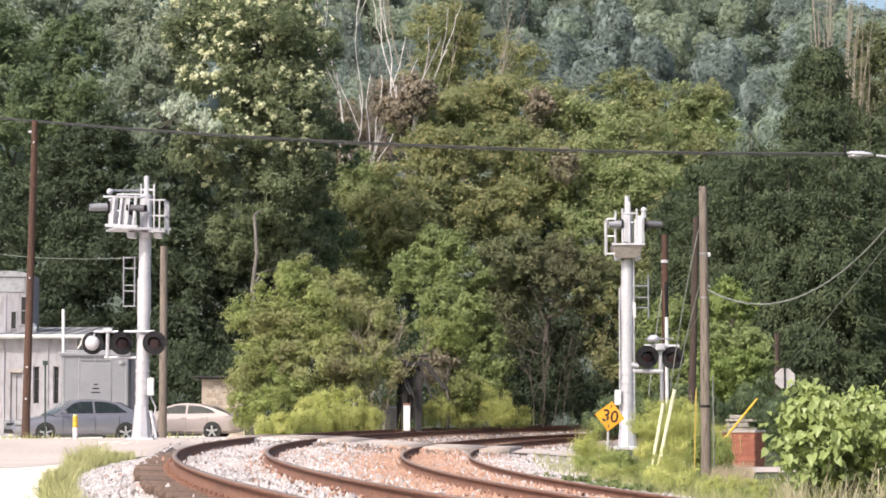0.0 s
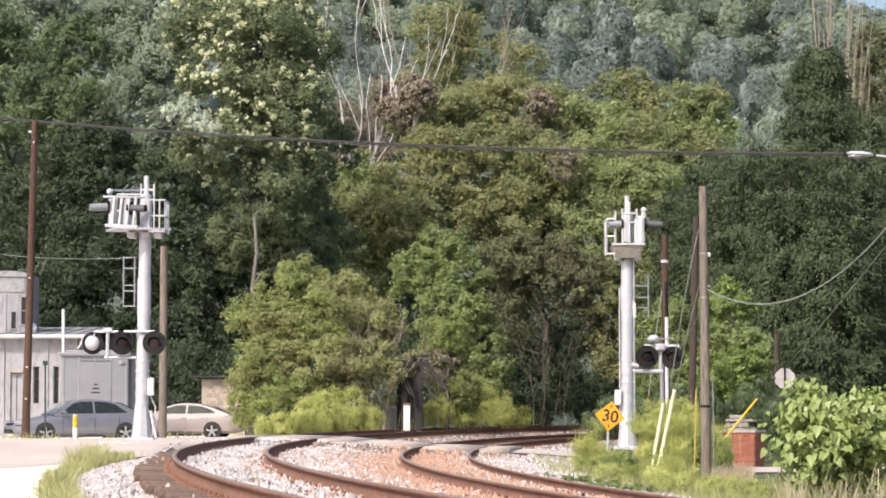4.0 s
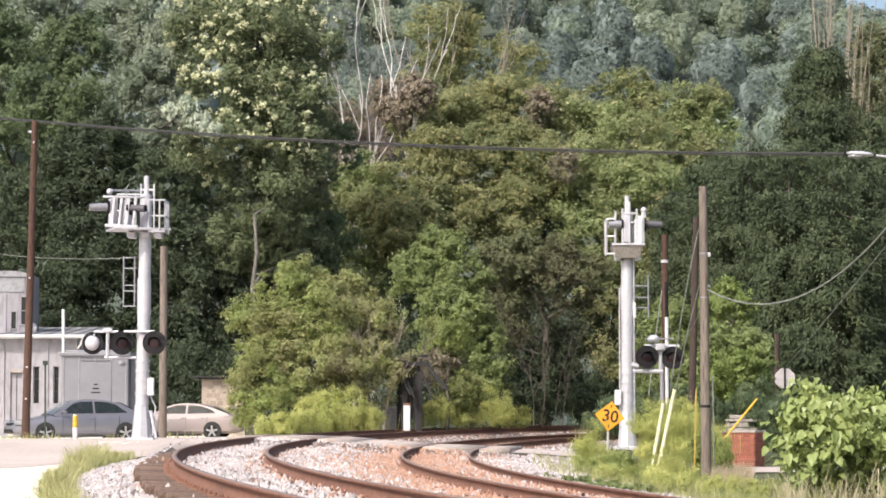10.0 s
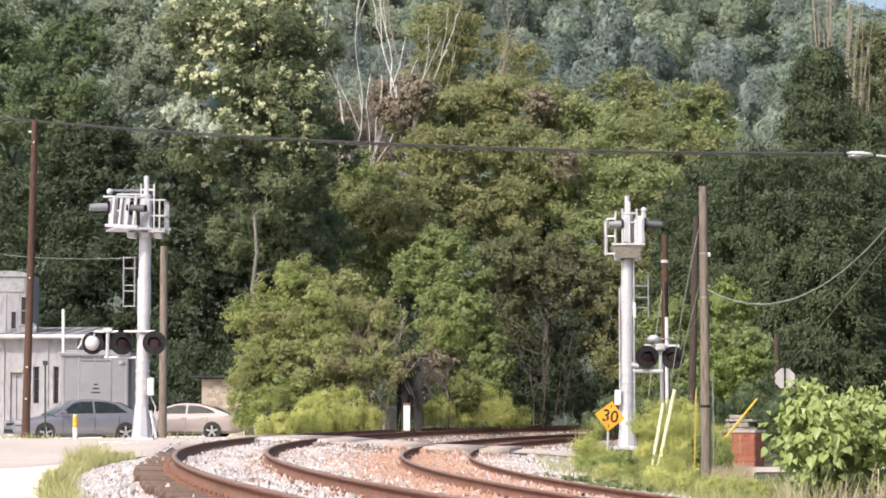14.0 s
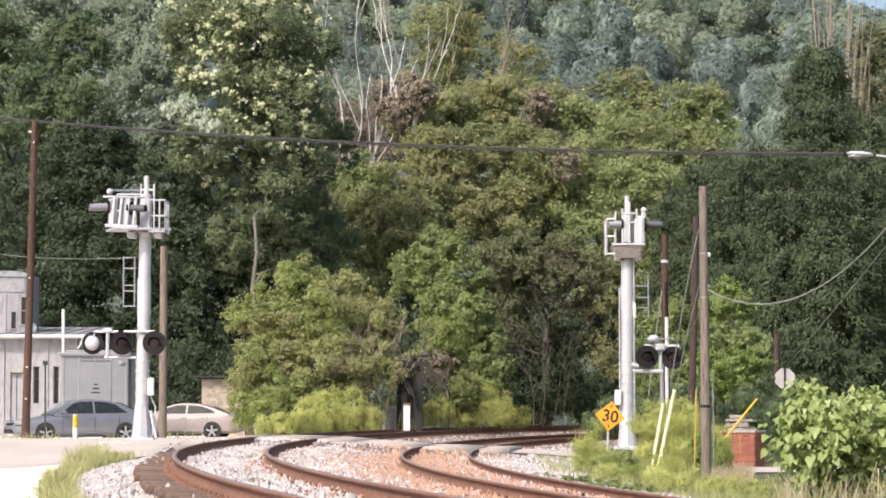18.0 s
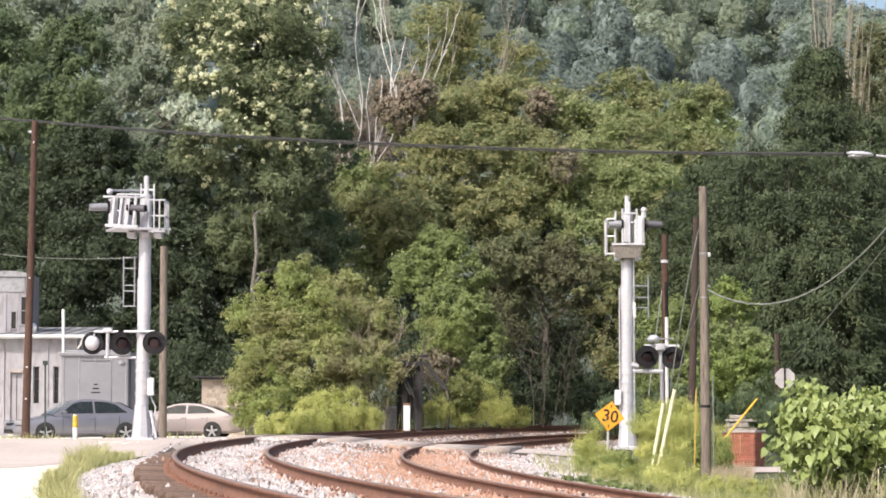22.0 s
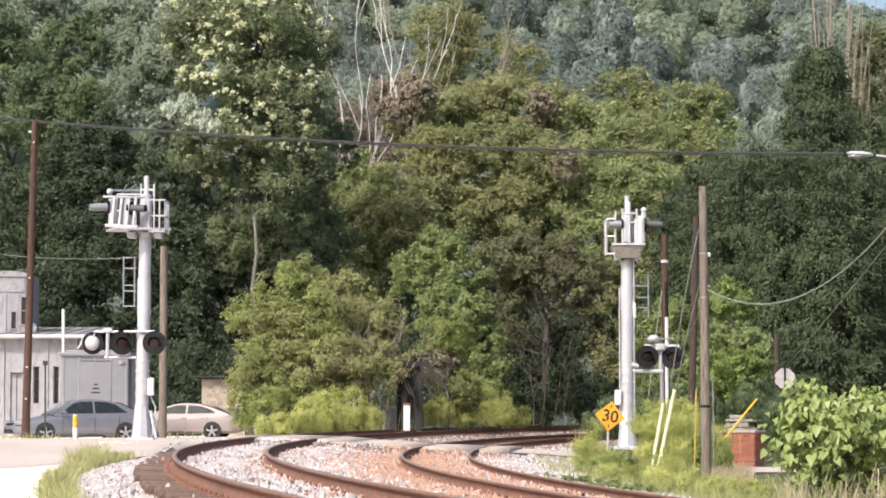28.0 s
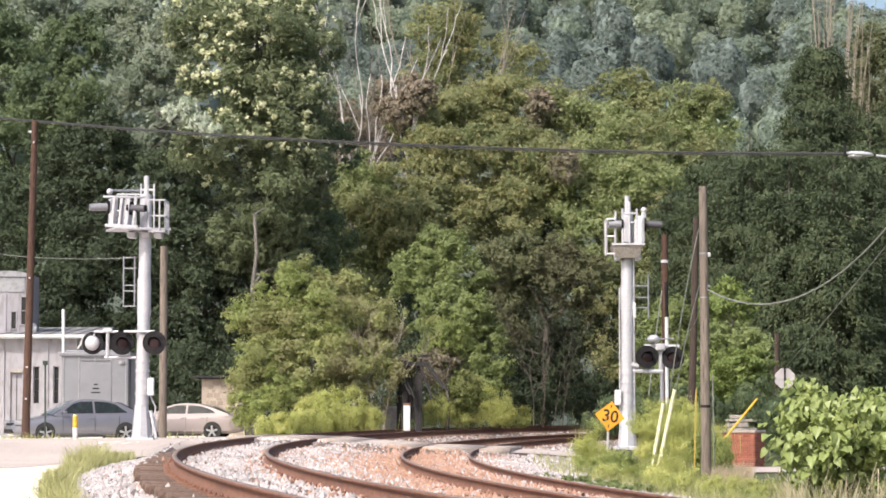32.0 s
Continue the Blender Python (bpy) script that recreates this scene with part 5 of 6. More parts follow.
cable("thick black cable slung over the crossing", sag((-14.331, 76, 9.597), (-12.113, 75, 9.278), 0.02, 6) + sag((-12.113, 75, 9.278), (9.936, 62, 6.984), 0.24, 30)[1:], 0.026, WIRE)
cable("second black cable lashed along the first", sag((-14.331, 76, 9.563), (-12.113, 75, 9.244), 0.02, 6) + sag((-12.113, 75, 9.244), (9.936, 62, 6.942), 0.25, 30)[1:], 0.012, WIRE)
cable("thin grey wire to the mast", sag((-14.311, 78, 5.623), (-12.055, 75, 5.216), 0.03, 8) + sag((-12.055, 75, 5.216), (-8.069, 67, 4.734), 0.04, 10)[1:], 0.008, WIRE_GREY)
cable("slack grey service wire from the cut-off pole", sag((5.793, 56, 3.385), (9.095, 50, 4.727), 0.98, 26), 0.017, WIRE_GREY)
cable("thin straight guy wire over the road", sag((10.909, 60, 5.13), (12.149, 90, 2.275), 0.05, 10), 0.014, WIRE_GREY)
cable("stay wire sloping down from the grey pole", sag((5.652, 56, 4.709), (5.084, 57, 1.167), -0.22, 14), 0.013, WIRE_GREY)
cable("stay wire sloping down from the grey pole", sag((5.656, 56, 3.46), (5.211, 57, 1.167), -0.1, 10), 0.013, WIRE_GREY)
cable("stay wire sloping down from the short pole", sag((6.905, 80, 4.554), (6.38, 79, 1.172), -0.1, 8), 0.015, WIRE_GREY)
cable("thin hanging wire beside the grey pole", sag((6.015, 60, 2.923), (5.798, 62, 2.239), 0.05, 6), 0.010, WIRE_GREY)


def guard(name, label, a, b, r, material):
    ob = thing(name, b, label, "marker post")
    d_ = Vector(a) - Vector(b)
    bm = bmesh.new()
    rod(bm, (0, 0, 0) if name != "guy_guard" else -d_ * 0.35, d_, r, r * 0.92, 10)
    part("sleeve", bm, material, ob, "", True)
    bm = bmesh.new()
    rod(bm, d_ * 0.985, d_, r * 1.06, r * 0.9, 10)
    part("cap", bm, material, ob, "", True)


guard("guy_guard", "pale sun-bleached yellow guy-wire guard leaning in weeds", (4.931, 57, 0.864), (4.723, 57, -0.296), 0.045, YELLOW)
guard("guy_guard", "pale cream yellow guy-wire guard leaning in weeds", (5.095, 56, 1.159), (4.789, 56, -0.278), 0.045, YELLOW)
guard("guy_guard", "bright yellow guy-wire guard slanting over the planter", (9.374, 76, 1.053), (8.261, 75, -0.146), 0.035, YELLOW_DEEP)
guard("guy_guard", "upright deep yellow marker stake among weeds", (5.965, 60, 1.218), (5.814, 59, -0.643), 0.015, YELLOW_DIM)


def line_marker():
    ob = thing("line_marker", (-9.955, 69, -0.063), "white plastic marker post with a yellow top", "marker post")
    pipe("post", [(0, 0, -0.1), (0, 0, 0.307)], 0.07, WHITE, ob, "", 14)
    pipe("yellow_band", [(0, 0, 0.307), (0, 0, 0.613)], 0.073, YELLOW_DEEP, ob, "faded yellow band", 14)
    pipe("cap", [(0, 0, 0.613), (0, 0, 0.659)], 0.06, YELLOW, ob, "", 14)


line_marker()


def street_sign():
    ob = thing("street_sign", (-12.483, 80, -0.061), "thin dark green post with an edge-on street sign", "sign")
    pipe("post", [(0, 0, -0.3), (-0.02, 0, 2.276)], 0.028, GREEN_POST, ob)
    block("name_plate", (-0.02, 0, 2.258), (0.30, 0.32, 0.16), GREEN_POST, ob, 0.004, "small green plate", Matrix.Rotation(radians(8), 4, "Z") @ Matrix.Diagonal((0.5, 1, 0.8, 1)))


street_sign()


def stop_sign():
    ob = thing("road_sign", (12.757, 95, 1.899), "octagonal road sign seen from its bare back", "sign", turn=-6)
    bm = bmesh.new()
    r = 0.401
    q = [bm.verts.new((r * math.cos(radians(22.5 + 45 * i)), 0, r * math.sin(radians(22.5 + 45 * i)))) for i in range(8)]
    bm.faces.new(q)
    bmesh.ops.solidify(bm, geom=bm.faces[:], thickness=0.006)
    part("plate", bm, SIGN_BACK, ob, "dull aluminium octagon plate")
    block("post", (0, -0.03, -0.95), (0.07, 0.045, 2.75), BLACK, ob, 0.005, "dark steel channel post")


stop_sign()


def street_lamp():
    ob = thing("street_lamp", (11.76, 62, -0.164), "grey cobra-head street lamp on a long arm", "street lamp")
    x0 = 22.596
    bm = bmesh.new()
    rod(bm, (0, 0, -0.6), (0, 0, 7.716), 0.13, 0.1, 12)
    part("shaft", bm, WOOD_BROWN, ob, "", True)
    pipe("arm", [(0, 0, 6.613), (-0.5, 0, 7.027), (-1.15, 0, 7.096)], 0.03, GALV, ob, "", 10)
    bm = bmesh.new()
    bmesh.ops.create_uvsphere(bm, u_segments=20, v_segments=12, radius=1, matrix=Matrix.Translation((-1.55, 0, 7.137)) @ Matrix.Rotation(radians(4), 4, "Y") @ Matrix.Diagonal((0.34, 0.14, 0.07, 1)))
    part("head", bm, GALV, ob, "grey cast lamp head", True)
    bm = bmesh.new()
    bmesh.ops.create_uvsphere(bm, u_segments=20, v_segments=10, radius=1, matrix=Matrix.Translation((-1.62, 0, 7.085)) @ Matrix.Diagonal((0.22, 0.12, 0.075, 1)))
    part("refractor", bm, CLEAR, ob, "clear glass bowl", True)
    pipe("photocell", [(-1.92, 0, 7.151), (-1.92, 0, 7.412)], 0.03, BLACK, ob)


street_lamp()


# ---- buildings ----
def window_unit(parent, x, z, w, h, y, lights=2):
    wn_ = new("window")
    wn_.parent = parent
    wn_.location = (x, y, z)
    for n_, c, s in (("frame", (0, 0, h / 2), (w + 0.08, 0.06, 0.05)), ("frame", (0, 0, -h / 2), (w + 0.08, 0.06, 0.05)), ("frame", (-w / 2, 0, 0), (0.05, 0.06, h)), ("frame", (w / 2, 0, 0), (0.05, 0.06, h))):
        block(n_, c, s, SIDING, wn_, 0.004)
    for i in range(lights):
        block("pane", (0, 0.015, (i + 0.5) / lights * h - h / 2), (w - 0.05, 0.01, h / lights - 0.04), GLASS_DARK, wn_, 0, "dark glass pane")
    return wn_


def white_building():
    y = 105
    ob = thing("white_building", (-15.113, y, -0.345), "old whitewashed industrial building with a raised tower", "building")
    h = 4.107
    # front wall as bays between openings
    openings = ((-0.84, 2.1, 0.25, 1.54), (-1.657, 2.1, 0.27, 1.54), (-2.497, 1.75, 0.46, 1.773))
    edges = sorted([v for c, z, w, hh in openings for v in (c - w / 2, c + w / 2)])
    xs_ = [-6.0] + edges + [0.0]
    for i in range(0, len(xs_), 2):
        a, b = xs_[i], xs_[i + 1]
        block("wall", ((a + b) / 2, 0.12, h / 2), (b - a, 0.24, h), SIDING, ob, 0)
    for c, z, w, hh in openings:
        block("lintel", (c, 0.12, (z + hh / 2 + h) / 2), (w, 0.236, h - z - hh / 2), SIDING, ob, 0)
        if z > 1.9:
            block("sill_wall", (c, 0.12, (z - hh / 2) / 2), (w, 0.236, z - hh / 2), SIDING, ob, 0)
    window_unit(ob, openings[0][0], openings[0][1], 0.22, openings[0][3], 0.10, 3)
    window_unit(ob, openings[1][0], openings[1][1], 0.24, openings[1][3], 0.10, 3)
    door = block("door", (openings[2][0], 0.12, 1.3), (0.44, 0.05, 2.5), SIDING, ob, 0.004, "pale double door")
    block("door_gap", (openings[2][0] + 0.02, 0.09, 1.3), (0.025, 0.02, 2.4), BLACK, door, 0)
    block("door_hood", (openings[2][0], -0.03, 2.68), (0.54, 0.1, 0.14), SLAB, ob, 0.01)
    for x in (-0.05, -0.56, -1.22, -2.0, -3.02, -3.6):
        block("pilaster", (x, -0.03, h / 2 - 0.1), (0.10, 0.06, h - 0.2), SIDING, ob, 0.006)
    block("side_wall", (-0.12, 4.5, h / 2), (0.24, 8.5, h), SIDING, ob, 0)
    block("back_wall", (-3, 8.9, h / 2), (6, 0.24, h), SIDING, ob, 0)
    # shallow roof with a pale edge
    bm = bmesh.new()
    box(bm, (-2.8, 4.0, h + 0.31), (6.5, 9.0, 0.07), 0.01, Matrix.Rotation(radians(4.0), 4, "X"))
    part("roof", bm, ROOFING, ob, "low grey metal roof")
    for i in range(10):
        block("roof_seam", (-5.6 + i * 0.62, 4.0, h + 0.355), (0.03, 8.9, 0.05), ROOFING, ob, 0, "", Matrix.Rotation(radians(4.0), 4, "X"))
    block("fascia", (-2.8, -0.42, h - 0.02), (6.5, 0.04, 0.16), WHITE, ob, 0.008, "white eaves board")
    pipe("gutter", [(-6, -0.48, h + 0.03), (0.35, -0.48, h - 0.02)], 0.05, WHITE, ob)
    pipe("downpipe", [(0.34, -0.48, h - 0.02), (0.22, -0.4, h - 0.35), (0.05, -0.10, h - 0.5)], 0.04, WHITE, ob)
    # tower with rounded roof
    tx, ty, tw = -3.173, 3.4, 1.8
    zt = h + 0.2
    block("tower_wall", (tx, ty, zt + 1.2), (tw, 2.0, 2.5), SIDING, ob, 0.01)
    block("tower_band", (tx - 0.2, ty - 0.02, zt + 2.05), (tw * 0.9, 2.04, 0.62), ROOFING, ob, 0.005, "grey boarded window band")
    window_unit(ob, tx + 0.15, zt + 0.55, 0.24, 0.75, ty - 1.02, 1)
    window_unit(ob, tx + 0.60, zt + 0.95, 0.30, 1.2, ty - 1.02, 2)
    for x in (-0.2, 0.36):
        block("tower_pilaster", (tx + x, ty - 1.01, zt + 0.85), (0.09, 0.06, 1.7), SIDING, ob, 0.006)
    bm = bmesh.new()
    rod(bm, (tx - 0.15, ty - 1.1, zt + 1.15), (tx - 0.15, ty + 1.1, zt + 1.15), 1.0, None, 40)
    for v in bm.verts:
        v.co.x = tx - 0.1 + (v.co.x - tx + 0.15) * 0.92
        v.co.z = zt + 2.42 + max(-0.03, (v.co.z - zt - 1.15) * 0.22)
    part("tower_roof", bm, ROOFING, ob, "rounded pale tower roof")
    bm = bmesh.new()
    bmesh.ops.create_uvsphere(bm, u_segments=16, v_segments=10, radius=0.2, matrix=Matrix.Translation((tx + 0.92, ty - 0.7, zt + 0.2)) @ Matrix.Diagonal((0.9, 0.9, 1.3, 1)))
    part("roof_vent", bm, WHITE, ob, "white domed roof vent", True)


white_building()


def relay_case():
    ob = thing("relay_hut", (-12.726, 93, -0.226), "grey metal railway relay hut behind parked cars", "relay hut")
    w, h = 2.439, 2.935
    block("body", (0, 0.9, h / 2), (w, 1.8, h), CASE_GREY, ob, 0.015)
    for i in range(5):
        x = -w / 2 + 0.08 + (w - 0.16) * i / 4
        block("seam_strip", (x, -0.008, h / 2), (0.05, 0.03, h - 0.1), GALV_DARK, ob, 0.005)
    block("door", (0.05, -0.012, h * 0.48), (1.15, 0.03, h * 0.86), CASE_GREY, ob, 0.01, "flush grey door")
    block("drip_rail", (0.05, -0.03, h * 0.945), (1.1, 0.05, 0.03), GALV_DARK, ob, 0.005)
    bm = bmesh.new()
    box(bm, (0, 0.9, h + 0.05), (w + 0.18, 2.0, 0.14), 0.03)
    box(bm, (0, 0.9, h + 0.15), (w - 0.25, 1.7, 0.10), 0.04)
    part("roof", bm, CASE_GREY, ob, "stepped grey metal roof")
    for z, wd in ((h * 0.64, 0.14), (h * 0.59, 0.24), (h * 0.54, 0.34)):
        block("notice", (0.05, -0.03, z), (wd, 0.006, 0.05), BLACK, ob, 0)
    bm = bmesh.new()
    bmesh.ops.create_uvsphere(bm, u_segments=14, v_segments=8, radius=0.1, matrix=Matrix.Translation((w / 2 - 0.22, -0.05, h * 0.91)) @ Matrix.Diagonal((1.2, 0.7, 0.8, 1)))
    part("door_light", bm, CLEAR, ob, "small round outside light", True)
    pipe("vent_pipe", [(-w / 2 + 0.05, 0.15, h), (-w / 2 + 0.03, 0.15, h + 1.695)], 0.06, WHITE, ob, "white plastic pipe", 12)
    block("side_vent", (w / 2 + 0.14, 1.0, h * 0.5), (0.26, 0.9, h * 0.9), CASE_GREY, ob, 0.02)


relay_case()


def stone_building():
    ob = thing("stone_shed", (-8.972, 104, -0.335), "small tan field-stone shed half hidden by a shrub", "shed")
    w, h = 1.756, 2.311
    block("wall", (0, 2.0, h / 2), (w, 4.0, h), MORTAR, ob, 0.01)
    rnd = random.Random(4)
    meshes = []
    for k in range(6):
        bm = bmesh.new()
        box(bm, (0, 0, 0), (1, 0.09, 1), 0.0)
        for v in bm.verts:
            v.co.x += rnd.uniform(-0.09, 0.09)
            v.co.z += rnd.uniform(-0.09, 0.09)
            if v.co.y < 0:
                v.co.x *= 0.88
                v.co.z *= 0.86
        me = bpy.data.meshes.new("stone")
        bm.to_mesh(me)
        bm.free()
        me.materials.append(STONEWALL)
        meshes.append(me)
    z = 0.1
    while z < h - 0.12:
        rh = rnd.uniform(0.10, 0.19)
        x = -w / 2
        while x < w / 2 - 0.1:
            rw = rnd.uniform(0.10, 0.34)
            rw = min(rw, w / 2 - x)
            s = new("stone", meshes[rnd.randrange(6)])
            s.parent = ob
            s.matrix_basis = pose(x + rw / 2, 0.028, z + rh / 2, 0, rnd.uniform(-9, 9), 0) @ Matrix.Diagonal((rw * 0.98, 1, rh * rnd.uniform(0.85, 1.15), 1))
            x += rw
        z += rh
    block("roof", (0, 2.0, h + 0.06), (w + 0.7, 4.6, 0.10), WOOD_BLACK, ob, 0.015, "dark flat roof edge")
    block("roof_board", (0.0, -0.33, h + 0.10), (w + 0.5, 0.05, 0.07), WOOD_BLACK, ob, 0.01)


stone_building()


def timber_trestle():
    ob = thing("timber_frame", (-1.135, 94.8, -0.097), "blackened timber loading frame with sloping braces", "timber frame")
    z = lambda p: (765 - p) * 94.8 / 4500
    x = lambda p: (p - 730) * 94.8 / 4500
    block("post", (x(716), 0, z(700)), (0.22, 0.22, 2.6), WOOD_BLACK, ob, 0.015)
    block("post", (x(741), 0.1, z(700)), (0.26, 0.22, 2.7), WOOD_BLACK, ob, 0.015)
    block("post", (x(706), 1.2, z(700)), (0.2, 0.2, 2.6), WOOD_BLACK, ob, 0.015)
    block("cap_beam", (x(730), -0.03, z(645)), (1.25, 0.26, 0.16), WOOD_BLACK, ob, 0.015)
    block("top_beam", (x(732), 0.3, z(635)), (1.3, 0.24, 0.10), WOOD_GREY, ob, 0.015, "greyed top timber")
    block("top_beam", (x(742), -0.1, z(631)), (0.7, 0.2, 0.10), WOOD_BLACK, ob, 0.015)
    for x0, z0_, x1, z1 in ((748, 640, 786, 690), (756, 642, 794, 694), (744, 648, 764, 705), (704, 650, 727, 700), (712, 655, 734, 705)):
        bm = bmesh.new()
        a, b = Vector((x(x0), -0.12, z(z0_))), Vector((x(x1), -0.5, z(z1)))
        m = Matrix.Translation((a + b) / 2) @ (b - a).to_track_quat("Z", "Y").to_matrix().to_4x4()
        box(bm, (0, 0, 0), (0.065, 0.065, (b - a).length), 0.008)
        bmesh.ops.transform(bm, matrix=m, verts=bm.verts)
        part("brace", bm, WOOD_BLACK, ob)
    for k in range(4):
        block("plank", (x(722 + k * 7), 0.2, z(690)), (0.13, 0.05, 2.2), WOOD_BLACK, ob, 0.008)


timber_trestle()
bm = bmesh.new()
box(bm, (0, 0, 0), (1.35, 0.9, 1.35), 0.09)
for v in bm.verts:
    v.co.x += 0.12 * v.co.z
ob = part("concrete_block", bm, SLAB)
ob.location = (-1.954, 99, 0.196)
tagged(ob, "rough grey concrete footing block", "concrete block")


def mile_post():
    ob = thing("mile_post", (-1.305, 92, -0.012), "short white line-side post with a rusty cap", "marker post")
    block("post", (0, 0, 0.45), (0.245, 0.22, 0.94), WHITE, ob, 0.02)
    block("cap", (0, 0, 0.94), (0.266, 0.24, 0.082), RUST, ob, 0.01, "rust-stained cap")


mile_post()


def planter():
    """Two brick piers with slabs and a planted urn, beside the road."""
    brick_mesh = bpy.data.meshes.new("brick")
    bm = bmesh.new()
    box(bm, (0, 0, 0), (0.188, 0.095, 0.060))
    bm.to_mesh(brick_mesh)
    bm.free()
    brick_mesh.materials.append(BRICK)
    for px_, py_, pz_, w, h, lab in ((9.31, 78, -1.02, 0.78, 1.05, "red brick pier beside the road"), (8.995, 80, -1.0, 0.60, 1.0, "lower red brick pier topped with a stone slab")):
        ob = thing("brick_pier", (px_, py_, pz_), lab, "brick pier", "brick piers by the road", turn=-29)
        block("core", (0, 0, h / 2), (w - 0.03, w - 0.03, h), BRICK_MORTAR, ob, 0)
        rows = int(h / 0.07)
        for r_ in range(rows):
            n_ = round(w / 0.2)
            for side in range(2):
                for i in range(n_):
                    u = (i + 0.5 + (0.14 if (r_ + side) % 2 else -0.14)) / n_ * w - w / 2
                    b = new("brick", brick_mesh)
                    b.parent = ob
                    c = (u, -w / 2 + 0.035, 0.035 + r_ * 0.07) if side == 0 else (w / 2 - 0.035, u, 0.035 + r_ * 0.07)
                    b.matrix_basis = pose(*c, 0, 0, 90 * side)
        block("coping", (0, 0, h + 0.035), (w + 0.10, w + 0.10, 0.07), SLAB, ob, 0.012)
    ob = thing("stone_urn", (9.529, 82, 0.02), "weathered stone slabs stacked as a plant stand", "planter")
    for k, (w, hh, zz) in enumerate(((0.9, 0.10, 0.08), (0.7, 0.15, 0.22), (0.92, 0.09, 0.36), (0.5, 0.12, 0.48))):
        block("slab", (0.06 * (-1) ** k, 0, zz), (w, 0.6, hh), SLAB, ob, 0.03, "", Matrix.Rotation(radians(6 * (-1) ** k), 4, "Z"))
    block("footing", (0, 0.1, -0.5), (0.6, 0.5, 1.15), MORTAR, ob, 0.02)


planter()


# ---- parked cars ----
def loft(rings):
    bm = bmesh.new()
    rows = [[bm.verts.new(p) for p in ring] for ring in rings]
    for a, b in zip(rows, rows[1:]):
        for i in range(len(a)):
            j = (i + 1) % len(a)
            bm.faces.new((a[i], a[j], b[j], b[i]))
    bm.faces.new(rows[0])
    bm.faces.new(rows[-1][::-1])
    return bm


def sedan(label, place, turn, paint, length=4.7, width=1.78, roof=1.44, wheelbase=2.68, round_back=0.0):
    """A saloon car whose front points to -x."""
    ob = thing("car", place, label, "car", "parked cars", turn=turn)
    hw, L_ = width / 2, length
    top_t = ((0, 0.56), (0.03, 0.66), (0.10, 0.76), (0.26, 0.92), (0.32, 0.95), (0.74, 0.99), (0.84, 1.0), (0.95, 0.97 - round_back), (0.985, 0.86 - round_back), (1, 0.70))
    low_t = ((0, 0.28), (0.06, 0.20), (0.2, 0.19), (0.8, 0.20), (0.94, 0.26), (1, 0.36))
    wid_t = ((0, 0.62), (0.03, 0.80), (0.09, 0.93), (0.22, 1.0), (0.75, 1.0), (0.92, 0.94), (0.975, 0.84), (1, 0.70))
    rings = []
    for i in range(41):
        u = i / 40
        u = u + 0.25 * math.sin(2 * math.pi * u) / (2 * math.pi) * -1
        x, zt, zb, w = (u - 0.5) * L_, line(top_t, u), line(low_t, u), hw * line(wid_t, u)
        half = [(0.80, zb), (0.97, zb + 0.10), (1.0, zb + (zt - zb) * 0.40), (0.985, zb + (zt - zb) * 0.72), (0.93, zt - 0.06), (0.84, zt - 0.012), (0.45, zt + 0.012)]
        ring = [(x, w * a, z) for a, z in half] + [(x, -w * a, z) for a, z in half[::-1]]
        rings.append(ring)
    part("body", loft(rings), paint, ob, "", True)
    # cabin: pillars and roof
    prof = [(0.265, 0.94), (0.39, roof - 0.14), (0.45, roof - 0.04), (0.54, roof), (0.65, roof - 0.03), (0.75, roof - 0.14), (0.90, 0.985)]
    def half_w(z):
        return hw * (0.90 - 0.26 * (z - 0.95) / (roof - 0.95))
    rings = []
    for s in (1, 0.8, 0.3, -0.3, -0.8, -1):
        rings.append([((u - 0.5) * L_, s * half_w(z), z + (0.02 * (1 - s * s) if z > 1.0 else 0)) for u, z in prof] + [((0.905 - 0.5) * L_, s * half_w(0.9), 0.9), ((0.285 - 0.5) * L_, s * half_w(0.9), 0.9)])
    part("cabin", loft(rings), paint, ob, "", True)
    def side_pane(name, pts, s, lift=0.006):
        bm = bmesh.new()
        vs = [bm.verts.new(((u - 0.5) * L_, s * (half_w(z) + lift), z)) for u, z in pts]
        bm.faces.new(vs)
        bmesh.ops.solidify(bm, geom=bm.faces[:], thickness=0.004)
        part(name, bm, CAR_GLASS, ob)
    zr = roof - 0.10
    for s in (-1, 1):
        side_pane("side_window", ((0.325, 0.985), (0.415, zr - 0.06), (0.47, zr + 0.02), (0.555, zr + 0.03), (0.555, 0.99)), s)
        side_pane("side_window", ((0.57, 0.99), (0.57, zr + 0.03), (0.655, zr + 0.01), (0.72, zr - 0.07), (0.77, 1.12), (0.80, 1.01)), s)
    for name, u0, z0_, u1, z1 in (("windshield", 0.27, 0.955, 0.40, roof - 0.12), ("rear_window", 0.895, 1.0, 0.765, roof - 0.12)):
        bm = bmesh.new()
        vs = []
        for u, z, k in ((u0, z0_, 0.93), (u1, z1, 0.9)):
            out = -0.012 if u0 < 0.5 else 0.012
            vs.append([bm.verts.new(((u - 0.5) * L_ + out, s * half_w(z) * k, z + 0.014 + 0.014 * (1 - s * s))) for s in (-1, -0.5, 0, 0.5, 1)])
        for i in range(4):
            bm.faces.new((vs[0][i], vs[0][i + 1], vs[1][i + 1], vs[1][i]))
        part(name, bm, WINDSHIELD, ob, "", True)
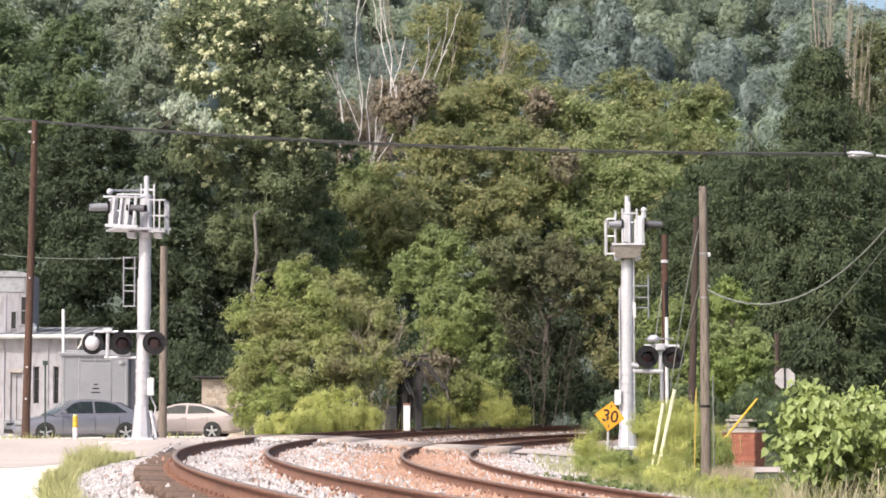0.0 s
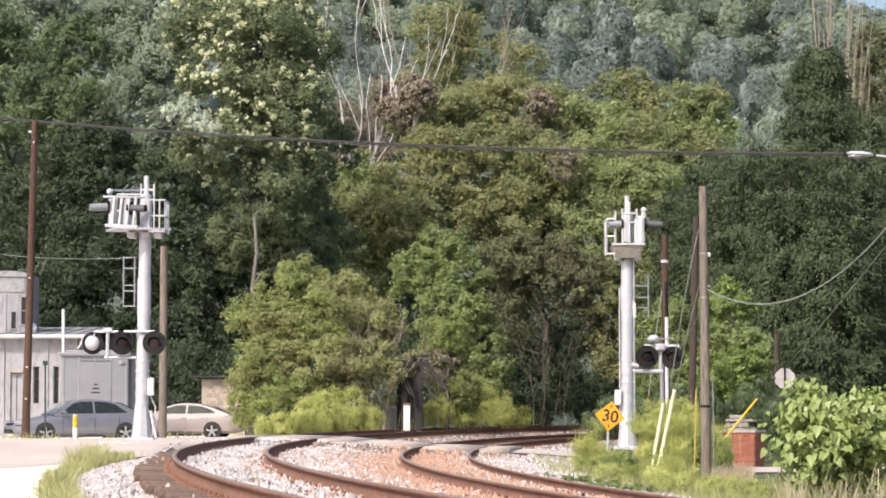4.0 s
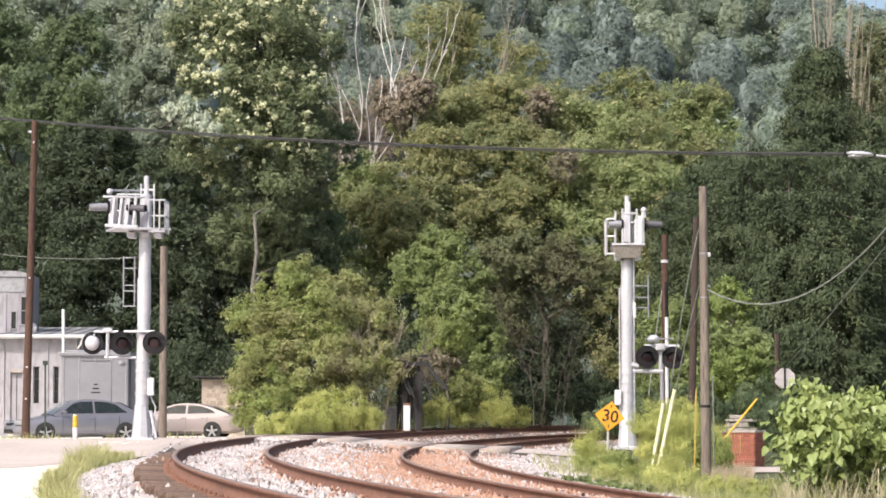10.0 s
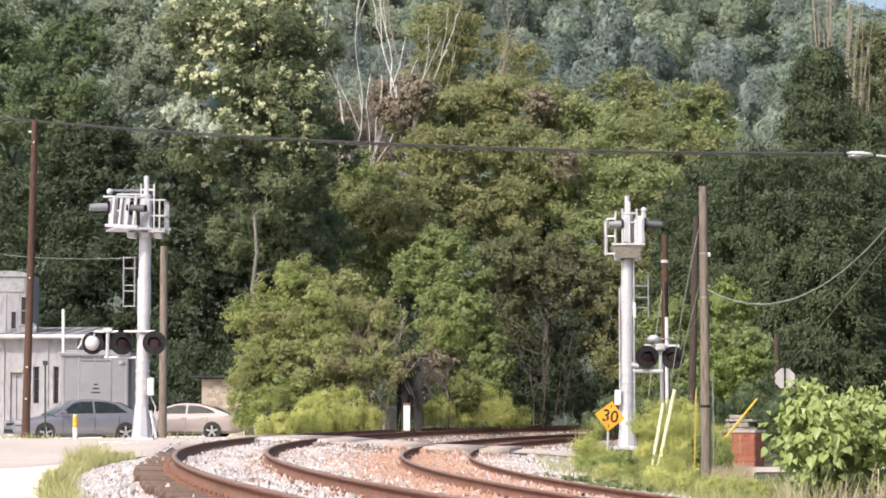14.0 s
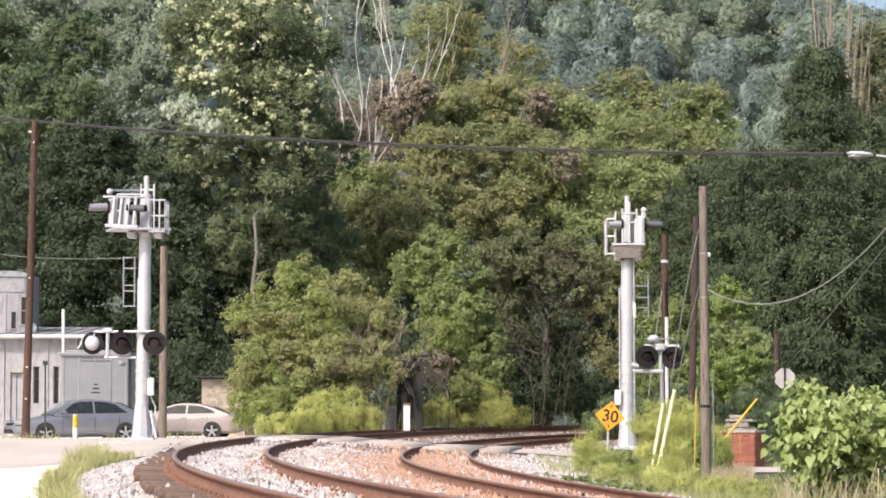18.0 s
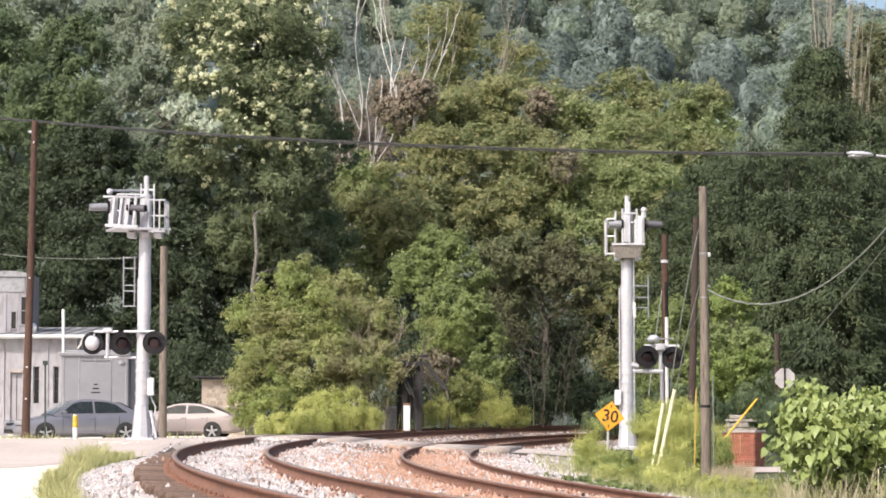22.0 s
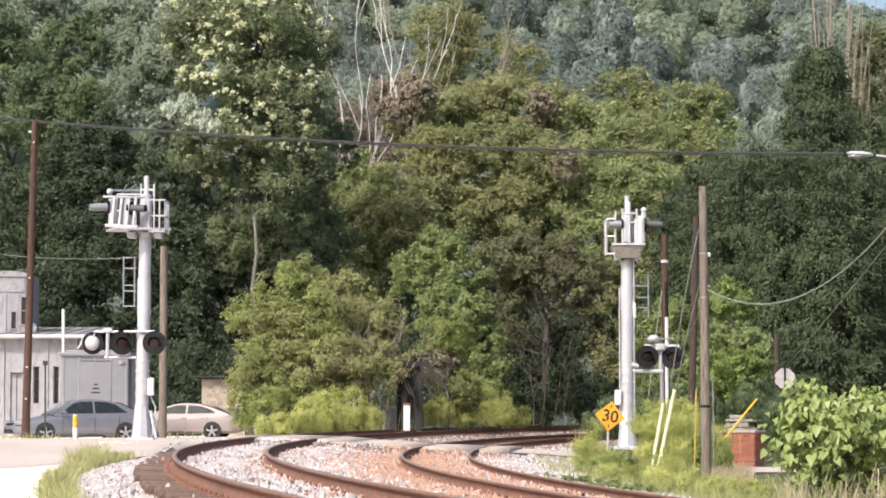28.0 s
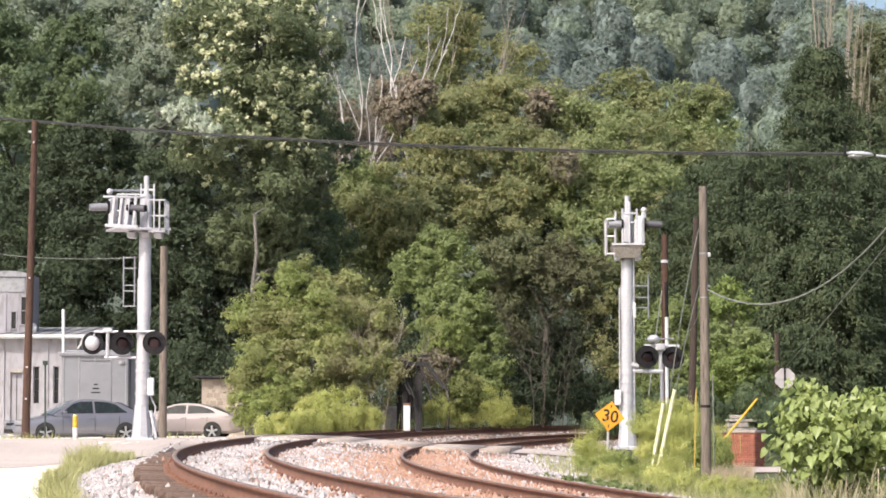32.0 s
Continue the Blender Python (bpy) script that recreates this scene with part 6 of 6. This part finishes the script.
    # wheels in dark arches
    for ux in (-wheelbase / 2 - 0.02, wheelbase / 2 - 0.02):
        for s in (-1, 1):
            bm = bmesh.new()
            rod(bm, (ux, s * (hw - 0.20), 0.34), (ux, s * (hw + 0.004), 0.34), 0.348, None, 30)
            part("wheel_arch", bm, RUBBER, ob, "dark wheel arch")
            w = new("wheel")
            w.parent = ob
            w.matrix_basis = pose(ux, s * (hw - 0.09), 0.32)
            bm = bmesh.new()
            rod(bm, (0, -0.105, 0), (0, 0.105, 0), 0.32, None, 30)
            bmesh.ops.bevel(bm, geom=[e for e in bm.edges if abs(e.verts[0].co.y - e.verts[1].co.y) < 0.01], offset=0.025, segments=2, affect="EDGES")
            part("tyre", bm, RUBBER, w, "", True)
            bm = bmesh.new()
            rod(bm, (0, s * 0.10, 0), (0, s * 0.108, 0), 0.215, None, 24)
            part("rim_well", bm, BLACK, w)
            for k in range(5):
                a = math.radians(72 * k + 20)
                bm = bmesh.new()
                box(bm, (0.11 * math.cos(a), s * 0.114, 0.11 * math.sin(a)), (0.22, 0.014, 0.07), 0.004, Matrix.Rotation(-a, 4, "Y"))
                part("spoke", bm, ALLOY, w)
            bm = bmesh.new()
            rod(bm, (0, s * 0.105, 0), (0, s * 0.124, 0), 0.05, 0.04, 14)
            part("hub", bm, ALLOY, w)
    # trim, lamps, mirrors, seams
    for s in (-1, 1):
        block("mirror", ((0.345 - 0.5) * L_, s * (hw + 0.07), 1.02), (0.13, 0.14, 0.11), paint, ob, 0.02)
        for u in (0.535, 0.70):
            block("door_handle", ((u - 0.5) * L_, s * (hw * 0.99 + 0.008), 0.83), (0.17, 0.03, 0.035), paint, ob, 0.01)
        for u in (0.335, 0.562, 0.735):
            block("door_seam", ((u - 0.5) * L_, s * (hw * 0.998), 0.62), (0.010, 0.012, 0.56), RUBBER, ob, 0)
        block("sill_trim", (0.0, s * (hw * 1.0), 0.34), (2.0, 0.02, 0.06), paint, ob, 0.01)
        block("headlight", (-L_ / 2 + 0.20, s * hw * 0.70, 0.67), (0.30, 0.34, 0.15), CLEAR, ob, 0.05, "clear headlight", Matrix.Rotation(radians(s * 24), 4, "Z"))
        block("tail_light", (L_ / 2 - 0.12, s * hw * 0.74, 0.80), (0.20, 0.28, 0.13), TAIL, ob, 0.03, "red tail light", Matrix.Rotation(radians(-s * 28), 4, "Z"))
    block("grille", (-L_ / 2 + 0.05, 0, 0.60), (0.09, 0.70, 0.13), BLACK, ob, 0.02)
    block("air_intake", (-L_ / 2 + 0.02, 0, 0.38), (0.10, 1.1, 0.14), BLACK, ob, 0.03)
    return ob


sedan("blue-grey four-door saloon car parked on gravel", (-12.645, 88.6, -0.385), 24, PAINT_GREY, 5.0, 1.80, 1.47, 2.84)
sedan("champagne beige saloon car parked by the stone shed", (-10.0, 98, -0.405), -6, PAINT_BEIGE, 4.75, 1.78, 1.38, 2.66, 0.03)

# ---- weeds, grass, undergrowth ----
def blades(name, label, places, height, width, material, seed, lean=0.35, category="grass"):
    """Bent grass blades at (x, y, scale) places, as one object."""
    g = np.random.default_rng(seed)
    p = np.array(places, float)
    n = len(p)
    z = np.array([land(a, b) for a, b in p[:, :2]])
    h = height * p[:, 2] * g.uniform(0.5, 1.2, n)
    an = g.uniform(0, 6.283, n)
    d = np.stack([np.cos(an), np.sin(an), np.zeros(n)], 1)
    sd = np.stack([-np.sin(an * 1.7), np.cos(an * 1.7), np.zeros(n)], 1)
    base = np.stack([p[:, 0], p[:, 1], z - 0.02], 1)
    bend = d * (h * lean * g.uniform(0.2, 1.3, n))[:, None]
    up = np.array((0, 0, 1.0)) * h[:, None]
    w = sd * (width * g.uniform(0.6, 1.3, n))[:, None]
    v = np.stack([base - w, base + w, base + up * 0.55 + bend * 0.35 + w * 0.75, base + up * 0.55 + bend * 0.35 - w * 0.75, base + up * 0.95 + bend + w * 0.1, base + up * 0.95 + bend - w * 0.1], 1)
    k = (np.arange(n) * 6)[:, None, None]
    f = np.array([(0, 1, 2, 3), (3, 2, 4, 5)])[None] + k
    return tagged(raw(name, v.reshape(-1, 3), f.reshape(-1, 4), material), label, category, kind="stuff")


rnd = random.Random(31)
spots = []
for i in range(8000):
    y = 24 + 34 * rnd.random() ** 1.1
    mid, half = -1.55 - 0.026 * max(0, y - 32), 0.18 + 0.005 * max(0, y - 30)
    e = mid + rnd.gauss(0, 0.5) * half
    x = CX - math.sqrt((R1 - e) ** 2 - (y - CY) ** 2)
    if y < road_side(x) - 1.2:
        clump = 0.55 + 0.75 * max(0, noise.noise((x * 0.8, y * 0.45, 3.0))) + (0.9 if 46 < y < 53 else 0.0) * rnd.random()
        spots.append((x, y, clump))
blades("verge_grass", "dry yellow-green tall grass between ballast and gravel", spots, 0.34, 0.010, L_GRASS, 41, 0.6)

spots = []
for i in range(12000):
    y = rnd.uniform(30, 66)
    e = rnd.uniform(7.2, 17)
    x = CX - math.sqrt((R1 - e) ** 2 - (y - CY) ** 2)
    if y < 52 or x < 0.116 * y:
        spots.append((x, y, 0.6 + 0.8 * rnd.random()))
blades("verge_grass", "yellow-green rough grass sloping down from the track", spots, 0.22, 0.007, L_GRASS, 42)

spots = []
for i in range(2600):
    x = rnd.uniform(-19, -4.6)
    y = rnd.gauss(73.5, 0.5) + 0.3 * (x + 4.3)
    if noise.noise((x * 0.6, y * 0.6, 1.0)) > 0.34 or (-12.3 < x < -10.7 and rnd.random() < 0.5):
        spots.append((x, y, 0.5 + 0.7 * rnd.random()))
blades("yard_grass", "sparse dry grass along the yard's edge", spots, 0.22, 0.010, L_GRASS, 43)


spots = []
for i in range(2500):
    y = rnd.uniform(55, 64)
    spots.append((rnd.uniform(0.104, 0.121) * y, y, 0.6 + 0.6 * rnd.random()))
blades("plume_grass", "soft pinkish tan seeding grass by the pole", spots, 0.36, 0.007, L_PLUME, 44, 0.5)


def weed_mass(name, label, blobs, count, size, material, seed, wide=0.3, lumps=28):
    """Leafy weeds in one body: leaf sprays on low mounds, with upright stems."""
    v, f = leaf_cards(blobs, count, size, seed, 0.38, -0.7, wide, lumps, flat=1.3, ball=0.8)
    g = np.random.default_rng(seed)
    bl = np.array(blobs)
    pick = g.choice(len(bl), count // 10)
    b = bl[pick]
    n = len(b)
    top = b[:, :3] + g.normal(0, 0.5, (n, 3)) * np.stack([b[:, 3], b[:, 3] * 0.8, b[:, 4] * 0.6], 1) + np.array((0, 0, 1)) * (b[:, 4] * 0.55)[:, None]
    foot = top + g.normal(0, 0.08, (n, 3)) - np.array((0, 0, 1)) * (b[:, 4] * 1.3)[:, None]
    w = np.array((0.006, 0, 0))
    sv = np.stack([foot - w, foot + w, top], 1).reshape(-1, 3)
    v2 = np.concatenate([v, sv])
    f2 = np.concatenate([f, np.arange(n * 3).reshape(-1, 3) + len(v)])
    return tagged(raw(name, v2, f2, material), label, "weeds", kind="stuff")


weed_mass("tall_weeds", "tall yellow-green goldenrod weeds round the poles",
          ((3.643, 63, -0.247, 0.42, 0.588), (5.109, 63, -0.178, 0.392, 0.84), (5.739, 63, 0.17, 0.504, 0.868), (5.575, 66, 0.364, 0.323, 0.587), (6.256, 64, 0.162, 0.398, 0.882), (7.141, 67, -0.233, 0.387, 0.744)), 17000, 0.085, L_WEED, 51, 0.22)
weed_mass("leafy_weeds", "leafy mid-green weed bush beside the ballast",
          ((3.55, 57, -0.68, 0.58, 0.42), (4.20, 56, -0.74, 0.52, 0.36), (3.85, 55, -0.78, 0.66, 0.36), (6.35, 60, -0.35, 0.40, 0.45)), 12000, 0.085, L_WEED_GREEN, 151, 0.4)
weed_mass("tall_weeds", "pale yellow-green goldenrod at the foot of the guy guards",
          ((4.62, 54, -0.70, 0.42, 0.50), (4.95, 52, -0.86, 0.36, 0.36), (4.40, 52, -0.88, 0.45, 0.36)), 9000, 0.075, L_WEED, 152, 0.22)
weed_mass("leafy_weeds", "soft green weeds in front of the cut-off pole",
          ((4.35, 46, -0.93, 0.5, 0.26), (5.15, 45, -0.95, 0.55, 0.28), (5.75, 44.5, -0.97, 0.5, 0.26), (4.75, 44, -1.02, 0.55, 0.24), (5.4, 43, -1.03, 0.5, 0.22)), 11000, 0.07, L_WEED_GREEN, 153, 0.3)
weed_mass("low_weeds", "fresh green low weeds along the ballast edge",
          ((2.201, 44, -0.573, 0.391, 0.137), (2.566, 42, -0.59, 0.467, 0.149), (3.049, 41, -0.685, 0.547, 0.164), (1.831, 47, -0.557, 0.272, 0.094)), 4500, 0.08, L_BRIGHT, 52, 0.5)
weed_mass("tall_weeds", "sunlit rough weeds in front of the cut-off pole",
          ((3.943, 45, -0.87, 0.6, 0.34), (4.846, 46, -0.854, 0.613, 0.348), (5.558, 46, -0.854, 0.511, 0.307), (5.9, 44, -0.884, 0.489, 0.293), (6.376, 42, -0.719, 0.653, 0.28), (3.387, 50, -0.659, 0.556, 0.289)), 16000, 0.085, L_FRESH, 53, 0.22)
weed_mass("line_side_weeds", "bright yellow-green weeds beside the far track",
          ((-3.672, 90, 0.64, 0.9, 0.68), (-2.874, 90, 0.401, 0.8, 0.52), (-4.618, 89, 0.346, 0.89, 0.475), (-5.735, 88, 0.155, 0.782, 0.391), (-2.62, 90, 0.282, 0.45, 0.36), (-4.32, 91, 0.942, 0.607, 0.445)), 12000, 0.13, L_FRESH, 54, 0.3)
weed_mass("line_side_weeds", "yellow-green weeds under the dark wood",
          ((-0.304, 98, 0.635, 0.61, 0.523), (0.688, 100, 0.899, 0.756, 0.756), (1.523, 104, 0.999, 0.601, 0.786), (2.374, 106, 0.77, 0.565, 0.66), (3.137, 108, 0.485, 0.672, 0.432), (0.351, 99, 0.371, 0.88, 0.264), (2.515, 107, 0.345, 1.189, 0.238)), 10000, 0.13, L_FRESH, 55, 0.26)
# Canopy shade is partly put into the dark leaf colour here.
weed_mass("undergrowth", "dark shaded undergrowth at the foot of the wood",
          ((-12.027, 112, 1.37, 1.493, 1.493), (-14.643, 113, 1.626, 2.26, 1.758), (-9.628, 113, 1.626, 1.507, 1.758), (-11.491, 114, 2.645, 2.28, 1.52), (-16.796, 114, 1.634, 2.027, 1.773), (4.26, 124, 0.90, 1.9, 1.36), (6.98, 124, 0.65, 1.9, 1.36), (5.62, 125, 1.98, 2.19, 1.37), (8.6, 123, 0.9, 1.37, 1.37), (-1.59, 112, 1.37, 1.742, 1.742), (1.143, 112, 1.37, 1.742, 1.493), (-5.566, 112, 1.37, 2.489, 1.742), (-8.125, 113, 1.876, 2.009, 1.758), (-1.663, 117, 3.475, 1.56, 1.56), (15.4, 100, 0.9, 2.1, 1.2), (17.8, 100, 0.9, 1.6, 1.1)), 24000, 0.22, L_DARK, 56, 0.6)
weed_mass("roadside_weeds", "green weeds and saplings round the brick piers",
          ((9.987, 84, 0.923, 0.523, 0.56), (10.474, 82, 0.646, 0.547, 0.729), (8.534, 80, 0.647, 0.356, 0.533), (10.75, 80, 0.47, 0.533, 0.711), (10.446, 84, 0.087, 0.56, 0.467)), 7000, 0.13, L_MID, 57, 0.5)
weed_mass("roadside_weeds", "leafy green growth below the crossing lamps",
          ((6.632, 84, 0.644, 0.747, 0.56), (7.75, 84, 0.83, 0.747, 0.653), (5.835, 86, 0.453, 0.573, 0.573), (5.507, 90, 0.342, 0.8, 0.4)), 7000, 0.14, L_MID, 58, 0.5)


# ---- the broad-leaved bush in the foreground ----
def leaf_shape():
    me = bpy.data.meshes.new("leaf")
    rim = ((0, 0.0), (0.12, -0.09), (0.31, -0.05), (0.42, 0.15), (0.37, 0.42), (0.19, 0.73), (0, 1.0))
    vs = [(0.0, t, -0.34 * t * t) for t in (0.0, 0.3, 0.6, 1.0)]
    right = [(u, v, 0.13 * u / 0.34 - 0.34 * v * v) for u, v in rim[1:-1]]
    left = [(-u, v, z) for u, v, z in right]
    n = len(right)
    allv = vs + right + left
    fs = []
    for s, o in ((1, 4), (-1, 4 + n)):
        q = [(0, o, o + 1), (0, o + 1, o + 2), (0, o + 2, 1), (1, o + 2, o + 3), (1, o + 3, 2), (2, o + 3, o + 4), (2, o + 4, 3)]
        fs += [t if s == 1 else t[::-1] for t in q]
    me.from_pydata(allv, [], fs)
    me.shade_smooth()
    me.materials.append(L_BROAD_ONE)
    return me


def broad_bush():
    rnd = random.Random(61)
    base = Vector((5.865, 38, land(5.865, 38)))
    ob = thing("broad_leaf_bush", base, "leafy bush with large pale green drooping leaves", "bush")
    me = leaf_shape()
    hubs = ((5.34, 37.4, 0.551), (5.823, 37.2, 0.577), (6.274, 37.2, 0.305), (5.232, 37.6, 0.218), (5.542, 37, 0.185), (6.181, 37.4, 0.096), (6.8, 37.6, 0.342), (6.345, 37.6, 0.608), (6.628, 37.8, 0.424), (5.467, 37.8, 0.826), (5.36, 37.5, 0.06), (5.486, 37.2, -0.188), (6.128, 37.6, -0.239))
    made = []
    for i, hub in enumerate(hubs):
        c = Vector(hub) - base
        foot = Vector((c.x * 0.35, 0.2, 0.25))
        br = new("branch")
        br.parent = ob
        br.location = foot
        bm = bmesh.new()
        wood(bm, (0, 0, 0), c - foot, 0.022, 0.008, rnd, 0.15, 6, 5)
        for k in range(5):
            wood(bm, (c - foot) * rnd.uniform(0.45, 0.9), c - foot + Vector((rnd.uniform(-0.4, 0.4), rnd.uniform(-0.35, 0.2), rnd.uniform(-0.2, 0.4))), 0.010, 0.004, rnd, 0.1, 5, 3)
        part("stem", bm, BARK, br)
        for k in range(23):
            d_ = Vector((rnd.gauss(0, 1), rnd.gauss(-0.35, 0.8), rnd.gauss(0.25, 0.9))).normalized()
            r_ = rnd.uniform(0.5, 1.12)
            p = c - foot + Vector((d_.x * 0.46 * r_, d_.y * 0.42 * r_, d_.z * 0.36 * r_))
            s = rnd.uniform(0.11, 0.20)
            lf = new("leaf", me)
            lf.parent = br
            out = Vector((d_.x + rnd.gauss(0, 0.4), d_.y - 0.35 + rnd.gauss(0, 0.4), -0.65 + rnd.gauss(0, 0.35))).normalized()
            nrm = Vector((d_.x * 0.4, d_.y * 0.5 - 0.2, 1.0)) + Vector((rnd.gauss(0, 0.65), rnd.gauss(0, 0.65), 0))
            xx = out.cross(nrm).normalized()
            zz = xx.cross(out)
            m = Matrix((xx, out, zz)).transposed().to_4x4()
            lf.matrix_basis = Matrix.Translation(p) @ m @ Matrix.Scale(s, 4)
        v, f = leaf_cards([(c.x - foot.x, c.y - foot.y + 0.08, c.z - foot.z - 0.04, 0.39, 0.35)], 190, 0.13, 620 + i, 0.45, 0.8, 0.8, 26)
        tagged(raw("inner_leaves", v, f, L_BROAD, br), kind="stuff")
        made.append(br)
    for k in range(24):
        x = rnd.uniform(-0.45, 1.2)
        bm = bmesh.new()
        wood(bm, (x, rnd.uniform(-1.2, -0.4), 0), (x + rnd.gauss(0, 0.14), rnd.uniform(-1.3, -0.5), rnd.uniform(0.45, 0.85)), 0.012, 0.006, rnd, 0.08, 5, 3)
        part("stalk", bm, STRAW, ob, "dry straw-coloured stalk")
    return made


L_BROAD_ONE = L_BROAD
STRAW = surface("dry_stalk", (0.55, 0.48, 0.36), (0.45, 0.38, 0.27), (0.34, 0.28, 0.2), 0.9, 0, 3, 12, 0.1)
BUSH = broad_bush()
spots = [(rnd.uniform(5.0, 7.6), rnd.uniform(36.0, 39.5), 0.7 + 0.6 * rnd.random()) for i in range(1900)]
blades("dry_stalks", "pale dry stalks below the bush", spots, 0.55, 0.008, L_STRAW, 62, 0.45)

# ---- what the wind moves ----
GUST = ((0, 0), (1, -3), (2, -4), (3, -1), (4.5, 3), (6, 8), (7.5, 13), (9, 12), (10.5, 9), (12, 6), (13, 1), (14, -3), (15.5, -7), (17, -9), (18.5, -5), (20, -1), (21.5, -5), (23, -8), (25, -4), (26.5, -5), (28, -2), (29, 3), (30, 7), (31, 8), (32, 7))


def sway_rows(ob, gain, ripple, seed, lag=0.0):
    """Rows that rock a crown part about its foot."""
    rnd = random.Random(seed)
    p1, p2, p3 = (rnd.uniform(0, 6.28) for k in range(3))
    at = ob.location.copy()
    rows = []
    for i in range(65):
        t = i * 0.5
        g = line(GUST, t - lag) * gain
        a = g + ripple * (math.sin(t * 1.3 + p1) + 0.6 * math.sin(t * 2.9 + p2))
        b = ripple * 0.8 * math.sin(t * 1.1 + p3)
        rows.append((t, pose(*at, b, a, 0)))
    return rows


def motions():
    big = set(BIG[1])
    for ob, seed in SWAYS:
        if ob in big:
            top = BIG[1].index(ob) < 3
            walk(ob, sway_rows(ob, 0.13 if top else 0.05, 0.14, seed, 0.15 * (seed % 3)))
        elif ob == SILVER[1][1]:
            walk(ob, sway_rows(ob, 0.05, 0.35, seed))
        else:
            walk(ob, sway_rows(ob, 0.02, 0.12, seed))
    for i, ob in enumerate(BUSH):
        walk(ob, sway_rows(ob, 0.06, 0.8, 300 + i))


motions()
